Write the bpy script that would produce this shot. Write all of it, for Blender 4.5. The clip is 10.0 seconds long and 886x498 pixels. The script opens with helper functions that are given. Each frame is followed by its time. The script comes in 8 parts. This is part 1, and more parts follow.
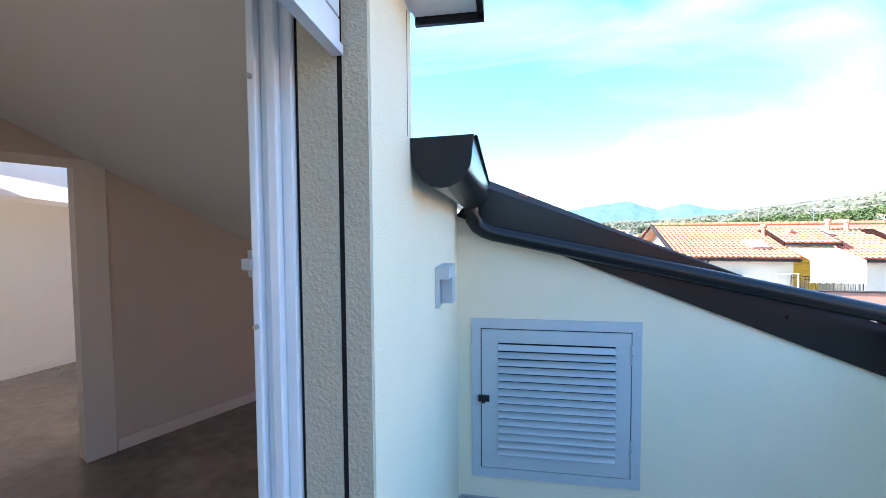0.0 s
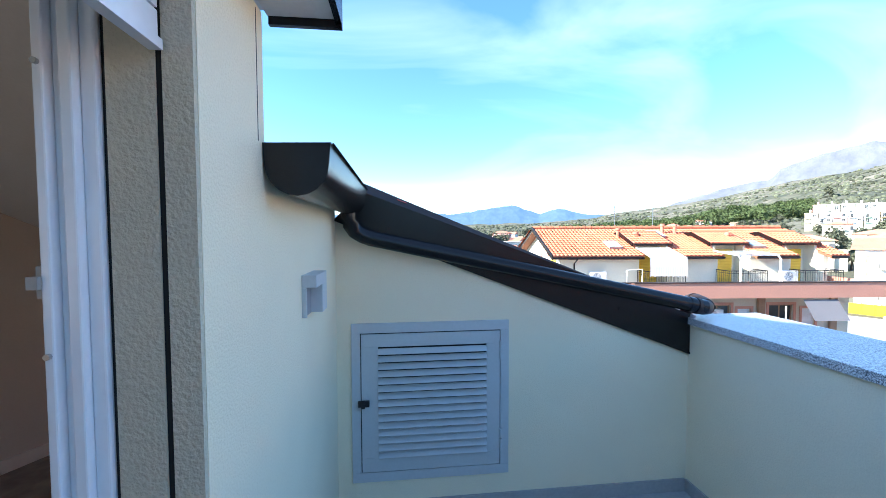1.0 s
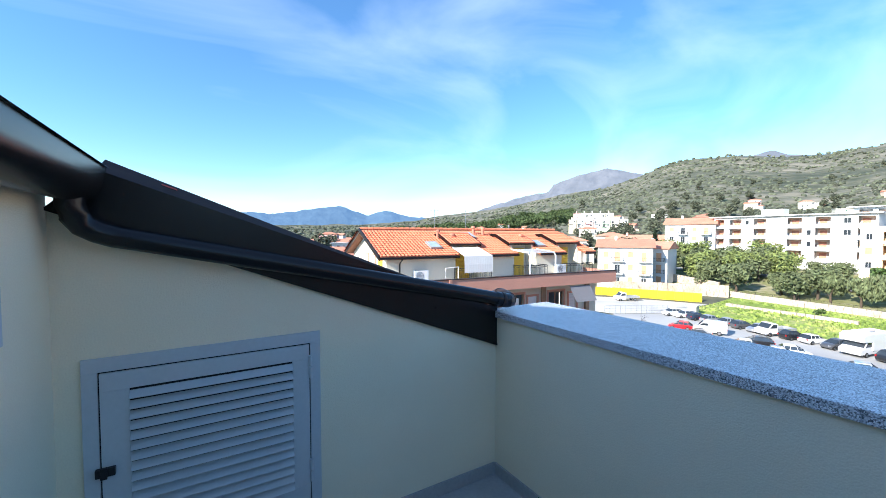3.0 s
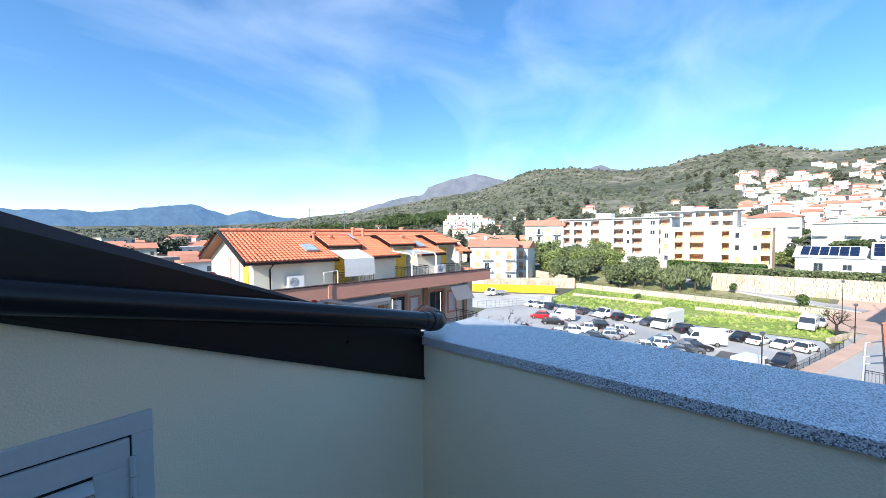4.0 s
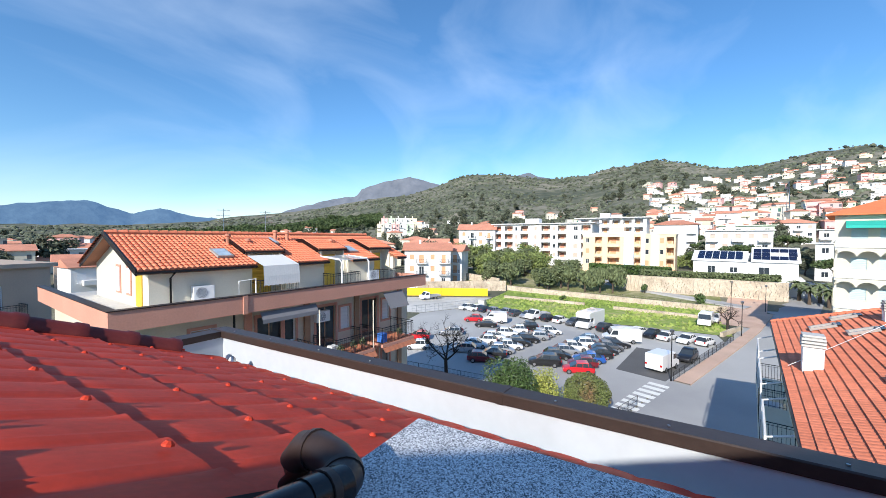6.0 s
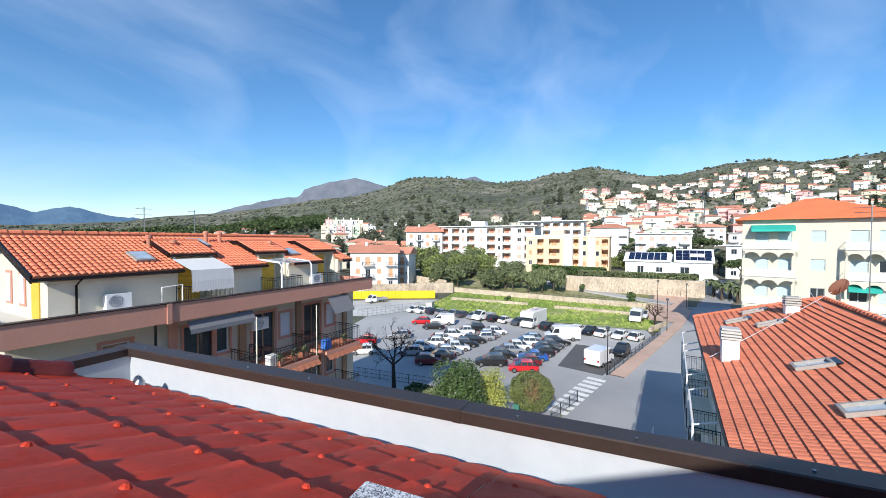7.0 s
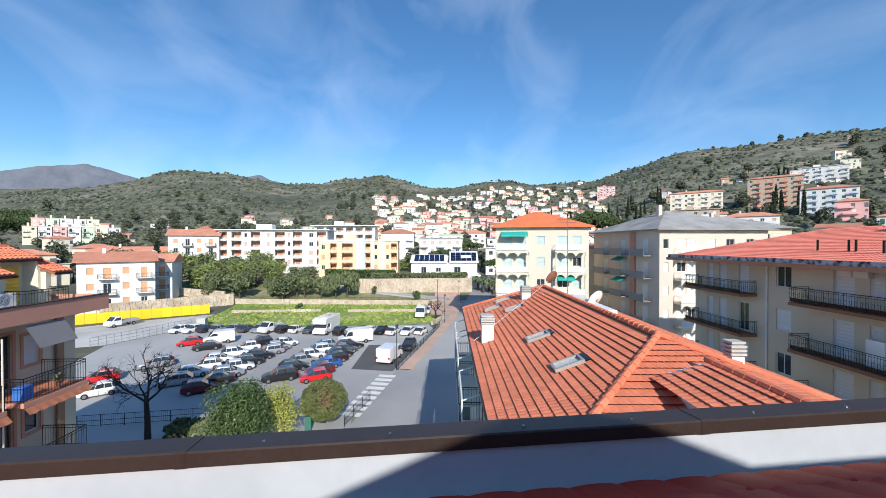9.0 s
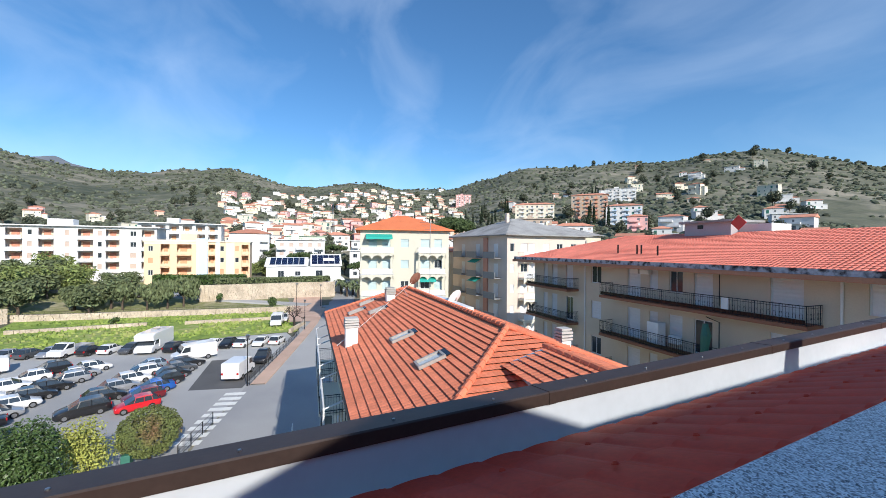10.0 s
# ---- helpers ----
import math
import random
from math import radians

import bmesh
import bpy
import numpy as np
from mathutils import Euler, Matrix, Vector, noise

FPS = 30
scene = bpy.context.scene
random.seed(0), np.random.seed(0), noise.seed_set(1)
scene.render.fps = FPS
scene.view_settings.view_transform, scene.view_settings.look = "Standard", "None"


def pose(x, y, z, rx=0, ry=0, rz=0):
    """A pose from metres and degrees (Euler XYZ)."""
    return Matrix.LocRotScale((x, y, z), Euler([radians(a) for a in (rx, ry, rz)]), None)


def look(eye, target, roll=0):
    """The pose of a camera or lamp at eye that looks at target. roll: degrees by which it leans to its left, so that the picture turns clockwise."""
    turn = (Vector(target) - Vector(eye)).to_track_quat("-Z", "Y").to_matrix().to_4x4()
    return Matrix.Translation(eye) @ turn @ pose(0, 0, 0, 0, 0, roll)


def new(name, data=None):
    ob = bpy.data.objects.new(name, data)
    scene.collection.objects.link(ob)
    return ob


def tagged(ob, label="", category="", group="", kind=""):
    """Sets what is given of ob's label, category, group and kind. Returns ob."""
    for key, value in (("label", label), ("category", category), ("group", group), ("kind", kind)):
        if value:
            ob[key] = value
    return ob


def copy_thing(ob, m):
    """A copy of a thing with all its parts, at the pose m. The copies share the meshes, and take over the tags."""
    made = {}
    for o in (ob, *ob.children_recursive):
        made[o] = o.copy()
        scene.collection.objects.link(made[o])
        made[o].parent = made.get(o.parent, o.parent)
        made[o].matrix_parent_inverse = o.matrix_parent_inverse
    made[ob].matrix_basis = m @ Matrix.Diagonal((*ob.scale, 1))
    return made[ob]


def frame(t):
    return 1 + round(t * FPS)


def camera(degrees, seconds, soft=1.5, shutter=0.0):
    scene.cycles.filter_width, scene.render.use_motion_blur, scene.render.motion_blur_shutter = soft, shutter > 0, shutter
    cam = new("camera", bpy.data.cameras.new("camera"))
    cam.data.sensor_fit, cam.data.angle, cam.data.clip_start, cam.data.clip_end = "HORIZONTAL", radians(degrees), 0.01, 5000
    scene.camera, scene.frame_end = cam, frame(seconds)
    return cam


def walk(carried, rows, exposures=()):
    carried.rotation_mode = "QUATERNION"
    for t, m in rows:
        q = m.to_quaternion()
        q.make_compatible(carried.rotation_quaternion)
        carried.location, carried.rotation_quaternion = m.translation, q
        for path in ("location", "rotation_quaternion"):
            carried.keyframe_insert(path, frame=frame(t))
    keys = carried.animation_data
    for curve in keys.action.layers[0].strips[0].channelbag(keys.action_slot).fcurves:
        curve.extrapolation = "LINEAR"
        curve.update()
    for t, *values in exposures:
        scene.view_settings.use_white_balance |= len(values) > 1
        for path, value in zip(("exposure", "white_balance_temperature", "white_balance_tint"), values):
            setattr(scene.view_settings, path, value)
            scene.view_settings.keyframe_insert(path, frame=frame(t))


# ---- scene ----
cam = camera(97.81, 10.0, soft=0.6)
PATH = [
    (0.0, pose(0.000, 0.000, 1.501, 87.49, 0.36, 8.76)),
    (0.5, pose(0.041, -0.020, 1.524, 87.24, -0.07, 0.19)),
    (1.0, pose(0.098, -0.016, 1.520, 87.63, 0.17, -6.34)),
    (1.5, pose(0.144, -0.014, 1.526, 87.63, -0.05, -10.97)),
    (2.0, pose(0.177, -0.022, 1.527, 87.51, -0.14, -16.16)),
    (3.5, pose(0.303, 0.430, 1.494, 87.95, 0.14, -40.65)),
    (4.0, pose(0.415, 0.747, 1.515, 87.91, 0.30, -49.43)),
    (4.5, pose(0.588, 0.961, 1.544, 87.78, 0.07, -54.39)),
    (5.0, pose(0.822, 1.138, 1.604, 88.21, -0.33, -57.30)),
    (6.5, pose(1.385, 1.498, 1.612, 88.41, -0.09, -61.52)),
    (7.0, pose(1.492, 1.572, 1.599, 88.70, -0.25, -66.95)),
    (7.5, pose(1.545, 1.531, 1.607, 88.90, -0.23, -74.34)),
    (8.0, pose(1.586, 1.472, 1.603, 89.15, 0.17, -82.34)),
    (8.5, pose(1.657, 1.429, 1.573, 89.31, 0.37, -89.09)),
    (9.0, pose(1.734, 1.358, 1.544, 89.41, 0.12, -96.82)),
    (9.5, pose(1.767, 1.351, 1.499, 89.55, -0.05, -105.69)),
    (10.0, pose(1.840, 1.365, 1.451, 89.91, -0.37, -116.71)),
]
walk(cam, PATH, [(0.0, 2.25), (0.5, 1.95), (1.0, 1.63), (2.0, 1.2), (3.5, 0.86), (4.5, 0.56), (6.5, 0.24), (8.5, 0.04), (10.0, 0.10)])

# ---- world, sun ----
SUN_EL, SUN_AZ = 29.2, -95.0          # degrees; the azimuth is counted from +y towards +x
world = bpy.data.worlds.new("sky")
scene.world = world
world.use_nodes = True
wn, wl = world.node_tree.nodes, world.node_tree.links
sky = wn.new("ShaderNodeTexSky")
sky.sky_type, sky.sun_disc = "NISHITA", False
sky.sun_elevation, sky.sun_rotation = radians(SUN_EL), radians(SUN_AZ)
sky.altitude, sky.air_density, sky.dust_density, sky.ozone_density = 50, 1.0, 0.12, 4.0
# thin cirrus streaks
tc = wn.new("ShaderNodeTexCoord")
mp = wn.new("ShaderNodeMapping")
mp.inputs["Rotation"].default_value = (0.0, radians(18), radians(35))
mp.inputs["Scale"].default_value = (0.7, 3.6, 4.4)
wl.new(tc.outputs["Generated"], mp.inputs[0])
cn = wn.new("ShaderNodeTexNoise")
cn.inputs["Scale"].default_value, cn.inputs["Detail"].default_value = 1.3, 7
cn.inputs["Distortion"].default_value = 0.6
wl.new(mp.outputs[0], cn.inputs["Vector"])
cr = wn.new("ShaderNodeMapRange")
cr.inputs[1].default_value, cr.inputs[2].default_value = 0.44, 0.80
cr.inputs[3].default_value, cr.inputs[4].default_value = 0.03, 0.26
wl.new(cn.outputs[0], cr.inputs[0])
cm = wn.new("ShaderNodeMix")
cm.data_type = "RGBA"
cm.inputs[7].default_value = (6.0, 7.0, 8.4, 1)
wl.new(cr.outputs[0], cm.inputs[0])
hs = wn.new("ShaderNodeHueSaturation")
hs.inputs["Saturation"].default_value = 1.22
wl.new(sky.outputs[0], hs.inputs["Color"])
wl.new(hs.outputs[0], cm.inputs[6])
wl.new(cm.outputs[2], wn["Background"].inputs[0])
wn["Background"].inputs[1].default_value = 0.15

sun_data = bpy.data.lights.new("sun", "SUN")
sun_data.energy, sun_data.angle, sun_data.color = 5.0, radians(0.53), (1.0, 0.94, 0.85)
sun = new("sun", sun_data)
sa, se = radians(SUN_AZ), radians(SUN_EL)
sun.matrix_world = look((math.sin(sa) * math.cos(se) * 50, math.cos(sa) * math.cos(se) * 50, math.sin(se) * 50), (0, 0, 0))


# ---- materials ----
MATS = {}


def mat(name, col, rough=0.7, metal=0.0, scale=6.0, vary=0.18, fine=60.0, bump=0.15, spec=0.4, island=0.0, obj=0.0, stain=None, coat=0.0, dist=0.01):
    """Base colour with broad stains and fine grain, and a fine relief."""
    if name in MATS:
        return MATS[name]
    m = bpy.data.materials.new(name)
    m.use_nodes = True
    n, l = m.node_tree.nodes, m.node_tree.links
    b = n["Principled BSDF"]
    co = n.new("ShaderNodeTexCoord").outputs["Object"]
    a = n.new("ShaderNodeTexNoise")
    a.inputs["Scale"].default_value, a.inputs["Detail"].default_value = scale, 5
    l.new(co, a.inputs["Vector"])
    g = n.new("ShaderNodeTexNoise")
    g.inputs["Scale"].default_value, g.inputs["Detail"].default_value = fine, 3
    l.new(co, g.inputs["Vector"])
    add = n.new("ShaderNodeMath")
    add.operation = "ADD"
    l.new(a.outputs[0], add.inputs[0])
    l.new(g.outputs[0], add.inputs[1])
    mr = n.new("ShaderNodeMapRange")
    mr.inputs[1].default_value, mr.inputs[2].default_value = 0.6, 1.4
    mr.inputs[3].default_value, mr.inputs[4].default_value = 1 - vary, 1 + vary
    l.new(add.outputs[0], mr.inputs[0])
    val = mr.outputs[0]
    if island or obj:
        src = n.new("ShaderNodeNewGeometry").outputs["Random Per Island"] if island else n.new("ShaderNodeObjectInfo").outputs["Random"]
        k = island or obj
        r2 = n.new("ShaderNodeMapRange")
        r2.inputs[3].default_value, r2.inputs[4].default_value = 1 - k, 1 + k
        l.new(src, r2.inputs[0])
        mu = n.new("ShaderNodeMath")
        mu.operation = "MULTIPLY"
        l.new(val, mu.inputs[0])
        l.new(r2.outputs[0], mu.inputs[1])
        val = mu.outputs[0]
    base = None
    if stain:
        s = n.new("ShaderNodeTexNoise")
        s.inputs["Scale"].default_value, s.inputs["Detail"].default_value = scale * 0.37, 6
        l.new(co, s.inputs["Vector"])
        sr = n.new("ShaderNodeMapRange")
        sr.inputs[1].default_value, sr.inputs[2].default_value = 0.45, 0.62
        l.new(s.outputs[0], sr.inputs[0])
        sm = n.new("ShaderNodeMix")
        sm.data_type = "RGBA"
        sm.inputs[6].default_value, sm.inputs[7].default_value = (*col, 1), (*stain, 1)
        l.new(sr.outputs[0], sm.inputs[0])
        base = sm.outputs[2]
    hsv = n.new("ShaderNodeHueSaturation")
    hsv.inputs["Color"].default_value = (*col, 1)
    if base:
        l.new(base, hsv.inputs["Color"])
    l.new(val, hsv.inputs["Value"])
    l.new(hsv.outputs[0], b.inputs["Base Color"])
    b.inputs["Roughness"].default_value, b.inputs["Metallic"].default_value = rough, metal
    b.inputs["Specular IOR Level"].default_value = spec
    b.inputs["Coat Weight"].default_value = coat
    if bump:
        bp = n.new("ShaderNodeBump")
        bp.inputs["Strength"].default_value, bp.inputs["Distance"].default_value = bump, dist
        l.new(add.outputs[0], bp.inputs["Height"])
        l.new(bp.outputs[0], b.inputs["Normal"])
    MATS[name] = m
    return m


def speckle_mat(name, dark, mid, light, scale):
    """Granite: grains of three tones."""
    m = bpy.data.materials.new(name)
    m.use_nodes = True
    n, l = m.node_tree.nodes, m.node_tree.links
    b = n["Principled BSDF"]
    co = n.new("ShaderNodeTexCoord").outputs["Object"]
    v = n.new("ShaderNodeTexVoronoi")
    v.inputs["Scale"].default_value = scale
    l.new(co, v.inputs["Vector"])
    sep = n.new("ShaderNodeSeparateColor")
    l.new(v.outputs["Color"], sep.inputs[0])
    g = n.new("ShaderNodeTexNoise")
    g.inputs["Scale"].default_value, g.inputs["Detail"].default_value = 9, 5
    l.new(co, g.inputs["Vector"])
    ad = n.new("ShaderNodeMath")
    ad.operation = "MULTIPLY_ADD"
    ad.inputs[1].default_value, ad.inputs[2].default_value = 0.25, -0.12
    l.new(g.outputs[0], ad.inputs[0])
    a2 = n.new("ShaderNodeMath")
    l.new(sep.outputs[0], a2.inputs[0])
    l.new(ad.outputs[0], a2.inputs[1])
    r = n.new("ShaderNodeValToRGB")
    r.color_ramp.interpolation = "LINEAR"
    e = r.color_ramp.elements
    e[0].position, e[0].color = 0.1, (*dark, 1)
    e[1].position, e[1].color = 0.9, (*light, 1)
    k = e.new(0.45)
    k.color = (*mid, 1)
    l.new(a2.outputs[0], r.inputs[0])
    l.new(r.outputs[0], b.inputs["Base Color"])
    b.inputs["Roughness"].default_value = 0.3
    bp = n.new("ShaderNodeBump")
    bp.inputs["Strength"].default_value, bp.inputs["Distance"].default_value = 0.2, 0.001
    l.new(v.outputs["Distance"], bp.inputs["Height"])
    l.new(bp.outputs[0], b.inputs["Normal"])
    return m


def scrub_mat(name, a, b_, c, s1, s2):
    """Ground cover: three colours in patches at two scales, with relief."""
    m = bpy.data.materials.new(name)
    m.use_nodes = True
    n, l = m.node_tree.nodes, m.node_tree.links
    bs = n["Principled BSDF"]
    co = n.new("ShaderNodeTexCoord").outputs["Object"]
    out = []
    for s in (s1, s2):
        t = n.new("ShaderNodeTexNoise")
        t.inputs["Scale"].default_value, t.inputs["Detail"].default_value = s, 8
        l.new(co, t.inputs["Vector"])
        out.append(t.outputs[0])
    r = n.new("ShaderNodeValToRGB")
    e = r.color_ramp.elements
    e[0].position, e[0].color = 0.36, (*a, 1)
    e[1].position, e[1].color = 0.64, (*c, 1)
    e.new(0.5).color = (*b_, 1)
    mx = n.new("ShaderNodeMath")
    mx.operation = "MULTIPLY_ADD"
    mx.inputs[1].default_value = 0.5
    l.new(out[0], mx.inputs[0])
    h = n.new("ShaderNodeMath")
    h.operation = "MULTIPLY"
    h.inputs[1].default_value = 0.5
    l.new(out[1], h.inputs[0])
    l.new(h.outputs[0], mx.inputs[2])
    l.new(mx.outputs[0], r.inputs[0])
    l.new(r.outputs[0], bs.inputs["Base Color"])
    bs.inputs["Roughness"].default_value = 0.9
    bs.inputs["Specular IOR Level"].default_value = 0.1
    bp = n.new("ShaderNodeBump")
    bp.inputs["Strength"].default_value, bp.inputs["Distance"].default_value = 0.6, 0.4 / max(s2, 0.05)
    l.new(out[1], bp.inputs["Height"])
    l.new(bp.outputs[0], bs.inputs["Normal"])
    return m


stucco = mat("cream_stucco", (0.85, 0.755, 0.56), 0.9, scale=2.5, vary=0.05, fine=170, bump=0.55, spec=0.15, dist=0.004)
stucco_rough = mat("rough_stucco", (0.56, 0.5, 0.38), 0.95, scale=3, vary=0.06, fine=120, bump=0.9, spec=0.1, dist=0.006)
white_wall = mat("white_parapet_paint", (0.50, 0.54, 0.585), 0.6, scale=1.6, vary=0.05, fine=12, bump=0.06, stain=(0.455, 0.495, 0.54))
granite = speckle_mat("granite", (0.07, 0.07, 0.08), (0.42, 0.43, 0.45), (0.78, 0.79, 0.80), 290)
dark_metal = mat("dark_brown_sheet", (0.010, 0.008, 0.008), 0.26, 0.0, scale=4, vary=0.2, fine=30, bump=0.03, spec=0.38)
dark_red = mat("dark_red_ridge_metal", (0.12, 0.020, 0.017), 0.5, scale=5, vary=0.16, fine=35, bump=0.05, spec=0.35)
brown_flash = mat("brown_flashing_sheet", (0.045, 0.030, 0.026), 0.65, scale=4, vary=0.2, fine=25, bump=0.06, spec=0.08)
brown_cap = mat("brown_coping_sheet", (0.042, 0.028, 0.024), 0.45, scale=4, vary=0.2, fine=25, bump=0.06, spec=0.3)
red_metal = mat("red_pressed_metal", (0.58, 0.058, 0.030), 0.55, scale=5, vary=0.16, fine=35, bump=0.05, spec=0.10)
grey_paint = mat("grey_louvre_paint", (0.50, 0.53, 0.54), 0.45, scale=5, vary=0.05, fine=60, bump=0.05)
shutter_glass = mat("frosted_lens", (0.26, 0.27, 0.29), 0.35, vary=0.04, bump=0.0)
dark_gap = mat("dark_gap", (0.012, 0.012, 0.012), 0.8, vary=0.1)
grey_tile = mat("grey_floor_tile", (0.36, 0.36, 0.36), 0.55, scale=5, vary=0.12, fine=50, bump=0.08)
brown_tile = mat("brown_marble_tile", (0.20, 0.155, 0.125), 0.22, scale=2.6, vary=0.3, fine=12, bump=0.03, stain=(0.13, 0.10, 0.085))
plaster = mat("white_plaster", (0.78, 0.74, 0.70), 0.85, scale=2, vary=0.04, fine=80, bump=0.05)
# Plaster darkened to taupe to stand in for the dim room.
taupe = mat("dimmed_taupe_plaster", (0.50, 0.41, 0.34), 0.85, scale=2, vary=0.04, fine=80, bump=0.05)
# Trim toned down to go with the darkened partition.
trim_paint = mat("dimmed_greige_trim", (0.60, 0.52, 0.45), 0.6, scale=3, vary=0.04, fine=60, bump=0.03)
pvc = mat("white_pvc", (0.80, 0.82, 0.85), 0.3, scale=4, vary=0.03, fine=40, bump=0.0)
white_paint = mat("white_paint", (0.80, 0.80, 0.79), 0.6, scale=1.5, vary=0.06, fine=20, bump=0.08)
steel = mat("steel", (0.45, 0.45, 0.46), 0.35, 1.0, scale=8, vary=0.15, fine=40, bump=0.03)
terracotta = mat("terracotta_tile", (0.75, 0.235, 0.130), 0.8, scale=0.7, vary=0.18, fine=9, bump=0.25, island=0.09, spec=0.2)
terracotta_p = mat("terracotta_tile_single", (0.75, 0.235, 0.130), 0.8, scale=0.7, vary=0.18, fine=9, bump=0.25, obj=0.09, spec=0.2)
terracotta_far = mat("terracotta_roof_far", (0.60, 0.26, 0.17), 0.85, scale=0.5, vary=0.25, fine=5, bump=0.3, obj=0.2)
roof_red = mat("faded_red_tile", (0.80, 0.25, 0.18), 0.8, scale=0.7, vary=0.12, fine=9, bump=0.2, island=0.07, spec=0.2)
slate = mat("grey_fibre_cement", (0.36, 0.355, 0.345), 0.9, scale=0.6, vary=0.25, fine=6, bump=0.3, stain=(0.25, 0.245, 0.235))
beige = mat("beige_render", (0.66, 0.58, 0.46), 0.9, scale=0.5, vary=0.08, fine=14, bump=0.15, spec=0.15, stain=(0.62, 0.54, 0.42))
cream = mat("cream_render", (0.75, 0.70, 0.57), 0.9, scale=0.5, vary=0.06, fine=14, bump=0.15, spec=0.15)
pale_yellow = mat("pale_yellow_render", (0.63, 0.60, 0.50), 0.9, scale=0.4, vary=0.05, fine=14, bump=0.15, spec=0.15)
tan = mat("tan_render", (0.50, 0.40, 0.32), 0.9, scale=0.5, vary=0.1, fine=14, bump=0.15, spec=0.15)
salmon = mat("salmon_band", (0.60, 0.30, 0.22), 0.85, scale=0.6, vary=0.1, fine=14, bump=0.15, spec=0.15)
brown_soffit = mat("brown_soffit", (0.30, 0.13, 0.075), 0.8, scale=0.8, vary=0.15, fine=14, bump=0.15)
white_render = mat("white_render", (0.73, 0.72, 0.70), 0.9, scale=0.3, vary=0.06, fine=9, bump=0.15, spec=0.15, obj=0.05)
orange_render = mat("orange_render", (0.83, 0.60, 0.40), 0.9, scale=0.3, vary=0.06, fine=9, bump=0.15)
yellow_render = mat("yellow_render", (0.82, 0.72, 0.55), 0.9, scale=0.3, vary=0.06, fine=9, bump=0.15)
blue_render = mat("light_blue_render", (0.58, 0.70, 0.84), 0.9, scale=0.3, vary=0.06, fine=9, bump=0.15)
pink_render = mat("pink_render", (0.80, 0.47, 0.44), 0.9, scale=0.3, vary=0.06, fine=9, bump=0.15, obj=0.1)
peach_render = mat("peach_render", (0.75, 0.57, 0.44), 0.9, scale=0.3, vary=0.06, fine=9, bump=0.15, obj=0.1)
green_render = mat("pale_green_render", (0.62, 0.72, 0.56), 0.9, scale=0.3, vary=0.06, fine=9, bump=0.15)
shutter_w = mat("white_shutter", (0.72, 0.73, 0.74), 0.6, scale=3, vary=0.06, fine=30, bump=0.1)
shutter_a = mat("pale_aqua_shutter", (0.46, 0.57, 0.58), 0.6, scale=3, vary=0.06, fine=30, bump=0.1)
shutter_y = mat("yellow_shutter", (0.72, 0.47, 0.06), 0.6, scale=3, vary=0.08, fine=30, bump=0.1)
shutter_t = mat("tan_shutter", (0.56, 0.44, 0.37), 0.6, scale=3, vary=0.08, fine=30, bump=0.1)
shutter_o = mat("orange_shutter", (0.66, 0.36, 0.20), 0.6, scale=3, vary=0.08, fine=30, bump=0.1)
shutter_r = mat("red_shutter", (0.60, 0.08, 0.06), 0.6, scale=3, vary=0.08, fine=30, bump=0.1)
shutter_g = mat("green_shutter", (0.04, 0.16, 0.12), 0.6, scale=3, vary=0.08, fine=30, bump=0.1)
wood_door = mat("tan_wood_shutter", (0.34, 0.20, 0.12), 0.65, scale=3, vary=0.15, fine=20, bump=0.1)
glass_dark = mat("window_glass", (0.035, 0.045, 0.055), 0.06, scale=2, vary=0.2, fine=5, bump=0.0, spec=0.8)
alu = mat("grey_skylight_frame", (0.36, 0.33, 0.30), 0.5, scale=6, vary=0.15, fine=30, bump=0.05)
# Pale blue base puts the sky's reflection into the glass colour.
skyglass = mat("skylight_glass_sky_toned", (0.42, 0.52, 0.60), 0.05, scale=2, vary=0.2, fine=5, bump=0.0, spec=0.9)
iron = mat("black_iron", (0.02, 0.02, 0.022), 0.5, 0.3, scale=8, vary=0.2, fine=30, bump=0.05)
awning_g = mat("green_awning", (0.03, 0.42, 0.34), 0.8, scale=1, vary=0.1, fine=20, bump=0.1)
awning_w = mat("striped_pale_awning", (0.72, 0.72, 0.70), 0.85, scale=1, vary=0.08, fine=20, bump=0.1)
awning_grey = mat("grey_awning", (0.19, 0.19, 0.205), 0.85, scale=1, vary=0.08, fine=20, bump=0.1)
awning_rust = mat("rust_awning", (0.42, 0.16, 0.09), 0.85, scale=1, vary=0.1, fine=20, bump=0.1)
asphalt = mat("grey_asphalt", (0.45, 0.45, 0.44), 0.92, scale=0.12, vary=0.13, fine=18, bump=0.2, stain=(0.36, 0.36, 0.36), spec=0.2)
asphalt_new = mat("dark_asphalt_patch", (0.11, 0.11, 0.112), 0.9, scale=0.3, vary=0.2, fine=18, bump=0.2)
road_grey = mat("road_asphalt", (0.42, 0.42, 0.415), 0.92, scale=0.1, vary=0.12, fine=18, bump=0.2, stain=(0.30, 0.30, 0.305), spec=0.2)
concrete = mat("pale_concrete", (0.58, 0.57, 0.54), 0.9, scale=0.2, vary=0.15, fine=9, bump=0.2, stain=(0.42, 0.41, 0.38))
brick_pave = mat("brick_paving", (0.58, 0.41, 0.32), 0.9, scale=0.4, vary=0.15, fine=12, bump=0.3, stain=(0.52, 0.35, 0.27))
line_white = mat("road_paint", (0.72, 0.72, 0.69), 0.8, scale=1.2, vary=0.15, fine=20, bump=0.1)
stone = mat("rubble_stone", (0.58, 0.49, 0.38), 0.95, scale=1.2, vary=0.3, fine=4.5, bump=0.8, stain=(0.46, 0.38, 0.29), dist=0.08)
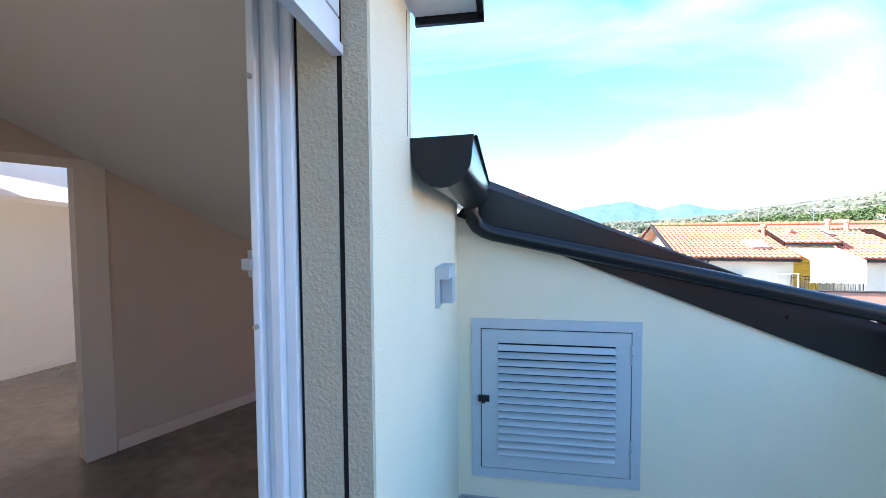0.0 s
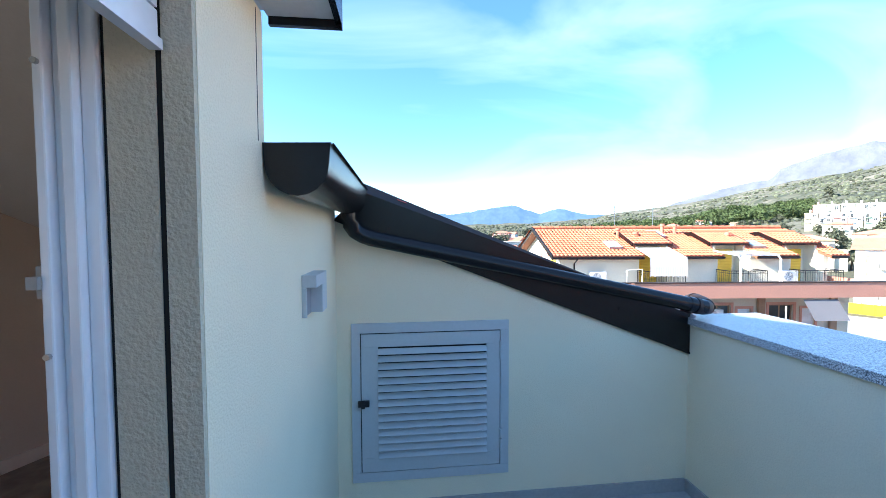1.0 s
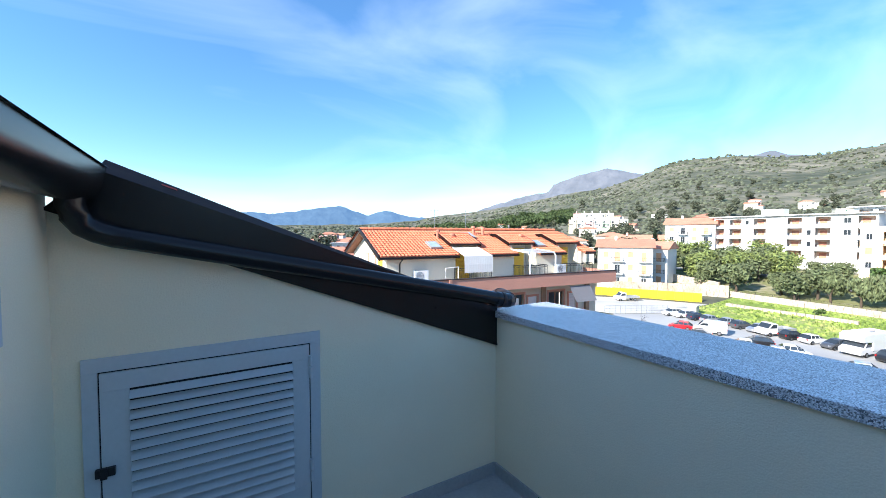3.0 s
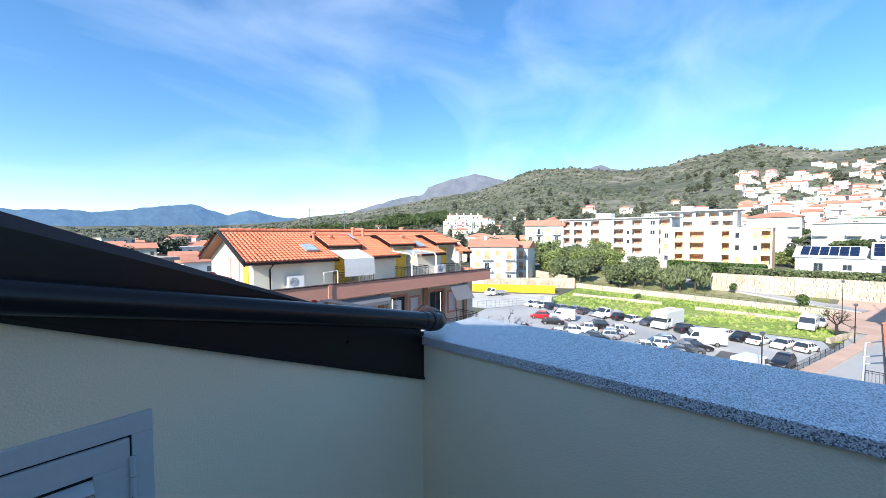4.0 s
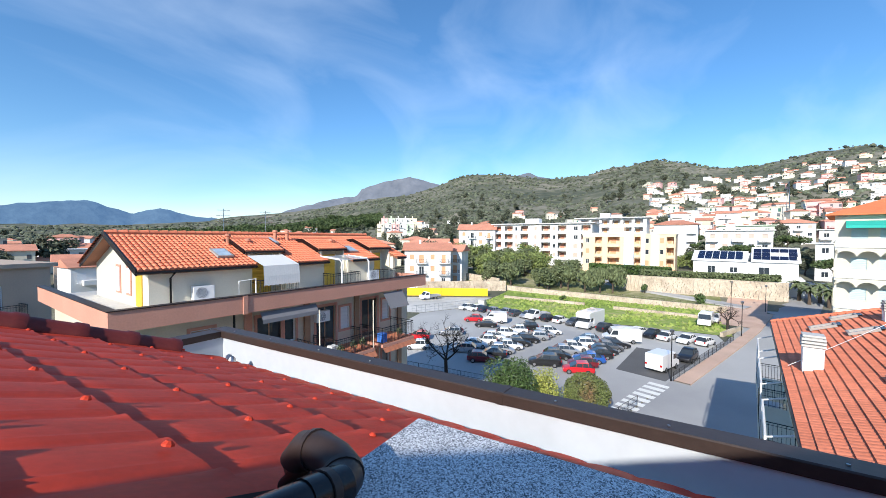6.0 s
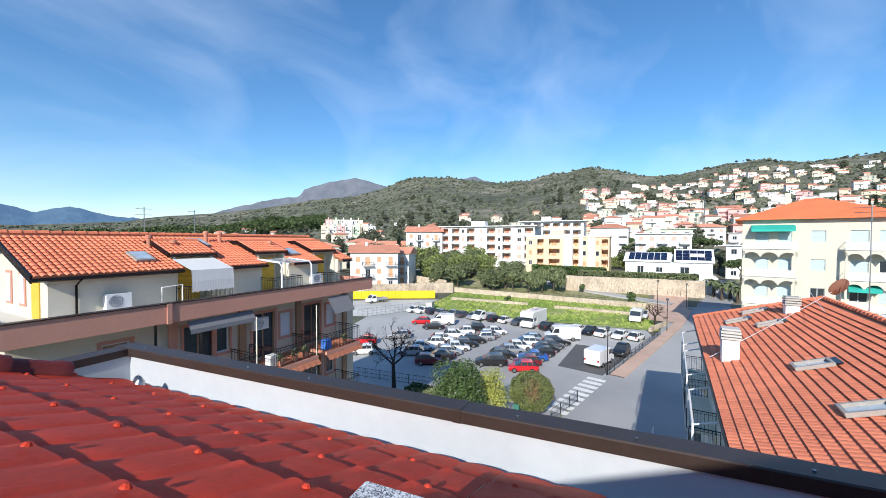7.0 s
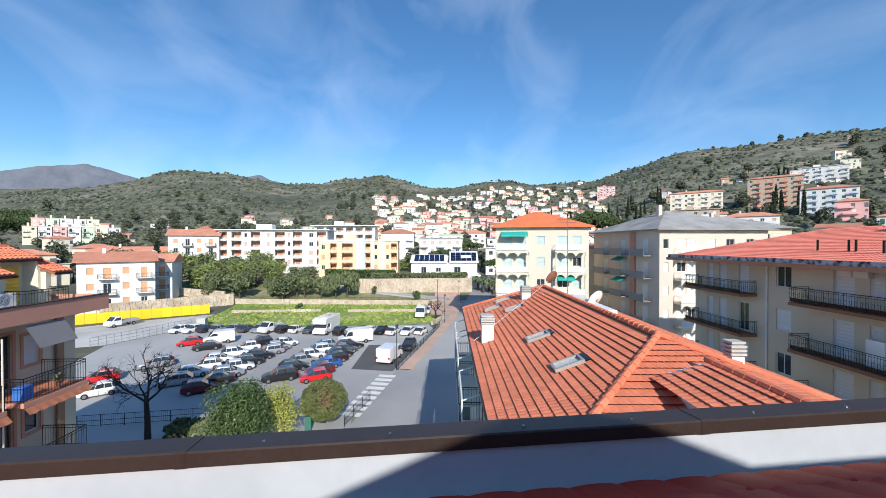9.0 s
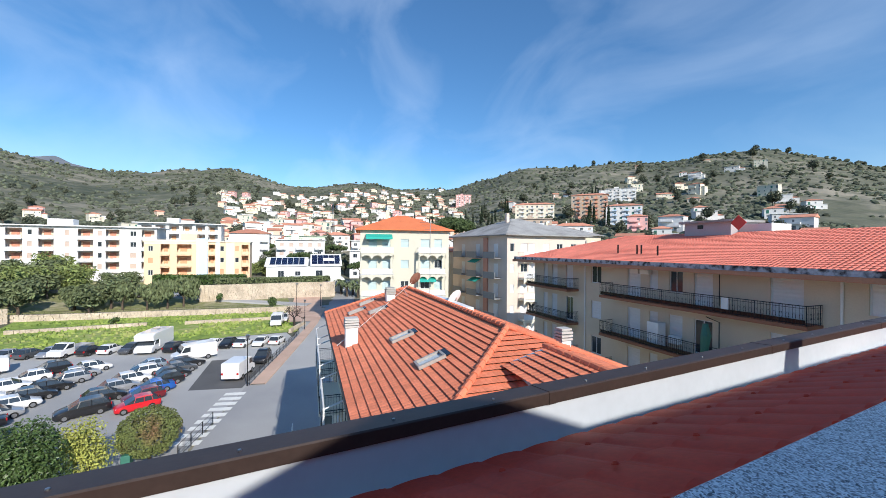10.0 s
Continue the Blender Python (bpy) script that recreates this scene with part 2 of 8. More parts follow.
garden = scrub_mat("garden_earth", (0.15, 0.17, 0.07), (0.23, 0.24, 0.11), (0.36, 0.33, 0.22), 0.07, 0.7)
window_far = mat("far_window", (0.13, 0.14, 0.15), 0.3, scale=1, vary=0.3, fine=4, bump=0.0, obj=0.4)
leaf_fresh = mat("fresh_green_leaf", (0.19, 0.235, 0.075), 0.7, scale=0.8, vary=0.3, fine=5, bump=0.0, island=0.45)
grass = scrub_mat("grass", (0.17, 0.25, 0.06), (0.27, 0.35, 0.09), (0.42, 0.40, 0.19), 0.09, 0.9)
hills = scrub_mat("hill_scrub", (0.075, 0.088, 0.062), (0.145, 0.148, 0.108), (0.29, 0.265, 0.21), 0.006, 0.045)
leaf_dark = mat("glossy_leaf", (0.065, 0.11, 0.03), 0.45, scale=1.5, vary=0.3, fine=8, bump=0.0, island=0.45, spec=0.5)
leaf_mid = mat("olive_leaf", (0.13, 0.16, 0.075), 0.7, scale=0.8, vary=0.3, fine=5, bump=0.0, island=0.4)
leaf_yellow = mat("yellow_leaf", (0.34, 0.36, 0.085), 0.6, scale=1.2, vary=0.25, fine=8, bump=0.0, island=0.35)
leaf_round = mat("clipped_leaf", (0.13, 0.16, 0.05), 0.7, scale=1.2, vary=0.35, fine=8, bump=0.0, island=0.4, stain=(0.19, 0.12, 0.06))
leaf_pine = mat("pine_needles", (0.07, 0.105, 0.035), 0.75, scale=0.8, vary=0.3, fine=5, bump=0.0, island=0.4)
leaf_cyp = mat("cypress_needles", (0.022, 0.038, 0.018), 0.8, scale=0.8, vary=0.3, fine=5, bump=0.0, island=0.3)
leaf_wood = mat("woodland_leaf", (0.095, 0.108, 0.070), 0.85, scale=0.05, vary=0.3, fine=0.6, bump=0.0, island=0.6)
bark = mat("bark", (0.10, 0.075, 0.055), 0.95, scale=5, vary=0.3, fine=30, bump=0.5)
bark_dark = mat("dark_bark", (0.045, 0.036, 0.03), 0.95, scale=5, vary=0.3, fine=30, bump=0.5)
yellow_sheet = mat("yellow_hoarding", (0.85, 0.58, 0.02), 0.6, scale=0.6, vary=0.1, fine=6, bump=0.2, obj=0.08)
tyre_m = mat("tyre_rubber", (0.018, 0.018, 0.018), 0.85, vary=0.15)
lamp_red = mat("tail_lamp", (0.45, 0.012, 0.012), 0.25, vary=0.05, bump=0)
lamp_clear = mat("head_lamp", (0.75, 0.76, 0.78), 0.1, vary=0.05, bump=0)
paper_blue = mat("blue_print", (0.06, 0.20, 0.62), 0.5, vary=0.03, bump=0)
solar = mat("solar_panel", (0.012, 0.018, 0.05), 0.12, vary=0.15, scale=1.0, bump=0.0, spec=0.7)
rust = mat("rusty_dish", (0.26, 0.13, 0.09), 0.7, vary=0.2, scale=4)
CAR = {k: mat("car_paint_" + n_, c, 0.28, me, vary=0.03, bump=0.0, spec=0.5, coat=0.6) for k, n_, c, me in (
    ("w", "white", (0.78, 0.78, 0.78), 0), ("k", "black", (0.015, 0.015, 0.017), 0), ("s", "silver", (0.45, 0.46, 0.48), 0.5),
    ("g", "grey", (0.12, 0.125, 0.135), 0.4), ("r", "red", (0.58, 0.012, 0.02), 0), ("b", "blue", (0.02, 0.11, 0.42), 0.2),
    ("d", "dark_red", (0.16, 0.012, 0.02), 0.1), ("n", "navy", (0.03, 0.045, 0.08), 0.3), ("l", "pale_blue", (0.30, 0.38, 0.46), 0.4))}


# ---- mesh helpers ----
class Geo:
    """Collects vertices and faces of one mesh."""

    def __init__(self):
        self.v, self.f, self.m = [], [], []

    def add(self, verts, faces, mi=0):
        o = len(self.v)
        self.v += [tuple(p) for p in verts]
        self.f += [tuple(i + o for i in q) for q in faces]
        self.m += [mi] * len(faces)
        return self

    def box(self, x0, x1, y0, y1, z0, z1, mi=0):
        v = [(x, y, z) for x in (x0, x1) for y in (y0, y1) for z in (z0, z1)]
        return self.add(v, [(0, 1, 3, 2), (4, 6, 7, 5), (0, 4, 5, 1), (2, 3, 7, 6), (0, 2, 6, 4), (1, 5, 7, 3)], mi)

    def prism(self, poly, a0, a1, axis="y", mi=0):
        """A polygon of (p, q) pairs pushed along an axis from a0 to a1."""
        def at(p, q, a):
            return {"x": (a, p, q), "y": (p, a, q), "z": (p, q, a)}[axis]
        n = len(poly)
        v = [at(p, q, a0) for p, q in poly] + [at(p, q, a1) for p, q in poly]
        f = [tuple(range(n)), tuple(range(2 * n - 1, n - 1, -1))] + [(i, i + n, (i + 1) % n + n, (i + 1) % n) for i in range(n)]
        return self.add(v, f, mi)

    def tube(self, pts, rad, seg=8, mi=0, caps=True):
        """A round bar along points; rad is a number or one for each point."""
        pts = [Vector(p) for p in pts]
        rr = rad if isinstance(rad, (list, tuple)) else [rad] * len(pts)
        v, f = [], []
        for i, p in enumerate(pts):
            d = (pts[min(i + 1, len(pts) - 1)] - pts[max(i - 1, 0)]).normalized()
            up = Vector((0, 0, 1)) if abs(d.z) < 0.95 else Vector((1, 0, 0))
            s = d.cross(up).normalized()
            t = s.cross(d)
            v += [p + (s * math.cos(2 * math.pi * k / seg) + t * math.sin(2 * math.pi * k / seg)) * rr[i] for k in range(seg)]
        for i in range(len(pts) - 1):
            f += [(i * seg + k, i * seg + (k + 1) % seg, (i + 1) * seg + (k + 1) % seg, (i + 1) * seg + k) for k in range(seg)]
        if caps:
            f += [tuple(range(seg - 1, -1, -1)), tuple(range((len(pts) - 1) * seg, len(pts) * seg))]
        return self.add(v, f, mi)

    def ring(self, x0, x1, z0, z1, t, y0, y1, mi=0):
        """A rectangular frame in one piece."""
        o = [(x0, z0), (x1, z0), (x1, z1), (x0, z1)]
        i = [(x0 + t, z0 + t), (x1 - t, z0 + t), (x1 - t, z1 - t), (x0 + t, z1 - t)]
        v = [(x, y, z) for y in (y0, y1) for x, z in o + i]
        f = []
        for k in range(4):
            n = (k + 1) % 4
            f += [(k, n, n + 4, k + 4), (k + 8, k + 12, n + 12, n + 8), (k, k + 8, n + 8, n), (k + 4, n + 4, n + 12, k + 12)]
        return self.add(v, f, mi)

    def sheet(self, rows, mi=0):
        """A sheet through rows of points."""
        n = len(rows[0])
        return self.add([p for r in rows for p in r], [(i * n + k, i * n + k + 1, (i + 1) * n + k + 1, (i + 1) * n + k) for i in range(len(rows) - 1) for k in range(n - 1)], mi)

    def mesh(self, name, *mats, smooth=False, bevel=0.0):
        me = bpy.data.meshes.new(name)
        me.from_pydata(self.v, [], self.f)
        for m in mats:
            me.materials.append(m)
        me.polygons.foreach_set("material_index", self.m)
        bm = bmesh.new()
        bm.from_mesh(me)
        bmesh.ops.recalc_face_normals(bm, faces=bm.faces)
        if bevel:
            bmesh.ops.bevel(bm, geom=[e for e in bm.edges if len(e.link_faces) == 2 and e.calc_face_angle(0) > 0.5], offset=bevel, segments=2, profile=0.5, affect="EDGES")
        bm.to_mesh(me)
        bm.free()
        if smooth:
            me.polygons.foreach_set("use_smooth", [True] * len(me.polygons))
            me.set_sharp_from_angle(angle=radians(40))
        me.update()
        return me


def put(name, geo, material, parent=None, label="", m=None, smooth=False, bevel=0.0, kind=""):
    """One mesh object, as a part of parent or on its own."""
    mats = material if isinstance(material, (list, tuple)) else (material,)
    me = geo if isinstance(geo, bpy.types.Mesh) else geo.mesh(name, *mats, smooth=smooth, bevel=bevel)
    ob = new(name, me)
    if parent:
        ob.parent = parent
    if m:
        ob.matrix_basis = m
    return tagged(ob, label, kind=kind)


def thing(name, label, category, m=None, group="", kind=""):
    ob = new(name)
    ob.empty_display_size = 0.2
    if m:
        ob.matrix_basis = m
    return tagged(ob, label, category, group, kind)


def cells(u0, u1, z0, z1, holes):
    """The rectangles that are left of a wall when the holes (u0, u1, z0, z1) are cut out."""
    us = sorted({u0, u1, *[min(max(h[i], u0), u1) for h in holes for i in (0, 1)]})
    zs = sorted({z0, z1, *[min(max(h[i], z0), z1) for h in holes for i in (2, 3)]})
    out = []
    for za, zb in zip(zs, zs[1:]):
        run = None
        for ua, ub in zip(us, us[1:]):
            c, d = (ua + ub) / 2, (za + zb) / 2
            free = not any(h[0] < c < h[1] and h[2] < d < h[3] for h in holes)
            if free:
                run = (run[0] if run else ua, ub)
            if run and (not free or ub == us[-1]):
                out.append((*run, za, zb))
                run = None
    return out


def ground_z(x, y):
    """Height of the land: the level of the car park, rising into the hills all round."""
    r = math.hypot(x, y)
    if r < 95:
        return -13.2
    az = math.degrees(math.atan2(x, y)) % 360
    top = np.interp(az, HILL_AZ, HILL_EL)
    reach = np.interp(az, [0, 50, 80, 112, 125, 160, 360], [1900, 1700, 1350, 1000, 800, 800, 1500])
    if r < 150:
        w = (r - 95) / 55
        w = w * w * (3 - 2 * w)
        return -13.2 + w * (13.2 + 1.6 - 150 * math.tan(radians(3.6)))
    s = min(1.0, math.log(r / 150) / math.log(reach / 150))
    el = -3.6 + (top + 3.6) * s ** 0.85
    z = 1.6 + min(r, reach) * math.tan(radians(el))
    z += (noise.noise(Vector((x, y, 0)) * 0.011) * 7 + noise.noise(Vector((x, y, 3)) * 0.035) * 2.2) * min(1, (r - 150) / 300)
    return z - max(0, r - reach) * 0.22


HILL_AZ = [0, 20, 28, 32, 39, 48, 54, 58, 61, 64, 67, 71, 76, 79, 83, 86, 88, 91, 93, 95, 98, 100, 103, 106, 109, 114, 119, 121, 123, 126, 129, 134, 140, 145, 150, 156, 161, 166, 175, 360]
HILL_EL = [1.0, 1.4, 2.1, 2.8, 3.7, 5.5, 6.4, 7.4, 8.8, 9.2, 9.3, 8.8, 8.3, 8.7, 9.5, 9.9, 10, 9.5, 8.8, 8.4, 8.4, 8.7, 9.1, 9.3, 8.7, 8.5, 8.9, 9.6, 10.2, 11.0, 11.4, 11.5, 11.4, 11.3, 11.7, 11.2, 10, 8, 4, 1]


# ---- land ----
def polar_sheet():
    azs = [a * 0.7 for a in range(0, 258)] + [180.6 + a * 4.0 for a in range(0, 45)]
    rs = [0.5, 30, 60, 80] + [95 * (2600 / 95) ** (i / 92) for i in range(93)] + [3600, 4700]
    g = Geo()
    v = []
    for r in rs:
        for a in azs:
            x, y = r * math.sin(radians(a)), r * math.cos(radians(a))
            v.append((x, y, ground_z(x, y) if r < 2700 else -60.0))
    n = len(azs)
    f = [(i * n + k, i * n + (k + 1) % n, (i + 1) * n + (k + 1) % n, (i + 1) * n + k) for i in range(len(rs) - 1) for k in range(n)]
    f.append(tuple(range(n)))
    g.add(v, f)
    return g


put("ground", polar_sheet(), hills, label="scrub-covered ground rising into green hills", kind="structure", smooth=True)


def ridge(name, dist, azs, els, label, material):
    g = Geo()
    v, f, n = [], [], 0
    a = azs[0]
    while a <= azs[-1]:
        e = np.interp(a, azs, els) + 0.16 * noise.noise(Vector((a * 0.9, 0, dist))) + 0.07 * noise.noise(Vector((a * 3.1, 5, dist)))
        for k, (dd, q) in enumerate(((0, -2.0), (300, 0.55), (700, 1.0), (900, 0.5))):
            d = dist + dd * 0.6
            wob = 1 + 0.12 * noise.noise(Vector((a * 0.5, k * 2.0, 1))) * (k == 1)
            v.append((d * math.sin(radians(a)), d * math.cos(radians(a)), d * math.tan(radians(e * q * wob if q > 0 else q))))
        n += 1
        a += 0.35
    f = [(i * 4 + k, i * 4 + k + 1, i * 4 + k + 5, i * 4 + k + 4) for i in range(n - 1) for k in range(3)]
    g.add(v, f)
    return put(name, g, material, label=label, kind="structure", smooth=True)


# Distance haze put into the material as a blue emission over the base colour.
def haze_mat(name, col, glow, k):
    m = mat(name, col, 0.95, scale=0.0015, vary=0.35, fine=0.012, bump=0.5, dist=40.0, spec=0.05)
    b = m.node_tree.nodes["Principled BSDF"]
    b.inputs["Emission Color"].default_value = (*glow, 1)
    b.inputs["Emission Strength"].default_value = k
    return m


# Both ridges get their blue haze from emission, not from air.
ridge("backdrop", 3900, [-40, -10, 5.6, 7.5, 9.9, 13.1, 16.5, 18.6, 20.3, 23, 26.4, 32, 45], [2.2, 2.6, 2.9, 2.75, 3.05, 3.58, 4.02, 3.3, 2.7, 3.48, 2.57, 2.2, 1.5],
      "far mountain range with blue haze painted in", haze_mat("hazed_far_mountain", (0.05, 0.075, 0.09), (0.10, 0.21, 0.42), 0.62))
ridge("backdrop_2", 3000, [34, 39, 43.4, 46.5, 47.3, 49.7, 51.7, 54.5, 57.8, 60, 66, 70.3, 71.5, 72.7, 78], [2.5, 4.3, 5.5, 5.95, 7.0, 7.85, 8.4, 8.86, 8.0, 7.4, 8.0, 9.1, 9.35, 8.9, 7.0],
      "grey rocky mountain peak behind the hills, with haze painted in", haze_mat("hazed_rocky_mountain", (0.13, 0.13, 0.14), (0.13, 0.22, 0.36), 0.35))


def sheet(name, poly, z, material, label, dz=0.0):
    """A flat paved or grassed area that follows the land, with a rim 12 cm deep."""
    g = Geo()
    g.prism(poly, z - 0.12, z, "z")
    return put(name, g, material, label=label, kind="structure")


def strip(name, pts, width, material, label, lift, side=0.5, depth=0.1):
    """A paved band along points on the land."""
    g = Geo()
    v = []
    P = [Vector((*p, 0)) for p in pts]
    fine_ = []
    for a, b in zip(P, P[1:]):
        k = max(1, int((b - a).length / 3))
        fine_ += [a.lerp(b, i / k) for i in range(k)]
    fine_.append(P[-1])
    for i, p in enumerate(fine_):
        d = (fine_[min(i + 1, len(fine_) - 1)] - fine_[max(0, i - 1)]).normalized()
        s = Vector((-d.y, d.x, 0))
        for k in (side, side - 1):
            q = p + s * width * k
            v += [(q.x, q.y, ground_z(p.x, p.y) + lift), (q.x, q.y, ground_z(p.x, p.y) + lift - depth - 0.5)]
    f = []
    for i in range(len(fine_) - 1):
        o = i * 4
        f += [(o, o + 4, o + 6, o + 2), (o, o + 1, o + 5, o + 4), (o + 2, o + 6, o + 7, o + 3)]
    g.add(v, f)
    return put(name, g, material, label=label, kind="structure")


ZG = -13.2
sheet("parking_lot", [(20, 5.0), (30, 5.0), (35, 5.2), (47, 1.6), (68, -5.2), (73.2, -4.5), (73.4, 39), (64, 44), (40, 38), (20, 38)], ZG + 0.03, asphalt, "worn grey asphalt of the car park")
sheet("asphalt_patch", [(47.0, 1.9), (58.5, -1.7), (59.5, 5.5), (48.5, 6.8)], ZG + 0.155 - 0.12, asphalt_new, "dark new asphalt patch in the car park")
sheet("concrete_yard", [(64.3, 44.3), (73.6, 39.3), (92, 40), (84, 62), (60, 60)], ZG + 0.05, concrete, "pale concrete yard behind the hoarding")
strip("road", [(8, 8.6), (33, 0.9), (47, -2.9), (68, -9.4), (80, -12.6), (98, -17.2), (130, -27)], 8.8, road_grey, "grey asphalt street with worn patches", 0.02, side=0.5)
strip("pavement", [(47.5, 1.0), (68, -5.7), (80, -9.4), (98, -14)], 1.5, brick_pave, "brick-paved pavement with a kerb along the car park", 0.14, side=0.1)
strip("pavement_far", [(82, -9.0), (100, -13.0), (112, -15)], 7, brick_pave, "red brick paving at the street corner", 0.10, side=0.75)
strip("road_far", [(104, -13), (112, 2), (122, 22), (126, 45), (120, 70)], 6.5, road_grey, "curving road below the stone wall", 0.10)
g = Geo()
nx, ny = 18, 30
g.add([(74.0 - 0.9 * (1 - j / ny) + 30 * i / nx, -6.5 + 46 * j / ny, ground_z(74.0 + 30 * i / nx, -6.5 + 46 * j / ny) + 0.07 + 0.10 * noise.noise(Vector((i, j, 0.5)) * 0.6)) for i in range(nx + 1) for j in range(ny + 1)],
      [(i * (ny + 1) + j, (i + 1) * (ny + 1) + j, (i + 1) * (ny + 1) + j + 1, i * (ny + 1) + j + 1) for i in range(nx) for j in range(ny)])
put("grass", g, grass, label="green meadow with weeds and dry patches", kind="structure", smooth=True)
g = Geo()
g.add([(101.5 + 34 * i / 12, -8 + 82 * j / 24, ground_z(101.5 + 34 * i / 12, -8 + 82 * j / 24) + 0.05) for i in range(13) for j in range(25)],
      [(i * 25 + j, (i + 1) * 25 + j, (i + 1) * 25 + j + 1, i * 25 + j + 1) for i in range(12) for j in range(24)])
put("garden_ground", g, garden, label="grassy earth under the grove beyond the road", kind="structure", smooth=True)
for i in range(9):
    a, b = Vector((36.0, 5.4)), Vector((45.5, 2.5))
    p = a.lerp(b, i / 8)
    g = Geo()
    g.box(-0.35, 0.35, -0.95, 0.95, ZG + 0.0, ZG + 0.036)
    put("road_marking", g, line_white, label="white zebra bar painted on the asphalt", m=pose(p.x, p.y, 0, 0, 0, -17), kind="structure")


# ---- stone walls ----
def stone_wall(pts, height, thick, lift=0.0, name="stone_wall", label="rubble stone retaining wall", grow=0.0):
    """A rubble wall of courses of uneven stones along points on the land."""
    g = Geo()
    P = [Vector((*p, 0)) for p in pts]
    rnd = random.Random(len(pts) * 7 + int(height * 100))
    for a, b in zip(P, P[1:]):
        d = (b - a).normalized()
        s = Vector((-d.y, d.x, 0))
        L = (b - a).length
        z = 0.0
        while z < height - 0.02:
            h = min(height - z, rnd.uniform(0.34, 0.5))
            t = 0.0
            while t < L:
                w = min(L - t, rnd.uniform(0.6, 1.3))
                p, q = a + d * t, a + d * (t + w)
                k = rnd.uniform(0.0, 0.10)
                gz = ground_z(p.x, p.y) + lift - 0.25
                v = [pt + s * (e * (thick / 2 + k)) + Vector((0, 0, gz + zz)) for zz in (z, z + h) for pt, e in ((p + d * 0.03, 1), (q - d * 0.03, 1), (q - d * 0.03, -1), (p + d * 0.03, -1))]
                g.add(v, [(0, 1, 2, 3), (7, 6, 5, 4), (0, 4, 5, 1), (1, 5, 6, 2), (2, 6, 7, 3), (3, 7, 4, 0)])
                t += w
            z += h
    return put(name, g, stone, label=label, kind="structure")


stone_wall([(100, 44), (99.5, 20), (96, -8)], 1.5, 0.5)
stone_wall([(90.5, 37), (90, 18)], 0.9, 0.4)
stone_wall([(88.5, 12), (86.5, -5)], 0.9, 0.4)
stone_wall([(112, 12), (112, -8), (110.5, -20)], 4.3, 0.6, label="tall rubble wall below the villa garden")
stone_wall([(108, 72), (106, 58), (104, 44)], 2.2, 0.5)
stone_wall([(86, 60), (92, 52), (97, 44.4), (99, 40)], 2.9, 0.5, label="pale stone wall behind the yard")
stone_wall([(72.5, -5.0), (80, -8.3)], 0.9, 0.35)


# ---- foliage ----
def leaves(g, centre, radii, count, size, rnd, shell=0.55, flat=0.0, droop=0.0):
    """Small bent leaf clumps spread through an ellipsoid."""
    c = Vector(centre)
    for _ in range(count):
        d = Vector((rnd.gauss(0, 1), rnd.gauss(0, 1), rnd.gauss(0, 1)))
        d.normalize()
        k = shell + (1 - shell) * rnd.random() ** 0.6
        k *= 1 + 0.14 * noise.noise(d * 2.3 + c)
        p = c + Vector((d.x * radii[0], d.y * radii[1], d.z * radii[2])) * k
        n = (d * 0.8 + Vector((rnd.uniform(-1, 1), rnd.uniform(-1, 1), rnd.uniform(-0.4, 1.2)))).normalized()
        u = n.cross(Vector((rnd.uniform(-1, 1), rnd.uniform(-1, 1), rnd.uniform(-1, 1)))).normalized()
        w = n.cross(u)
        if droop:
            u = (u * 0.25 + Vector((0, 0, -1)) * droop).normalized()
            w = n.cross(u).normalized()
        s = size * rnd.uniform(0.6, 1.4)
        g.add([p - u * s, p + w * s * 0.5 + n * s * 0.2, p + u * s, p - w * s * 0.5 + n * s * 0.2], [(0, 1, 2, 3)])


def limbs(g, rnd, base, height, rad, n=6, spread=0.5, seg=7, start=0.35):
    """A tapered trunk with limbs."""
    b = Vector(base)
    pts = [b + Vector((0.06 * height * noise.noise(Vector((i, 1, height))), 0.06 * height * noise.noise(Vector((i, 7, height))), height * i / 4)) for i in range(5)]
    g.tube(pts, [rad * (1 - 0.17 * i) for i in range(5)], seg)
    for k in range(n):
        t = start + (1 - start) * k / max(1, n - 1)
        p = b + Vector((0, 0, height * t))
        a = k * 2.4 + rnd.uniform(-0.4, 0.4)
        e = p + Vector((math.cos(a) * spread * height, math.sin(a) * spread * height, height * rnd.uniform(0.22, 0.45)))
        m_ = p.lerp(e, 0.5) + Vector((0, 0, -0.04 * height))
        g.tube([p, m_, e], [rad * 0.5, rad * 0.33, rad * 0.14], 5)


def tree(name, label, m, trunk_h, trunk_r, lobes, size, leaf, seed, bark_m=None, droop=0.0, shell=0.5, cat="tree", group=""):
    rnd = random.Random(seed)
    t = thing(name, label, cat, m, group)
    g = Geo()
    limbs(g, rnd, (0, 0, 0), trunk_h, trunk_r, 5, 0.28)
    put("trunk", g, bark_m or bark, t, smooth=True)
    g = Geo()
    for c, r, n in lobes:
        leaves(g, c, r, n, size, rnd, shell, droop=droop)
    put("crown", g, leaf, t)
    return t


def lobed(rnd, z0, z1, rad, n, count):
    """Lobes of a crown between two heights."""
    out = []
    for k in range(n):
        a, q = rnd.uniform(0, 6.28), rnd.uniform(0.15, 0.6) * rad
        z = rnd.uniform(z0, z1)
        s = rnd.uniform(0.42, 0.7) * rad
        out.append(((math.cos(a) * q, math.sin(a) * q, z), (s, s, s * rnd.uniform(0.7, 0.95)), count // n))
    return out


def on_land(x, y, turn=0.0, s=1.0, dz=0.0):
    return pose(x, y, ground_z(x, y) + dz, 0, 0, turn) @ Matrix.Scale(s, 4)


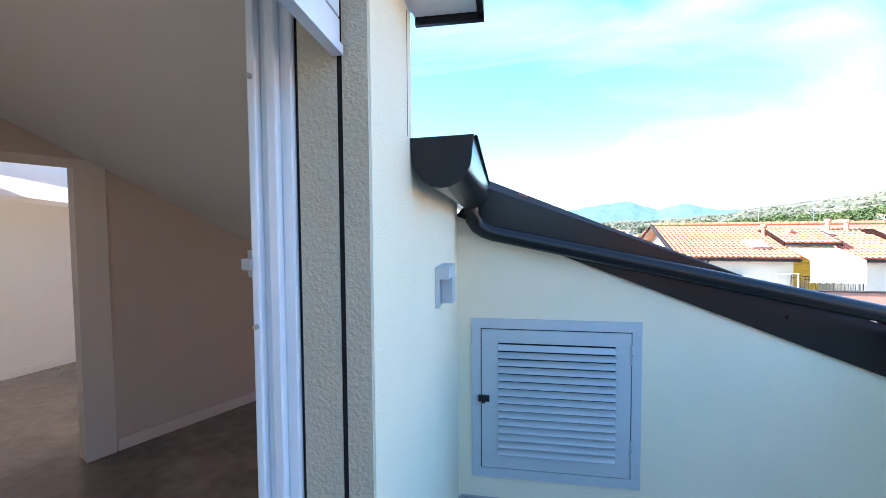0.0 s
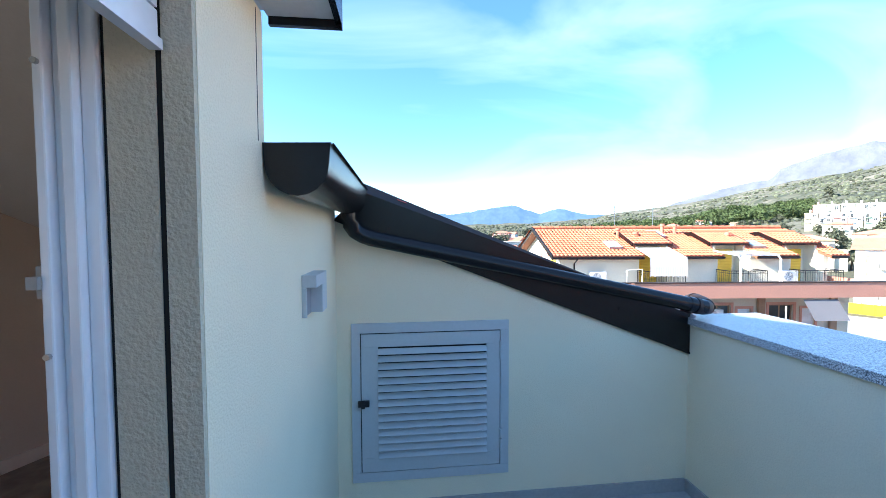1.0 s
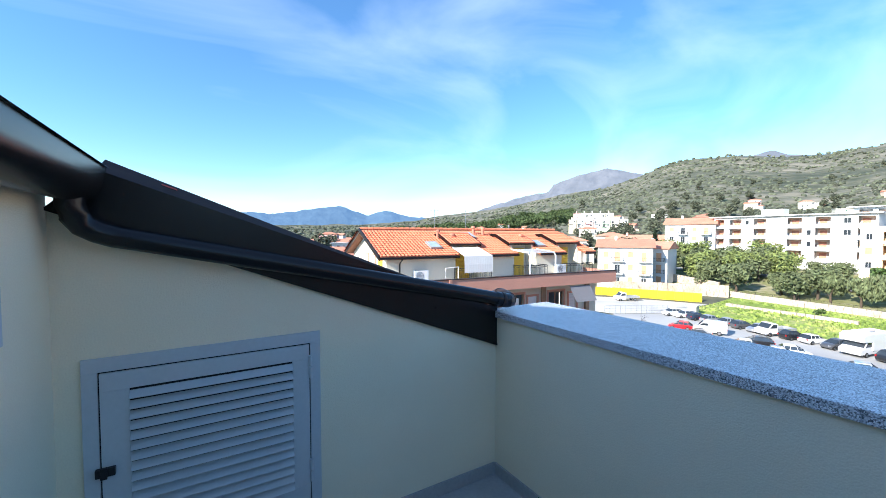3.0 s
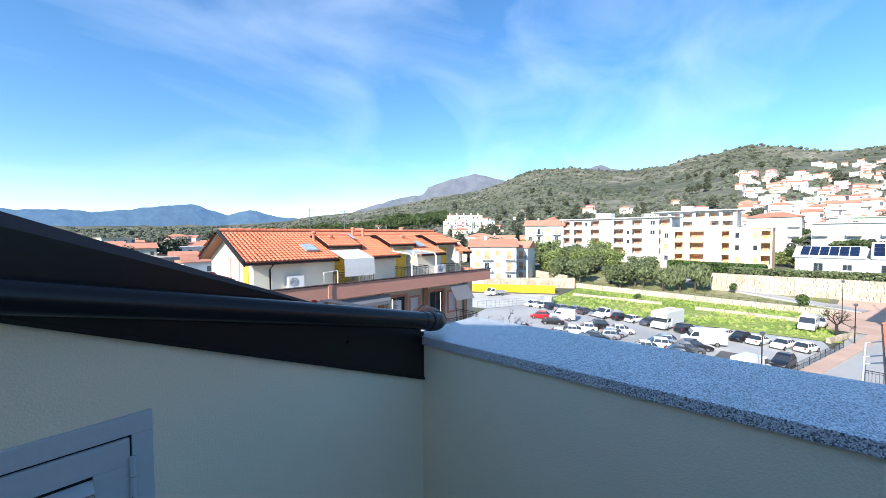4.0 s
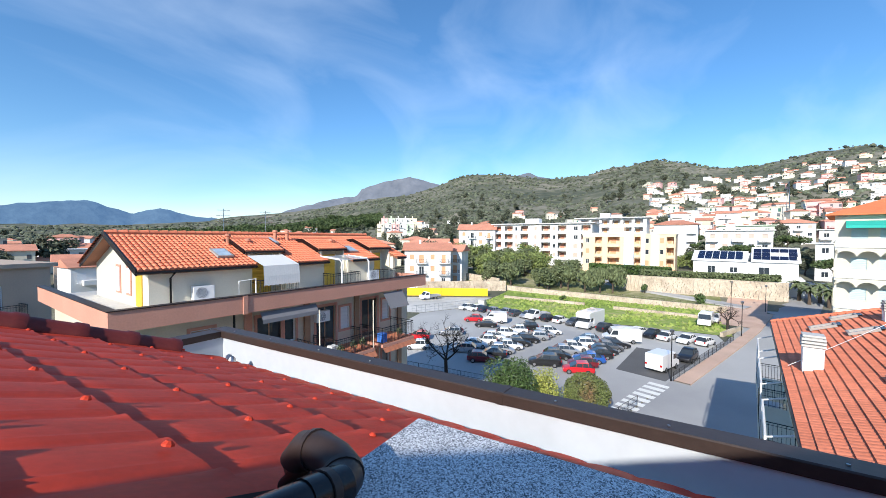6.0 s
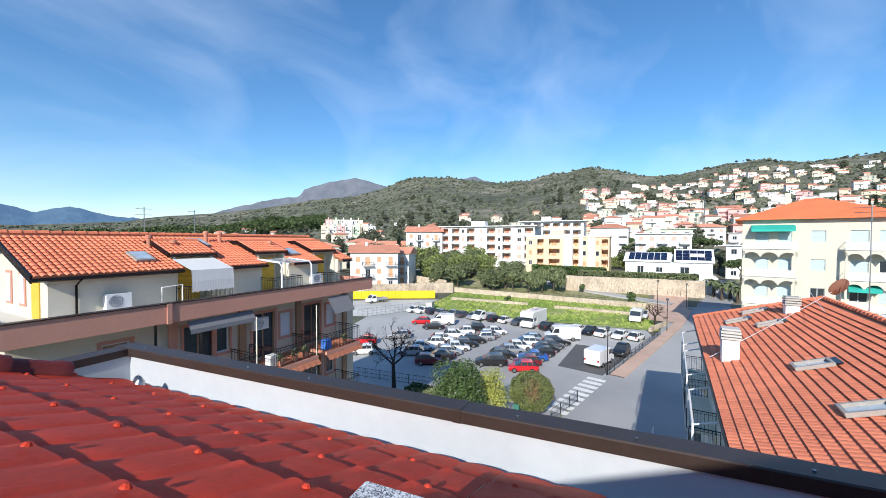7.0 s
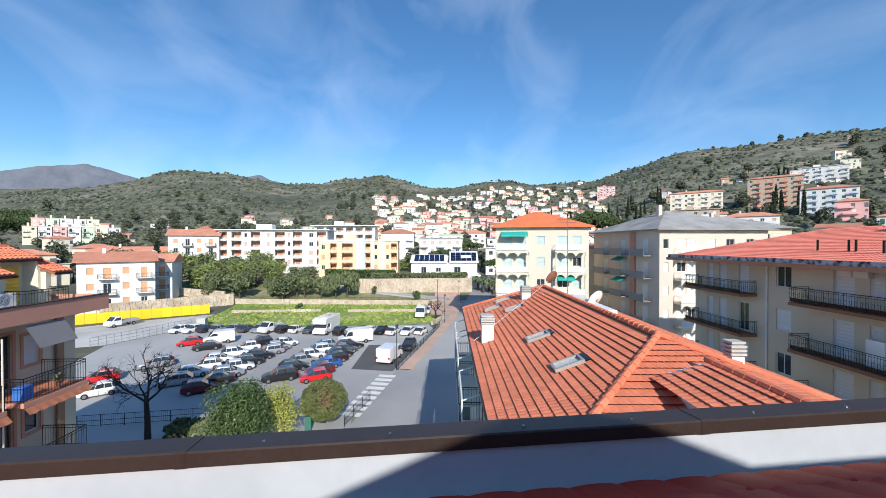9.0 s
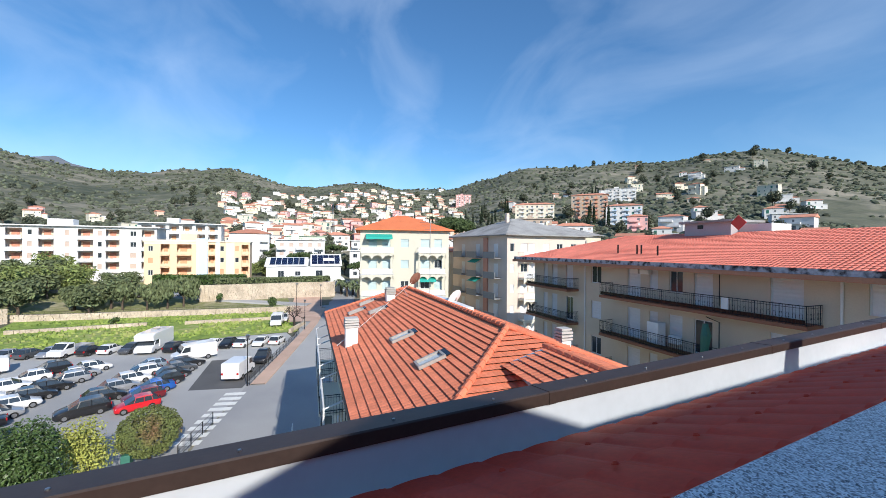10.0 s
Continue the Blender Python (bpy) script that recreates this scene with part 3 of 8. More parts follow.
def spread(ob, spots, seed):
    """Copies of a thing at spots (x, y, size) on the land."""
    rnd = random.Random(seed)
    for x, y, s in spots:
        c = copy_thing(ob, pose(x, y, ground_z(x, y), 0, 0, rnd.uniform(0, 360)))
        c.scale = (s * rnd.uniform(0.9, 1.1), s * rnd.uniform(0.9, 1.1), s)


R1 = random.Random(11)
# planting by the car park entrance
tree("magnolia_tree", "dense evergreen magnolia with glossy dark leaves", on_land(30.2, 12.0, 0, 0.8), 4.2, 0.16,
     lobed(R1, 2.2, 5.0, 2.7, 11, 12000) + [((0, 0, 3.3), (2.4, 2.4, 2.6), 5000)], 0.115, leaf_dark, 2, shell=0.6)
tree("yellow_shrub", "tall shrub with bright yellow-green leaves", on_land(32.4, 10.0, 0, 0.86), 3.2, 0.10, lobed(R1, 1.2, 4.0, 2.2, 10, 3600), 0.11, leaf_yellow, 3, shell=0.2, cat="shrub")
tree("round_bush", "large rounded bush with reddish green leaves", on_land(34.6, 7.4, 0, 0.9), 1.8, 0.12, [((0, 0, 2.2), (2.05, 2.05, 1.75), 8500)] + lobed(R1, 1.6, 2.6, 1.9, 4, 2000), 0.09, leaf_round, 4, shell=0.8, cat="bush")


def hedge(name, x0, y0, x1, y1, w, h, label, leaf, seed, lift=0.0, count=2600, size=0.14):
    rnd = random.Random(seed)
    t = thing(name, label, "hedge", pose(0, 0, 0))
    g = Geo()
    a, b = Vector((x0, y0, 0)), Vector((x1, y1, 0))
    d = (b - a).normalized()
    s = Vector((-d.y, d.x, 0))
    for _ in range(count):
        p = a.lerp(b, rnd.random())
        z = ground_z(p.x, p.y) + lift
        f_ = rnd.random()
        if f_ < 0.5:
            q = p + s * rnd.choice((-1, 1)) * w / 2 + Vector((0, 0, rnd.uniform(0, h)))
        else:
            q = p + s * rnd.uniform(-w / 2, w / 2) + Vector((0, 0, h))
        q = q + Vector((rnd.gauss(0, 0.07), rnd.gauss(0, 0.07), z + rnd.gauss(0, 0.07)))
        n = Vector((rnd.uniform(-1, 1), rnd.uniform(-1, 1), rnd.uniform(-0.2, 1))).normalized()
        u = n.cross(Vector((rnd.uniform(-1, 1), rnd.uniform(-1, 1), 0.3))).normalized()
        k = n.cross(u)
        e = size * rnd.uniform(0.6, 1.4)
        g.add([q - u * e, q + k * e, q + u * e, q - k * e], [(0, 1, 2, 3)])
    put("crown", g, leaf, t)
    g = Geo()
    L = int((b - a).length / 0.8) + 1
    for i in range(L):
        p = a.lerp(b, (i + 0.5) / L)
        z = ground_z(p.x, p.y) + lift
        g.tube([(p.x, p.y, z - 0.05), (p.x, p.y, z + h * 0.9)], w * 0.3, 6)
    put("inner_growth", g, leaf_cyp, t)


hedge("hedge", 32.5, 14.2, 33.2, 18.4, 1.6, 1.2, "clipped green hedge beside the car park", leaf_mid, 5)
hedge("garden_hedge", 114.5, 9, 113.4, -19, 2.2, 1.3, "clipped hedge on top of the stone wall", leaf_mid, 6, 3.7, 3600, 0.22)
hedge("tall_hedge", 118, 22, 117.5, 2, 2.5, 2.6, "tall dark green hedge in front of the coloured flats", leaf_dark, 7, 2.6, 3600, 0.25)


def bare_tree(m, height, seed, label):
    rnd = random.Random(seed)
    t = thing("bare_tree", label, "tree", m)
    g = Geo()
    g.tube([(0, 0, 0), (0.05, 0.03, height * 0.2), (-0.03, 0.05, height * 0.42)], [0.24, 0.19, 0.16], 9)
    put("trunk", g, bark_dark, t, smooth=True)
    g = Geo()

    def grow(p, d, L, r, depth):
        q = p + d * L
        g.tube([p, p.lerp(q, 0.5) + Vector((rnd.uniform(-1, 1), rnd.uniform(-1, 1), 0)) * L * 0.06, q], [r, r * 0.8, r * 0.6], 5 if depth < 2 else 3, caps=False)
        if depth < 5:
            for _ in range(3 if depth < 4 else 2):
                e = (d + Vector((rnd.gauss(0, 0.55), rnd.gauss(0, 0.55), rnd.gauss(0.1, 0.4)))).normalized()
                grow(p.lerp(q, rnd.uniform(0.55, 1)), e, L * rnd.uniform(0.6, 0.82), r * 0.58, depth + 1)

    for k in range(4):
        a = k * 1.57 + 0.4
        grow(Vector((-0.03, 0.05, height * 0.4)), Vector((math.cos(a) * 0.8, math.sin(a) * 0.8, 0.75)).normalized(), height * 0.24, 0.10, 0)
    put("crown", g, bark_dark, t)


bare_tree(on_land(33.4, 20.2), 7.2, 4, "bare winter tree with dark twigs beside the car park")
bare_tree(on_land(77, -6.2), 4.5, 9, "small bare tree at the end of the meadow")

# groves beyond the meadow, then single trees among the houses
rg = random.Random(21)
olive = tree("olive_tree", "rounded grey-green olive tree", on_land(104, 48), 1.9, 0.16, lobed(rg, 2.0, 3.6, 1.9, 6, 900), 0.24, leaf_mid, 31, shell=0.4, group="grove beyond the meadow")
spread(olive, [(103 + rg.uniform(0, 26), 26 + rg.uniform(0, 44), rg.uniform(1.1, 1.9)) for _ in range(34)], 2)
willow = tree("willow_tree", "drooping pale green willow by the road", on_land(106, 21), 3.2, 0.22, lobed(rg, 2.6, 4.8, 2.6, 7, 1700), 0.34, leaf_mid, 32, droop=0.9, shell=0.4, group="trees by the road")
spread(willow, [(107, 25.5, 1.0), (106.5, 17.5, 1.15), (108, 14.6, 1.2), (105.5, 30, 0.85), (107, 33.5, 0.8)], 3)
shrub = tree("field_shrub", "small round shrub in the meadow", on_land(91, 22.8), 0.8, 0.08, lobed(rg, 0.8, 1.7, 0.95, 4, 420), 0.14, leaf_dark, 33, shell=0.4, cat="shrub")
spread(shrub, [(99, -3.5, 1.7), (110, 7.5, 1.3), (112, 33, 1.4)], 4)
pine = tree("umbrella_pine", "umbrella pine with a broad flat crown", on_land(118, -29), 6.0, 0.28, [((k * 1.5 - 3, ((k * 37) % 5) - 2, 6.6 + (k % 2) * 0.5), (2.1, 2.1, 0.95), 330) for k in range(5)], 0.30, leaf_pine, 34, shell=0.3, group="pines among the houses")
pine_spots = [(142, -16, 1.0), (150, 4, 0.95), (155, 12, 1.0), (165, -30, 1.1), (150, 18, 0.9), (175, -4, 1.1), (190, -60, 1.2), (160, -8, 0.9), (140, -6, 0.8), (230, -60, 1.3), (260, -90, 1.3)]
spread(pine, pine_spots, 5)
rp = random.Random(41)
tree("great_pine", "great umbrella pine with a broad dark green dome", on_land(130, -67.5), 14.0, 0.42,
     [((9.0 * q * math.cos(a), 9.0 * q * math.sin(a), 19.6 - 4.2 * q * q), (2.9, 2.9, 1.7), 420) for a, q in [(k * 2.4, math.sqrt((k + 0.5) / 20) * 0.8) for k in range(20)]], 0.42, leaf_pine, 42, shell=0.45, group="pines among the houses")
cyp = tree("cypress", "tall dark narrow cypress", on_land(300, -252), 3, 0.14, [((0, 0, 1.5 + 1.05 * k), (1.05 - 0.085 * k, 1.05 - 0.085 * k, 1.2), 110) for k in range(9)], 0.30, leaf_cyp, 35, shell=0.5, group="cypresses on the hill")
spread(cyp, [(150 + 8 * k + rg.uniform(-6, 6), -160 - 9 * k + rg.uniform(-12, 12), rg.uniform(0.9, 1.5)) for k in range(20)] + [(310 + rg.uniform(-40, 40), -180 + rg.uniform(-50, 50), rg.uniform(0.9, 1.5)) for _ in range(18)] + [(108, 62, 1.2)], 6)
bushy = tree("garden_tree", "leafy garden tree among the houses", on_land(150, 30), 2.5, 0.18, lobed(rg, 2.4, 4.6, 2.5, 6, 800), 0.36, leaf_wood, 36, shell=0.4, group="garden trees")
fresh = tree("fresh_tree", "leafy yellow-green garden tree below the white flats", on_land(121, 44), 2.2, 0.16, lobed(rg, 1.8, 4.2, 2.4, 7, 1000), 0.28, leaf_fresh, 37, shell=0.35, group="garden trees below the flats")
spread(fresh, [(110 + rg.uniform(0, 24), 36 + rg.uniform(0, 40), rg.uniform(1.0, 1.7)) for _ in range(26)], 9)
spread(fresh, [(133 + rg.uniform(0, 20), -24 + rg.uniform(0, 52), rg.uniform(0.7, 1.2)) for _ in range(16)], 10)
spots = []
while len(spots) < 330:
    a, r = radians(rg.uniform(10, 163)), 118 * (7.0 ** rg.random())
    x, y = r * math.sin(a), r * math.cos(a)
    if r > 135 or x < 60:
        spots.append((x, y, rg.uniform(0.8, 1.5) * (1 + r / 900)))
spread(bushy, spots, 7)


def palm(m, seed, label):
    rnd = random.Random(seed)
    t = thing("palm_tree", label, "palm", m, "palms by the villa")
    g = Geo()
    g.tube([(0, 0, 0), (0.05, 0, 1.5), (0, 0.05, 3.0)], [0.3, 0.24, 0.22], 8)
    put("trunk", g, bark, t, smooth=True)
    g = Geo()
    for k in range(26):
        a, up = k * 2.4, rnd.uniform(-0.2, 1.0)
        pts = [Vector((math.cos(a) * q, math.sin(a) * q, 3.0 + up * q - 0.42 * q * q)) for q in (0.1, 0.7, 1.3, 1.8)]
        s = Vector((-math.sin(a), math.cos(a), 0))
        for p, q, w0, w1 in zip(pts, pts[1:], (0.1, 0.32, 0.26), (0.32, 0.26, 0.03)):
            for e in (-1, 1):
                g.add([p, q, q + s * e * w1 + Vector((0, 0, -0.1)), p + s * e * w0 + Vector((0, 0, -0.1))], [(0, 1, 2, 3)])
    put("crown", g, leaf_mid, t)


for k, (x, y) in enumerate([(109, -23), (110.5, -25), (107, -25.5), (112, -22)]):
    palm(on_land(x, y, k * 70, 1.1 + 0.15 * (k % 2)), k, "stout palm with arching fronds by the villa")


def pine_wood():
    """The dark pine wood on the low slope: crowns of many needle clumps."""
    rnd = random.Random(17)
    g = Geo()
    n = 0
    while n < 620:
        a, d = rnd.uniform(20, 50), rnd.uniform(420, 660)
        x, y = d * math.sin(radians(a)), d * math.cos(radians(a))
        if noise.noise(Vector((x, y, 2)) * 0.014) < -0.28:
            continue
        h, w = rnd.uniform(8.0, 13.5), rnd.uniform(4.0, 7.0)
        z = ground_z(x, y)
        for _ in range(4):
            c = (x + rnd.gauss(0, w * 0.4), y + rnd.gauss(0, w * 0.4), z + h - rnd.uniform(0.8, 3.6))
            leaves(g, c, (w * 0.62, w * 0.62, w * 0.42), 24, 1.15, rnd, 0.5)
        g.tube([(x, y, z - 0.5), (x, y, z + h - 2)], 0.22, 4)
        n += 1
    tagged(put("pine_wood", g, leaf_pine), "dense dark green pine wood on the low slope", "woods", kind="stuff")


pine_wood()


def woods():
    """Tree crowns that cover the slopes."""
    rnd = random.Random(5)
    bm = bmesh.new()
    bmesh.ops.create_icosphere(bm, subdivisions=1, radius=1)
    bv = [v.co.copy() for v in bm.verts]
    bf = [tuple(v.index for v in f.verts) for f in bm.faces]
    bm.free()
    verts, faces = [], []
    n = 0
    while n < 30000:
        a, r = rnd.uniform(0, 168), 190 * (1550 / 190) ** rnd.random()
        x, y = r * math.sin(radians(a)), r * math.cos(radians(a))
        den = noise.noise(Vector((x, y, 0)) * 0.006) + 0.6 * noise.noise(Vector((x, y, 9)) * 0.02)
        if den < rnd.uniform(-0.7, 0.45):
            continue
        s = rnd.uniform(0.6, 2.0) * (0.6 + r / 800)
        z = ground_z(x, y) + s * 0.25
        o = len(verts)
        for c in bv:
            k = 1 + 0.42 * noise.noise(c * 1.7 + Vector((x, y, 0)))
            verts.append((x + c.x * s * k * 1.15, y + c.y * s * k * 1.15, z + c.z * s * k * 0.85))
        faces += [tuple(i + o for i in q) for q in bf]
        n += 1
    g = Geo()
    g.v, g.f, g.m = verts, faces, [0] * len(faces)
    me = bpy.data.meshes.new("woods")
    me.from_pydata(verts, [], faces)
    me.materials.append(leaf_wood)
    ob = new("hillside_woods", me)
    return tagged(ob, "scattered dark green trees and scrub on the hillsides", "woods", kind="stuff")


woods()


def meadow_tufts():
    rnd = random.Random(8)
    g = Geo()
    for _ in range(5200):
        x, y = rnd.uniform(74.5, 98), rnd.uniform(-6, 39)
        if noise.noise(Vector((x, y, 0)) * 0.13) < rnd.uniform(-0.5, 0.4):
            continue
        z = ground_z(x, y) + 0.05
        h, a = rnd.uniform(0.12, 0.45), rnd.uniform(0, 3.14)
        dx, dy = math.cos(a) * 0.22, math.sin(a) * 0.22
        g.add([(x - dx, y - dy, z), (x + dx, y + dy, z), (x + dx * 0.6, y + dy * 0.6, z + h), (x - dx * 0.8, y - dy * 0.8, z + h * 0.8)], [(0, 1, 2, 3)])
    tagged(put("meadow_tufts", g, grass), "tufts of long grass and weeds", "grass", kind="stuff")


meadow_tufts()


# ---- the terrace ----
XL, YD, XP = -0.235, 2.03, 1.755       # faces of the house wall, the end wall and the parapet
Y_S = -4.2                             # south end of the terrace


def roof_z(x):
    return 1.738 - 0.41 * x


g = Geo()
g.box(XL, XP, Y_S, YD, -0.25, 0.0)
floor = put("floor", g, grey_tile, label="grey tiled terrace floor", kind="structure")
g = Geo()
for i in range(4):
    for k in range(10):
        g.box(XL + 0.003 + i * 0.4975, XL + (i + 1) * 0.4975 - 0.003, Y_S + k * 0.623 + 0.003, Y_S + (k + 1) * 0.623 - 0.003, 0.0, 0.006)
put("floor_tiles", g, grey_tile, floor)
g = Geo()
g.box(XL + 0.012, XP - 0.012, YD - 0.012, YD - 0.002, 0.006, 0.08)
g.box(XP - 0.012, XP - 0.002, Y_S, YD - 0.012, 0.006, 0.08)
g.box(XL + 0.002, XL + 0.012, 0.70, YD - 0.012, 0.006, 0.08)
put("baseboard", g, grey_tile, label="grey tile skirting along the terrace walls", kind="structure")

# house wall beside the door: low part under the gutter, tall part that carries the dormer roof
g = Geo()
g.box(-0.47, XL, 0.68, YD, 0, 1.72)
g.box(-0.47, XL, 0.68, 0.995, 1.72, 2.06)
# Unseen south stretch, heightened to help shade the coping.
g.box(-0.55, XL, Y_S, -1.1, 0, 2.30)
wall_w = put("wall_west", g, stucco, label="cream stucco house wall beside the terrace door", kind="structure")
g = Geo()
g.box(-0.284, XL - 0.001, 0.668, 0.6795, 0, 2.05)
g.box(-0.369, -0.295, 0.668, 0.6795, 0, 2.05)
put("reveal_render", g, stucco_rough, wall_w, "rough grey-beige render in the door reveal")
g = Geo()
g.box(-0.2949, -0.2841, 0.672, 0.6795, 0, 2.05)
g.box(-0.376, -0.3691, 0.672, 0.6795, 0, 2.05)
put("shutter_groove", g, dark_gap, wall_w, "black guide groove of the roller shutter")
g = Geo()
g.box(-0.238, -0.2345, 0.952, 0.956, 1.74, 2.05)
put("render_joint", g, dark_gap, wall_w)
g = Geo()
g.prism([(-0.7, 0), (XP, 0), (XP, 1.497 - 0.385 * XP), (-0.7, 1.497 + 0.385 * 0.7)], YD, 2.17, "y")
put("wall_north", g, stucco, label="cream stucco end wall with a sloping top", kind="structure")
g = Geo()
g.box(XP, 2.12, Y_S, 2.06, 0, 0.99)
put("wall_east", g, stucco, label="cream stucco parapet under a granite coping", kind="structure")
g = Geo()
g.box(-0.55, 2.12, Y_S - 0.2, Y_S, 0, 2.05)
put("wall_south", g, stucco, label="cream stucco wall at the end of the terrace", kind="structure")

# granite coping
cop = thing("granite_coping", "speckled grey granite coping on the terrace parapet", "coping", pose(0, 0, 0))
y = 2.09
while y > Y_S:
    y2 = max(Y_S, y - 1.7)
    g = Geo()
    g.box(1.737, 2.25, y2 + 0.001, y - 0.001, 0.992, 1.032)
    put("slab", g, granite, cop, bevel=0.003)
    y = y2

# louvred hatch
hatch = thing("louvred_hatch", "grey painted metal hatch with louvre slats, closed", "hatch", pose(0.262, YD, 0.0))
g = Geo()
W, Z0, Z1 = 0.422, 0.195, 1.047
for a in ((-W, W, Z0, Z0 + 0.052), (-W, W, Z1 - 0.052, Z1), (-W, -W + 0.046, Z0 + 0.052, Z1 - 0.052), (W - 0.046, W, Z0 + 0.052, Z1 - 0.052)):
    g.box(a[0], a[1], -0.012, -0.001, a[2], a[3])
put("outer_frame", g, grey_paint, hatch, bevel=0.0015)
# Black sheet stands in for the shade between the slats.
g = Geo()
g.box(-W + 0.046, W - 0.046, -0.004, -0.001, Z0 + 0.052, Z1 - 0.052)
put("back_panel", g, dark_gap, hatch)
leaf = thing("door_leaf", "", "")
leaf.parent = hatch
g = Geo()
d0, d1, e0, e1 = -W + 0.051, W - 0.051, Z0 + 0.057, Z1 - 0.057
f0, f1, h0, h1 = -0.285, 0.298, 0.328, 0.922
for a in ((d0, d1, e0, h0), (d0, d1, h1, e1), (d0, f0, h0, h1), (f1, d1, h0, h1)):
    g.box(a[0], a[1], -0.016, -0.005, a[2], a[3])
put("leaf_frame", g, grey_paint, leaf, bevel=0.0015)
slat = Geo()
slat.prism([(-0.034, -0.0150), (-0.0315, -0.0175), (-0.0045, 0.0065), (-0.007, 0.0090)], f0, f1, "x")
slat_me = slat.mesh("slat", grey_paint)
for i in range(15):
    put("slat", slat_me, grey_paint, leaf, m=pose(0, 0, h0 + 0.020 + i * 0.0396))
for z in (0.396, 0.887):
    g = Geo()
    g.tube([(W - 0.047, -0.019, z - 0.052), (W - 0.047, -0.019, z - 0.002)], 0.008, 8)
    g.tube([(W - 0.047, -0.019, z + 0.002), (W - 0.047, -0.019, z + 0.052)], 0.008, 8)
    put("hinge", g, grey_paint, hatch)
g = Geo()
g.box(-0.388, -0.330, -0.034, -0.016, 0.611, 0.642)
g.box(-0.372, -0.352, -0.042, -0.034, 0.606, 0.648)
put("latch", g, iron, hatch, "black plastic latch", bevel=0.002)

# step light on the house wall
lamp = thing("wall_light", "small pale grey square wall light with a recessed slot", "wall light", pose(XL, 1.420, 1.305))
g = Geo()
g.box(0.0, 0.050, -0.090, 0.090, 0.030, 0.073)
g.box(0.0, 0.050, 0.012, 0.090, -0.073, 0.030)
g.box(0.0, 0.016, -0.090, -0.080, -0.073, 0.030)
put("housing", g, grey_paint, lamp, "pale grey cast housing", bevel=0.002)
put("lens", Geo().box(0.0, 0.008, -0.080, 0.012, -0.073, 0.030), shutter_glass, lamp, "grey frosted lens in the slot")

# gutter with its end cap, downpipe along the slope, flashing
gut = thing("roof_gutter", "dark brown half-round metal gutter with an end cap", "gutter", pose(0, 0, 0))
g = Geo()
prof = [(-0.235, 1.742)] + [(-0.148 - 0.078 * math.cos(a) - 0.006, 1.695 - 0.082 * math.sin(a)) for a in [i * math.pi / 10 for i in range(11)]] + [(-0.072, 1.742), (-0.066, 1.746), (-0.062, 1.742)]
inner = [(p[0] + (0.004 if p[0] < -0.15 else -0.004), p[1] + 0.004) for p in prof[:-2]]
n = len(prof)
v = [(p, yy, q) for yy in (0.985, 2.03) for p, q in prof]
g.add(v, [(i, i + 1, i + 1 + n, i + n) for i in range(n - 1)])
v = [(p, yy, q) for yy in (0.985, 2.03) for p, q in inner]
k = len(inner)
g.add(v, [(i, i + 1, i + 1 + k, i + k) for i in range(k - 1)])
put("trough", g, dark_metal, gut, smooth=True)
g = Geo()
g.prism(prof[:-2] + [(-0.070, 1.746)], 0.978, 0.986, "y")
put("end_cap", g, dark_metal, gut)
g = Geo()
g.prism(prof[:-2], 2.026, 2.034, "y")
put("end_plate", g, dark_metal, gut)
pipe = thing("downpipe", "dark brown round downpipe lying along the sloping wall top", "pipe", pose(0, 0, 0))
g = Geo()
bend = [(-0.150, 1.93, 1.66), (-0.150, 1.93, 1.60), (-0.145, 1.945, 1.565), (-0.125, 1.96, 1.532), (-0.09, 1.968, 1.510), (-0.04, 1.97, 1.492)]
g.tube(bend, 0.041, 16)
put("elbow", g, dark_metal, pipe, smooth=True)
g = Geo()
g.tube([(-0.05, 1.97, 1.494), (1.80, 1.975, 1.098)], 0.040, 18)
g.tube([(1.70, 1.975, 1.120), (1.80, 1.975, 1.098)], 0.0425, 18)
put("long_pipe", g, dark_metal, pipe, smooth=True)
g = Geo()
g.tube([(1.75, 1.975, 1.108), (1.79, 1.978, 1.098), (1.820, 1.990, 1.096), (1.842, 2.014, 1.097), (1.852, 2.048, 1.103), (1.856, 2.100, 1.110), (1.858, 2.150, 1.098), (1.858, 2.180, 1.064), (1.858, 2.190, 1.00)], 0.0435, 18)
end = put("end_elbow", g, brown_cap, pipe, smooth=True)
for a, b in (((1.742, 1.975, 1.110), (1.762, 1.975, 1.105)), ((1.826, 1.996, 1.096), (1.835, 2.006, 1.097)), ((1.8565, 2.112, 1.108), (1.857, 2.126, 1.105))):
    put("collar", Geo().tube([a, b], 0.0465, 18), brown_cap, end, smooth=True)
fl = thing("roof_flashing", "dark brown sheet-metal flashing on the sloping wall top", "flashing", pose(0, 0, 0))
g = Geo()
g.prism([(-0.24, 1.497 + 0.385 * 0.24), (1.752, 1.497 - 0.385 * 1.752), (1.752, 1.05), (-0.10, 1.735)], 2.016, 2.026, "y")
put("face_sheet", g, dark_metal, fl)
g = Geo()
g.prism([(-0.24, 1.492 + 0.385 * 0.24), (1.752, 1.492 - 0.385 * 1.752), (1.752, 1.505 - 0.385 * 1.752), (-0.24, 1.505 + 0.385 * 0.24)], 2.010, 2.0159, "y")
put("drip_edge", g, dark_metal, fl)
g = Geo()
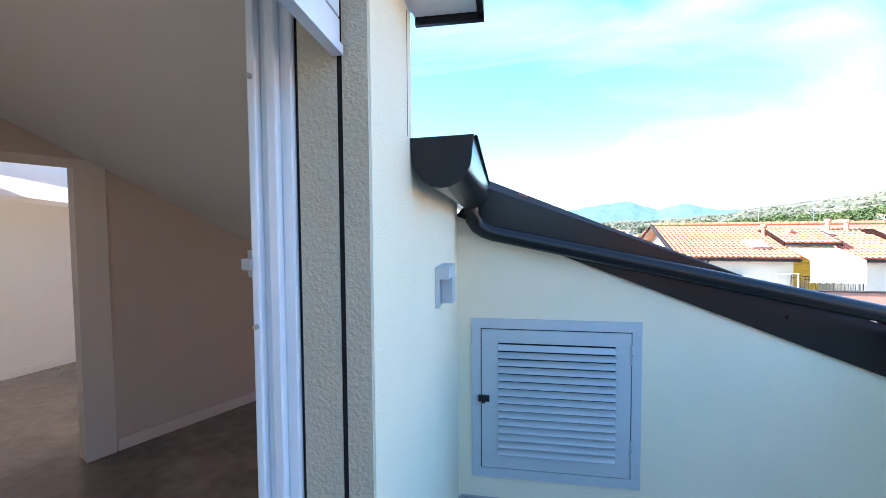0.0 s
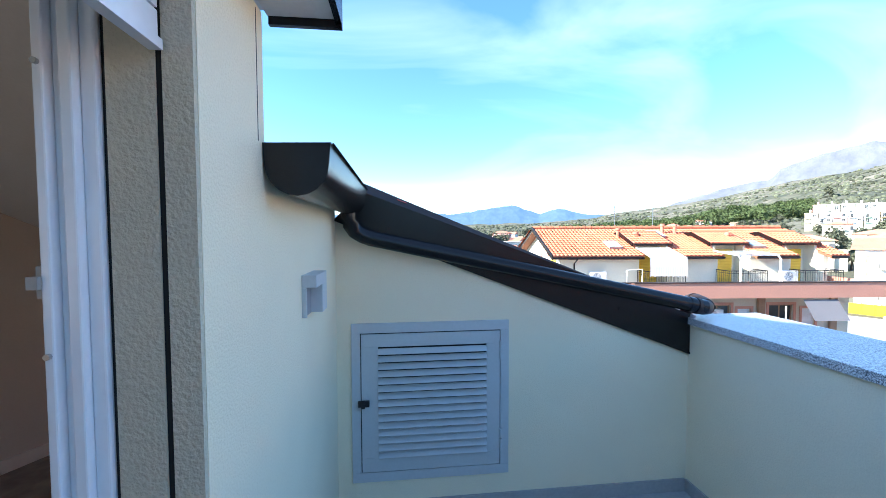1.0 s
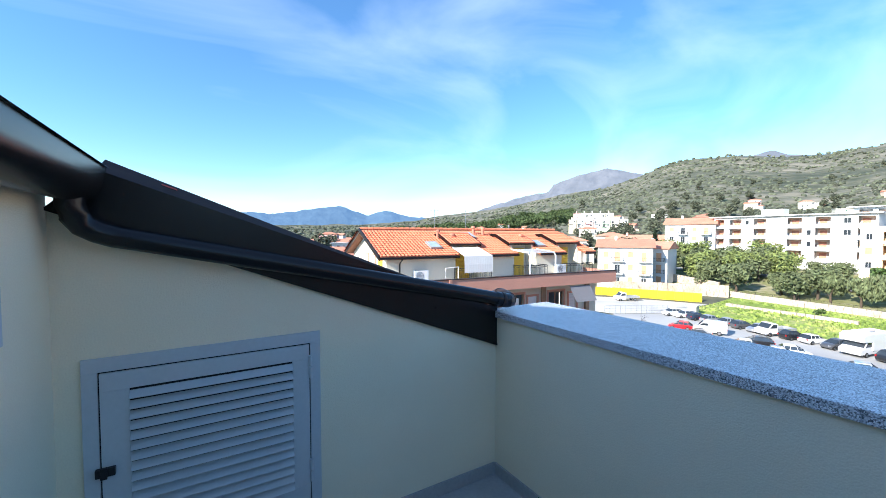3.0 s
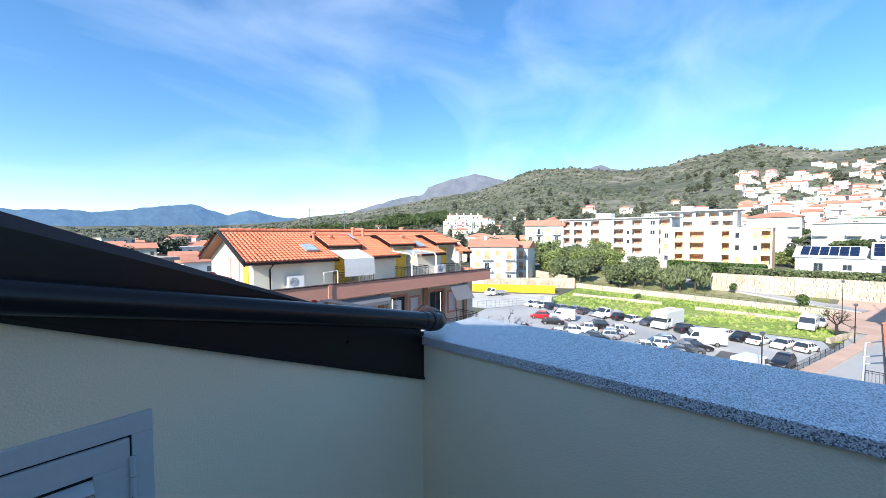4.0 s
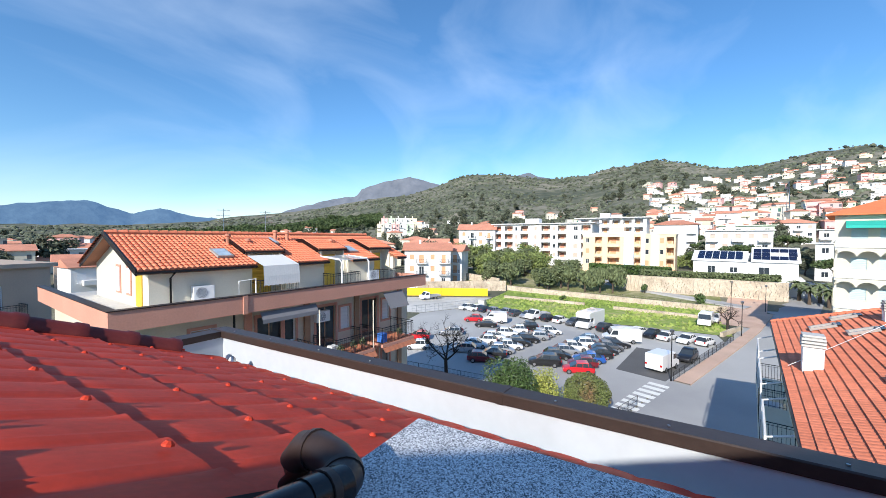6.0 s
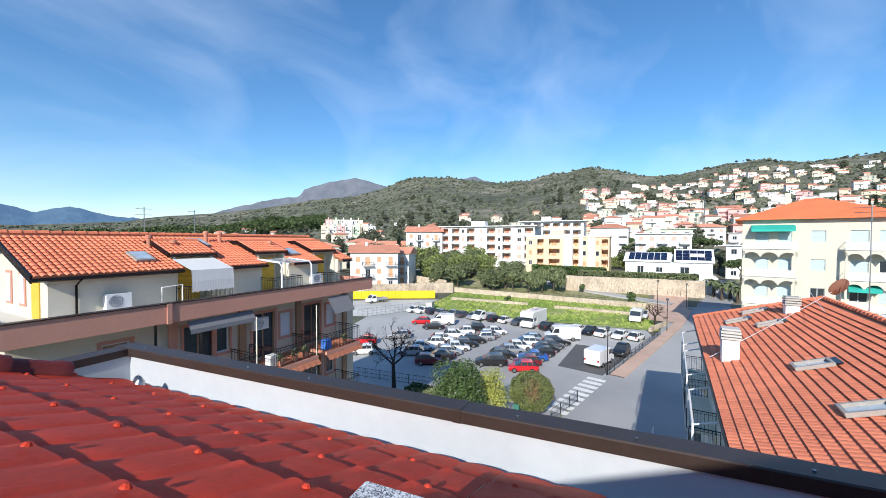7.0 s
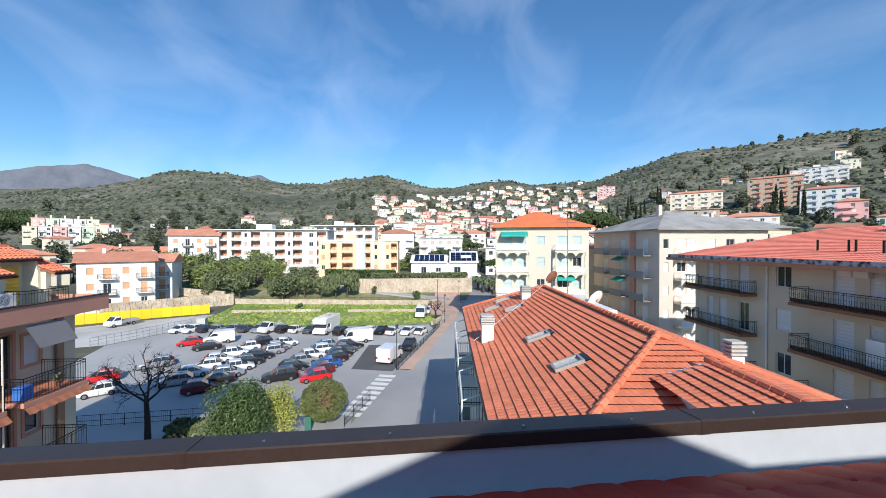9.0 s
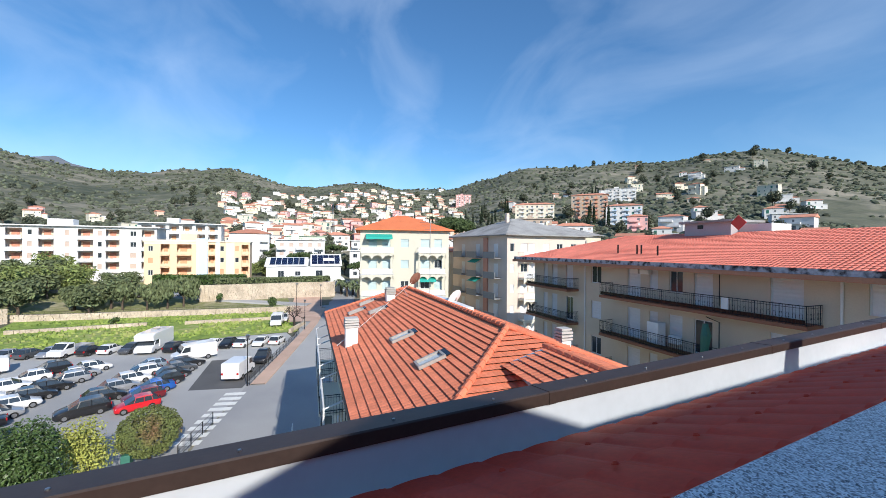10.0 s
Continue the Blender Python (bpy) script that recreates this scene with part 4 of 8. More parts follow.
g.add([(-0.10, 2.02, 1.735), (1.752, 2.02, 1.05), (1.90, 2.19, roof_z(1.90) + 0.018), (-0.10, 2.19, roof_z(-0.10) + 0.018),
       (-0.10, 2.02, 1.725), (1.752, 2.02, 1.04), (1.90, 2.19, roof_z(1.90) + 0.006), (-0.10, 2.19, roof_z(-0.10) + 0.006)],
      [(0, 1, 2, 3), (7, 6, 5, 4), (0, 4, 5, 1), (1, 5, 6, 2), (2, 6, 7, 3), (3, 7, 4, 0)])
put("top_sheet", g, brown_flash, fl)
g = Geo()
for x in (0.15, 0.75, 1.32):
    g.tube([(x, 2.018, 1.62 - 0.40 * x), (x, 2.008, 1.62 - 0.40 * x)], 0.007, 8)
put("rivet", g, dark_metal, fl)

# ---- red pressed-metal roof ----
PITCH, WAVE = 0.41, 0.285


def metal_tiles(x0, x1, y0, y1):
    """Sheets pressed like tiles: waves across the slope and a step at each course."""
    g = Geo()
    ny = int(round((y1 - y0) / (WAVE / 24)))
    rows = []
    k0, k1 = math.floor((x0 - 0.14) / PITCH), math.ceil((x1 - 0.14) / PITCH)
    for k in range(k0, k1):
        for f_ in (0.0, 0.45, 0.86, 0.985, 1.0):
            x = 0.14 + (k + f_) * PITCH
            lap = 0.030 if k % 4 == 1 else 0.019          # the sheets overlap at every fourth course
            lift = lap * min(f_ / 0.985, 1.0) if f_ < 1 else 0.0
            if x0 <= x <= x1:
                rows.append((x, lift, 0.013 if f_ == 0.985 else 0.0))
    for x, lift, curl in rows:
        for j in range(ny + 1):
            y = y0 + (y1 - y0) * j / ny
            p = ((y - 2.69) / WAVE) % 1.0
            w = 0.015 * math.sin(math.pi * p) ** 0.7 + 0.003 * (0.10 < p < 0.14) + 0.003 * (0.19 < p < 0.23)
            dent = 0.0025 * noise.noise(Vector((x * 3, y * 3, 0)))
            q = max(0.0, math.sin(math.pi * min(1.0, max(0.0, (p - 0.64) / 0.36))))
            g.v.append((x, y, roof_z(x) - 0.02 + w + lift + curl * q + dent))
    n = ny + 1
    for i in range(len(rows) - 1):
        for j in range(ny):
            g.f.append((i * n + j, i * n + j + 1, (i + 1) * n + j + 1, (i + 1) * n + j))
            g.m.append(0)
    return g


roof = thing("metal_roof", "red pressed-metal tile roof with screws and step shadows", "roof", pose(0, 0, 0), kind="structure")
put("roof_sheet", metal_tiles(-0.07, 3.80, 2.13, 6.05), red_metal, roof, smooth=True)
put("roof_sheet", metal_tiles(2.255, 3.80, -9.0, 2.128), red_metal, roof, smooth=True)
screw = Geo()
screw.tube([(0, 0, 0), (0, 0, 0.006), (0, 0, 0.014)], [0.017, 0.016, 0.008], 8)
screw_me = screw.mesh("screw", red_metal)
for k in range(2, 9):
    x = 0.14 + (k + 0.88) * PITCH
    for j in range(-40, 13):
        y = 2.69 + WAVE * (j + 0.5)
        if x < 3.75 and -8.9 < y < 6.0 and (y > 2.25 or x > 2.4) and (j + k) % 2 == 0:
            put("screw", screw_me, red_metal, roof, m=pose(x, y, roof_z(x) + 0.024, 0, 22, 0))
cap_g = Geo()
cap_g.tube([(0, 0, 0), (0.33, 0, -0.33 * 0.415), (0.345, 0, -0.345 * 0.415), (0.42, 0, -0.42 * 0.415)], [0.098, 0.108, 0.120, 0.120], 14)
cap_me = cap_g.mesh("verge_cap", dark_red, smooth=True)
for k in range(10):
    x = -0.56 + k * 0.385
    put("verge_cap", cap_me, dark_red, roof, m=pose(x, 6.02, roof_z(x) + 0.01))
g = Geo()
g.tube([(3.70, 5.62, 0.16), (3.70, 5.62, 0.25), (3.70, 5.62, 0.28)], [0.045, 0.045, 0.02], 12)
tagged(put("roof_vent", g, steel, smooth=True), "small grey rounded vent at the eave", "vent")

# overhang over the door, and the gabled dormer behind it
dorm = thing("dormer_roof", "dormer roof with a pale soffit and dark metal edge trim", "roof", pose(0, 0, 0), kind="structure")
g = Geo()
g.box(-0.55, -0.066, -1.2, 1.03, 2.085, 2.14)
put("overhang", g, white_paint, dorm)
g = Geo()
g.box(XL + 0.002, -0.066, -1.15, 1.03, 2.072, 2.0845)
put("soffit", g, plaster, dorm, "pale grey soffit board")
g = Geo()
g.box(XL + 0.004, -0.048, 1.032, 1.046, 2.052, 2.15)
g.box(-0.064, -0.048, -1.2, 1.031, 2.062, 2.15)
put("edge_trim", g, dark_metal, dorm, "dark brown edge trim")
# Unseen slab added south of the dormer to keep the coping shaded.
g = Geo()
g.box(-0.55, -0.045, -6.0, -1.201, 2.30, 2.36)
put("eave_slab", g, white_paint, dorm)
g = Geo()
g.prism([(2.13, 2.87), (-0.12, 3.70), (-2.2, 2.83), (-2.2, 2.73), (-0.12, 3.60), (2.13, 2.77)], -6.5, -1.5, "x")
put("gable_roof", g, red_metal, dorm)
g = Geo()
g.prism([(1.7, 2.25), (1.7, 2.92), (-0.12, 3.59), (-1.9, 2.86), (-1.9, 2.25)], -6.3, -1.7, "x")
put("gable_wall", g, stucco, dorm)
g = Geo()
g.box(-0.55, XL - 0.002, -1.1, 0.68, 2.0, 2.06)
put("door_head", g, stucco, dorm)
g = Geo()
g.box(-0.60, -0.552, -1.2, 1.03, 2.061, 2.44)
g.box(-0.60, -0.552, -4.0, -1.201, 2.301, 2.44)
put("upper_wall", g, stucco, dorm)

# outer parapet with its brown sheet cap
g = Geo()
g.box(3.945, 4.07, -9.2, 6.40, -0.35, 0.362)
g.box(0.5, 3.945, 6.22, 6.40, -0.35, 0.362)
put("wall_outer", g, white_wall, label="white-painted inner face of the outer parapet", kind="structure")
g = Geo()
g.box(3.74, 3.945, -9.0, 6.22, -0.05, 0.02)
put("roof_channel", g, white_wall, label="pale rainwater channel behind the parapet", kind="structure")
cap = thing("parapet_cap", "brown sheet-metal cap with riveted joints on the outer parapet", "coping", pose(0, 0, 0))
y = 6.44
joints = [2.50, -0.55, -3.6, -6.6, -9.2]
for yj in joints:
    g = Geo()
    g.prism([(3.916, 0.364), (3.916, 0.440), (3.924, 0.449), (4.115, 0.436), (4.12, 0.428), (4.12, 0.34), (4.112, 0.34), (4.108, 0.42), (3.926, 0.432), (3.926, 0.364)], yj + 0.002, y - 0.002, "y")
    put("cap_sheet", g, brown_cap, cap)
    g = Geo()
    g.prism([(3.913, 0.362), (3.913, 0.443), (3.924, 0.4525), (4.118, 0.4395), (4.123, 0.43)], yj - 0.03, yj + 0.03, "y")
    put("joint_strip", g, brown_cap, cap)
    for d in (0.4, 1.1, 1.9, 2.6):
        g = Geo()
        g.tube([(3.99, y - d, 0.443), (3.99, y - d, 0.4525)], 0.009, 8)
        put("rivet", g, steel, cap)
    y = yj
g = Geo()
g.prism([(6.205, 0.364), (6.205, 0.440), (6.41, 0.44), (6.41, 0.364)], 0.5, 3.914, "x")
put("cap_sheet", g, brown_cap, cap)

# body of the building below
g = Geo()
g.box(-14, 4.02, -9.4, 6.40, ZG - 0.3, -0.36)
g.box(-14, -9, -9.2, 6.2, -0.3, 1.6)
tagged(put("house_body", g, cream), "cream rendered building below the terrace", "building", kind="structure")
g = Geo()
g.box(4.02, 4.06, -9.2, 6.40, -0.6, -0.35)
put("trim", g, cream, label="cream band under the parapet", kind="structure")

# ---- the door and the room behind it ----
door = thing("sliding_door", "white plastic sliding door frame standing open", "door", pose(0, 0, 0))
g = Geo()
for a, b, t0, t1 in ((-0.400, -0.3775, 0.660, 0.6795), (-0.420, -0.4005, 0.645, 0.6795), (-0.436, -0.4205, 0.656, 0.6795), (-0.452, -0.4365, 0.640, 0.6795)):
    g.box(a, b, t0, t1, 0, 1.99)
put("jamb", g, pvc, door, bevel=0.003)
g = Geo()
g.box(-0.472, -0.3775, -1.1, 0.639, 1.93, 1.99)
put("head_frame", g, pvc, door, bevel=0.003)
g = Geo()
g.box(-0.472, -0.36, -1.1, 0.639, 0.0, 0.03)
put("threshold", g, pvc, door, bevel=0.003)
g = Geo()
g.box(-0.462, -0.4525, 0.645, 0.67, 1.42, 1.47)
g.box(-0.466, -0.450, 0.632, 0.6395, 1.435, 1.455)
put("striker", g, alu, door, "dull steel striker plate")
g = Geo()
for z in (0.35, 0.8, 1.33, 1.78):
    g.tube([(-0.4445, 0.634, z), (-0.4445, 0.641, z)], 0.005, 8)
put("screw", g, steel, door)
shut = thing("roller_shutter", "white roller shutter, raised, with a printed sticker", "shutter", pose(0, 0, 0))
g = Geo()
for i in range(5):
    g.box(-0.2955, -0.2835, -1.09, 0.66, 1.835 + i * 0.045, 1.875 + i * 0.045)
put("slats", g, pvc, shut)
g = Geo()
g.box(-0.300, -0.279, -1.09, 0.664, 1.815, 1.832)
put("bottom_bar", g, pvc, shut)
g = Geo()
g.box(-0.2830, -0.2822, 0.36, 0.44, 1.845, 1.868)
put("sticker", g, paper_blue, shut, "blue printed sticker")

g = Geo()
g.box(-7.2, -0.48, -4.0, 5.2, -0.2, 0.0)
put("floor_inside", g, brown_tile, label="brown marbled tile floor of the room", kind="structure")
U = Vector((0.444, 0.896, 0))             # the inner wall runs this way
NW = Vector((0.896, -0.444, 0))
P0 = Vector((-2.71, 2.09, 0))


def slab(g, a, b, thick, z0, z1a, z1b, mi=0):
    """An upright wall from a to b with a sloping top."""
    a, b = Vector(a), Vector(b)
    s = (b - a).normalized()
    s = Vector((-s.y, s.x, 0)) * thick
    v = [(*(p + o).xy, z) for o in (Vector(), s) for p, z in ((a, z0), (b, z0), (b, z1b), (a, z1a))]
    g.add(v, [(0, 1, 2, 3), (7, 6, 5, 4), (0, 4, 5, 1), (1, 5, 6, 2), (2, 6, 7, 3), (3, 7, 4, 0)], mi)


def ceil_z(t):
    return 2.02 - 0.52 * t


# Partition carries the room's dimness in its darker colour.
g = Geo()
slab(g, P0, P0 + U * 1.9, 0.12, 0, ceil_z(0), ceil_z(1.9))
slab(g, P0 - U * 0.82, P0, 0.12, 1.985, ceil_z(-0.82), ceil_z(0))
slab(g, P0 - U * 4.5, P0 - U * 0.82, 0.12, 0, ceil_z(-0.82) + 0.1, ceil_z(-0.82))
put("wall_inner", g, taupe, label="taupe partition with a doorway, room dimness put into its colour", kind="structure")
g = Geo()
slab(g, P0 + NW * 0.014 + U * 0.17, P0 + NW * 0.014 + U * 1.9, 0.012, 0.001, 0.085, 0.085)
slab(g, P0 + NW * 0.018, P0 + NW * 0.018 + U * 0.16, 0.016, 0.001, 1.98, 1.98)
slab(g, P0 - U * 0.82 + NW * 0.018, P0 + NW * 0.018, 0.016, 1.92, 1.98, 1.98)
put("trim_inside", g, trim_paint, label="greige skirting board and door lining", kind="structure")
g = Geo()
a, b = P0 - U * 0.62, P0 + U * 2.2
q = [(*(p + NW * s).xy, z) for z_off in (0.0, 0.1) for p, s, z in ((a, -0.2, ceil_z(-0.62) + z_off), (b, -0.2, ceil_z(2.2) + z_off), (b, 1.3, ceil_z(2.2) + z_off), (a, 2.6, ceil_z(-0.62) + z_off))]
g.add(q, [(0, 1, 2, 3), (7, 6, 5, 4), (0, 4, 5, 1), (1, 5, 6, 2), (2, 6, 7, 3), (3, 7, 4, 0)])
put("ceiling", g, plaster, label="white sloping plaster ceiling", kind="structure")
g = Geo()
slab(g, (-5.15, 2.9, 0), (-4.55, 6.4, 0), 0.12, 0, 1.85, 1.85)
slab(g, (-5.15, 2.9, 0), (-7.0, 2.9, 0), 0.12, 0, 2.6, 2.6)
put("wall_back_room", g, plaster, label="white wall of the room beyond the doorway", kind="structure")
g = Geo()
slab(g, (-5.13, 2.9, 0), (-4.53, 6.4, 0), 0.012, 0.001, 0.09, 0.09)
put("skirting_back_room", g, plaster, label="white skirting of the back room", kind="structure")
g = Geo()
g.add([(-4.5, 1.0, 1.95), (-4.3, 6.4, 1.55), (-6.5, 6.4, 2.4), (-6.9, 1.0, 2.8), (-4.5, 1.0, 2.0), (-4.3, 6.4, 1.6), (-6.5, 6.4, 2.45), (-6.9, 1.0, 2.85)],
      [(0, 1, 2, 3), (7, 6, 5, 4), (0, 4, 5, 1), (1, 5, 6, 2), (2, 6, 7, 3), (3, 7, 4, 0)])
put("ceiling_back_room", g, plaster, label="white sloping ceiling of the back room", kind="structure")
g = Geo()
g.box(-7.3, -7.2, -4, 6.5, -0.2, 3.2)
g.box(-7.2, -0.56, -4.1, -4.0, -0.2, 2.1)
g.box(-7.2, -0.7, 6.0, 6.1, -0.3, 1.62)
put("wall_room", g, plaster, label="plain walls that close the room", kind="structure")
g = Geo()
g.prism([(-0.3, roof_z(-0.3) - 0.10), (-7.3, roof_z(-7.3) - 0.20), (-7.3, roof_z(-7.3) - 0.28), (-0.3, roof_z(-0.3) - 0.18)], 1.75, 6.05, "y")
g.box(-7.3, -0.60, -4.0, 1.2, 2.44, 2.50)
put("ceiling_upper", g, plaster, label="white sloping ceiling under the roof", kind="structure")


def glow(name, m, power, size, colour):
    d = bpy.data.lights.new(name, "AREA")
    d.energy, d.size, d.color = power, size, colour
    ob = new(name, d)
    ob.matrix_world = m
    return ob


glow("ceiling_spot", look((-2.02, 3.10, 1.50), (-2.25, 3.05, 0.9)), 0.9, 0.06, (1.0, 0.62, 0.34))
glow("cove_light", look((-5.9, 2.9, 2.05), (-5.5, 3.4, 2.6)), 8.0, 0.4, (1.0, 0.72, 0.45))
# Unseen uplight added to brighten the sloping ceiling.
glow("unseen_uplight", look((-1.5, -0.6, 1.4), (-1.7, 1.2, 2.2)), 1.1, 0.5, (1.0, 0.80, 0.62))
# Added fill without a fixture, brightens the room beyond the doorway.
glow("back_room_fill", look((-5.2, 1.5, 1.85), (-5.0, 3.4, 0.6)), 6.0, 0.5, (0.92, 0.96, 1.0))


# ---- building kit ----
def tile_rows(g, o, U, V, N, ulen, vlen, inside, tw=0.30, th=0.36, hump=0.05, lip=0.052):
    """Pantiles laid in courses on a slope; o is the lower corner."""
    for j in range(int(vlen / th) + 1):
        for i in range(int(ulen / tw) + 1):
            u, v = i * tw, j * th
            if inside(u + tw / 2, v + th / 2):
                one_tile(g, o + U * u + V * v, U, V, N, tw, th, hump, lip)


def one_tile(g, p, U, V, N, tw, th, hump=0.05, lip=0.052):
    pts = []
    for vv, lift in ((-0.03, lip), (th, 0.012)):
        for a, h in ((0.0, 0.004), (0.3, hump), (0.66, hump), (1.0, 0.004)) if lip > 0.06 else ((0.03, -0.01), (0.3, hump), (0.62, hump * 0.96), (0.93, -0.01)):
            pts.append(p + U * (a * tw) + V * vv + N * (lift + h))
    for a in (0.02, 0.96):
        pts.append(p + U * (a * tw) + V * -0.03 - N * 0.005)
    g.add(pts, [(0, 1, 5, 4), (1, 2, 6, 5), (2, 3, 7, 6)] + ([(8, 9, 3, 2, 1, 0)] if lip < 0.06 else []))


def leaf_geo(w, h, style):
    """What fills a window: glass with a mullion, or the slats of a roller shutter as one wavy sheet."""
    g = Geo()
    t, d = 0.06, 0.10
    if style == "glass":
        g.box(t, w - t, d + 0.02, d + 0.03, t, h - t)
    else:
        n = max(4, int(h / 0.11))
        g.sheet([[(t, d + (0.012 if k % 2 else 0.026), t + (h - 2 * t) * k / n), (w - t, d + (0.012 if k % 2 else 0.026), t + (h - 2 * t) * k / n)] for k in range(n + 1)])
    return g


WINDOWS = {}


def window(parent, u, z, w, h, style="glass", frame_m=None, pane_m=None):
    frame_m, pane_m = frame_m or shutter_w, pane_m or (shutter_w if style != "glass" else glass_dark)
    key = (round(w, 2), round(h, 2), style, frame_m.name, pane_m.name)
    if key not in WINDOWS:
        WINDOWS[key] = (Geo().ring(0, w, 0, h, 0.06, 0.08, 0.16).mesh("window", frame_m), leaf_geo(w, h, style).mesh("pane", pane_m), Geo().box(w / 2 - 0.03, w / 2 + 0.03, 0.10, 0.119, 0.06, h - 0.06).mesh("mullion", frame_m))
    a, b, c = WINDOWS[key]
    o = put("window", a, None, parent, m=pose(u, 0, z))
    put("pane" if style == "glass" else "shutter", b, None, o)
    if style == "glass" and w > 0.9:
        put("mullion", c, None, o)
    return o


def rail_geo(L, D, h=0.95, step=0.13, kind="bars"):
    """Balcony railing round three sides of a slab L wide and D deep, in front of y = 0."""
    g = Geo()
    runs = [((0, 0), (0, -D)), ((0, -D), (L, -D)), ((L, -D), (L, 0))]
    for a, b in runs:
        a, b = Vector((*a, 0)), Vector((*b, 0))
        n = max(1, int((b - a).length / step))
        for z, r in ((h, 0.022), (0.08, 0.014), (h - 0.12, 0.012)):
            g.tube([a + Vector((0, 0, z)), b + Vector((0, 0, z))], r, 5)
        for i in range(n + 1):
            p = a.lerp(b, i / n)
            thick = 0.018 if i % 8 == 0 else 0.008
            g.tube([p, p + Vector((0, 0, h))], thick, 4)
            if kind == "scroll" and i < n and i % 2 == 0:
                q = a.lerp(b, (i + 1) / n)
                c, d = (p + q) / 2, (q - p) * 0.5
                g.tube([c + d * math.cos(t) + Vector((0, 0, 0.45 + 0.17 * math.sin(t))) for t in [k * 1.05 for k in range(7)]], 0.009, 3)
    return g


SLABS = {}


def balcony(parent, u, z, L, D, slab_m, rail_m, rail="bars", edge=0.16):
    key = (round(L, 2), round(D, 2), slab_m.name, rail_m.name, rail, edge)
    if key not in SLABS:
        g = Geo()
        g.box(0, L, -D, -0.002, -edge, 0)
        if rail == "solid":
            r = Geo()
            r.box(0, L, -D, -D + 0.08, 0.002, 0.95)
            r.box(0, 0.08, -D + 0.08, -0.002, 0.002, 0.95)
            r.box(L - 0.08, L, -D + 0.08, -0.002, 0.002, 0.95)
        elif rail == "panel":
            r = rail_geo(L - 0.08, D - 0.06, 0.95, 0.35)
            r.box(0.02, L - 0.1, -D + 0.055, -D + 0.065, 0.1, 0.88)
        else:
            r = rail_geo(L - 0.08, D - 0.06, 0.95, 0.13, rail)
        SLABS[key] = (g.mesh("balcony", slab_m), r.mesh("railing", rail_m))
    a, b = SLABS[key]
    s = put("balcony", a, None, parent, m=pose(u, 0, z))
    put("railing", b, None, s, m=pose(0.04, -0.02, 0))
    return s


def wall_part(parent, name, u0, u1, z0, z1, holes, y0, thick, material, axis="x"):
    g = Geo()
    for a, b, c, d in cells(u0, u1, z0, z1, holes):
        if axis == "x":
            g.box(a, b, y0, y0 + thick, c, d)
        else:
            g.box(y0, y0 + thick, a, b, c, d)
    return put(name, g, material, parent)


def hip_roof(L, D, z, rise, over, hip0=True, hip1=True, thick=0.14):
    """Eaves slab and slopes; the ridge runs along x."""
    g = Geo()
    x0, x1, y0, y1 = -over, L + over, -over, D + over
    h = (y1 - y0) / 2
    a = (x0 + (min(h, L / 2) if hip0 else 0), (y0 + y1) / 2, z + thick + rise)
    b = (x1 - (min(h, L / 2) if hip1 else 0), (y0 + y1) / 2, z + thick + rise)
    e = [(x0, y0), (x1, y0), (x1, y1), (x0, y1)]
    v = [(*p, z) for p in e] + [(*p, z + thick) for p in e] + [a, b]
    g.add(v, [(3, 2, 1, 0), (0, 1, 5, 4), (1, 2, 6, 5), (2, 3, 7, 6), (3, 0, 4, 7), (4, 5, 9, 8), (6, 7, 8, 9), (5, 6, 9), (7, 4, 8)])
    return g


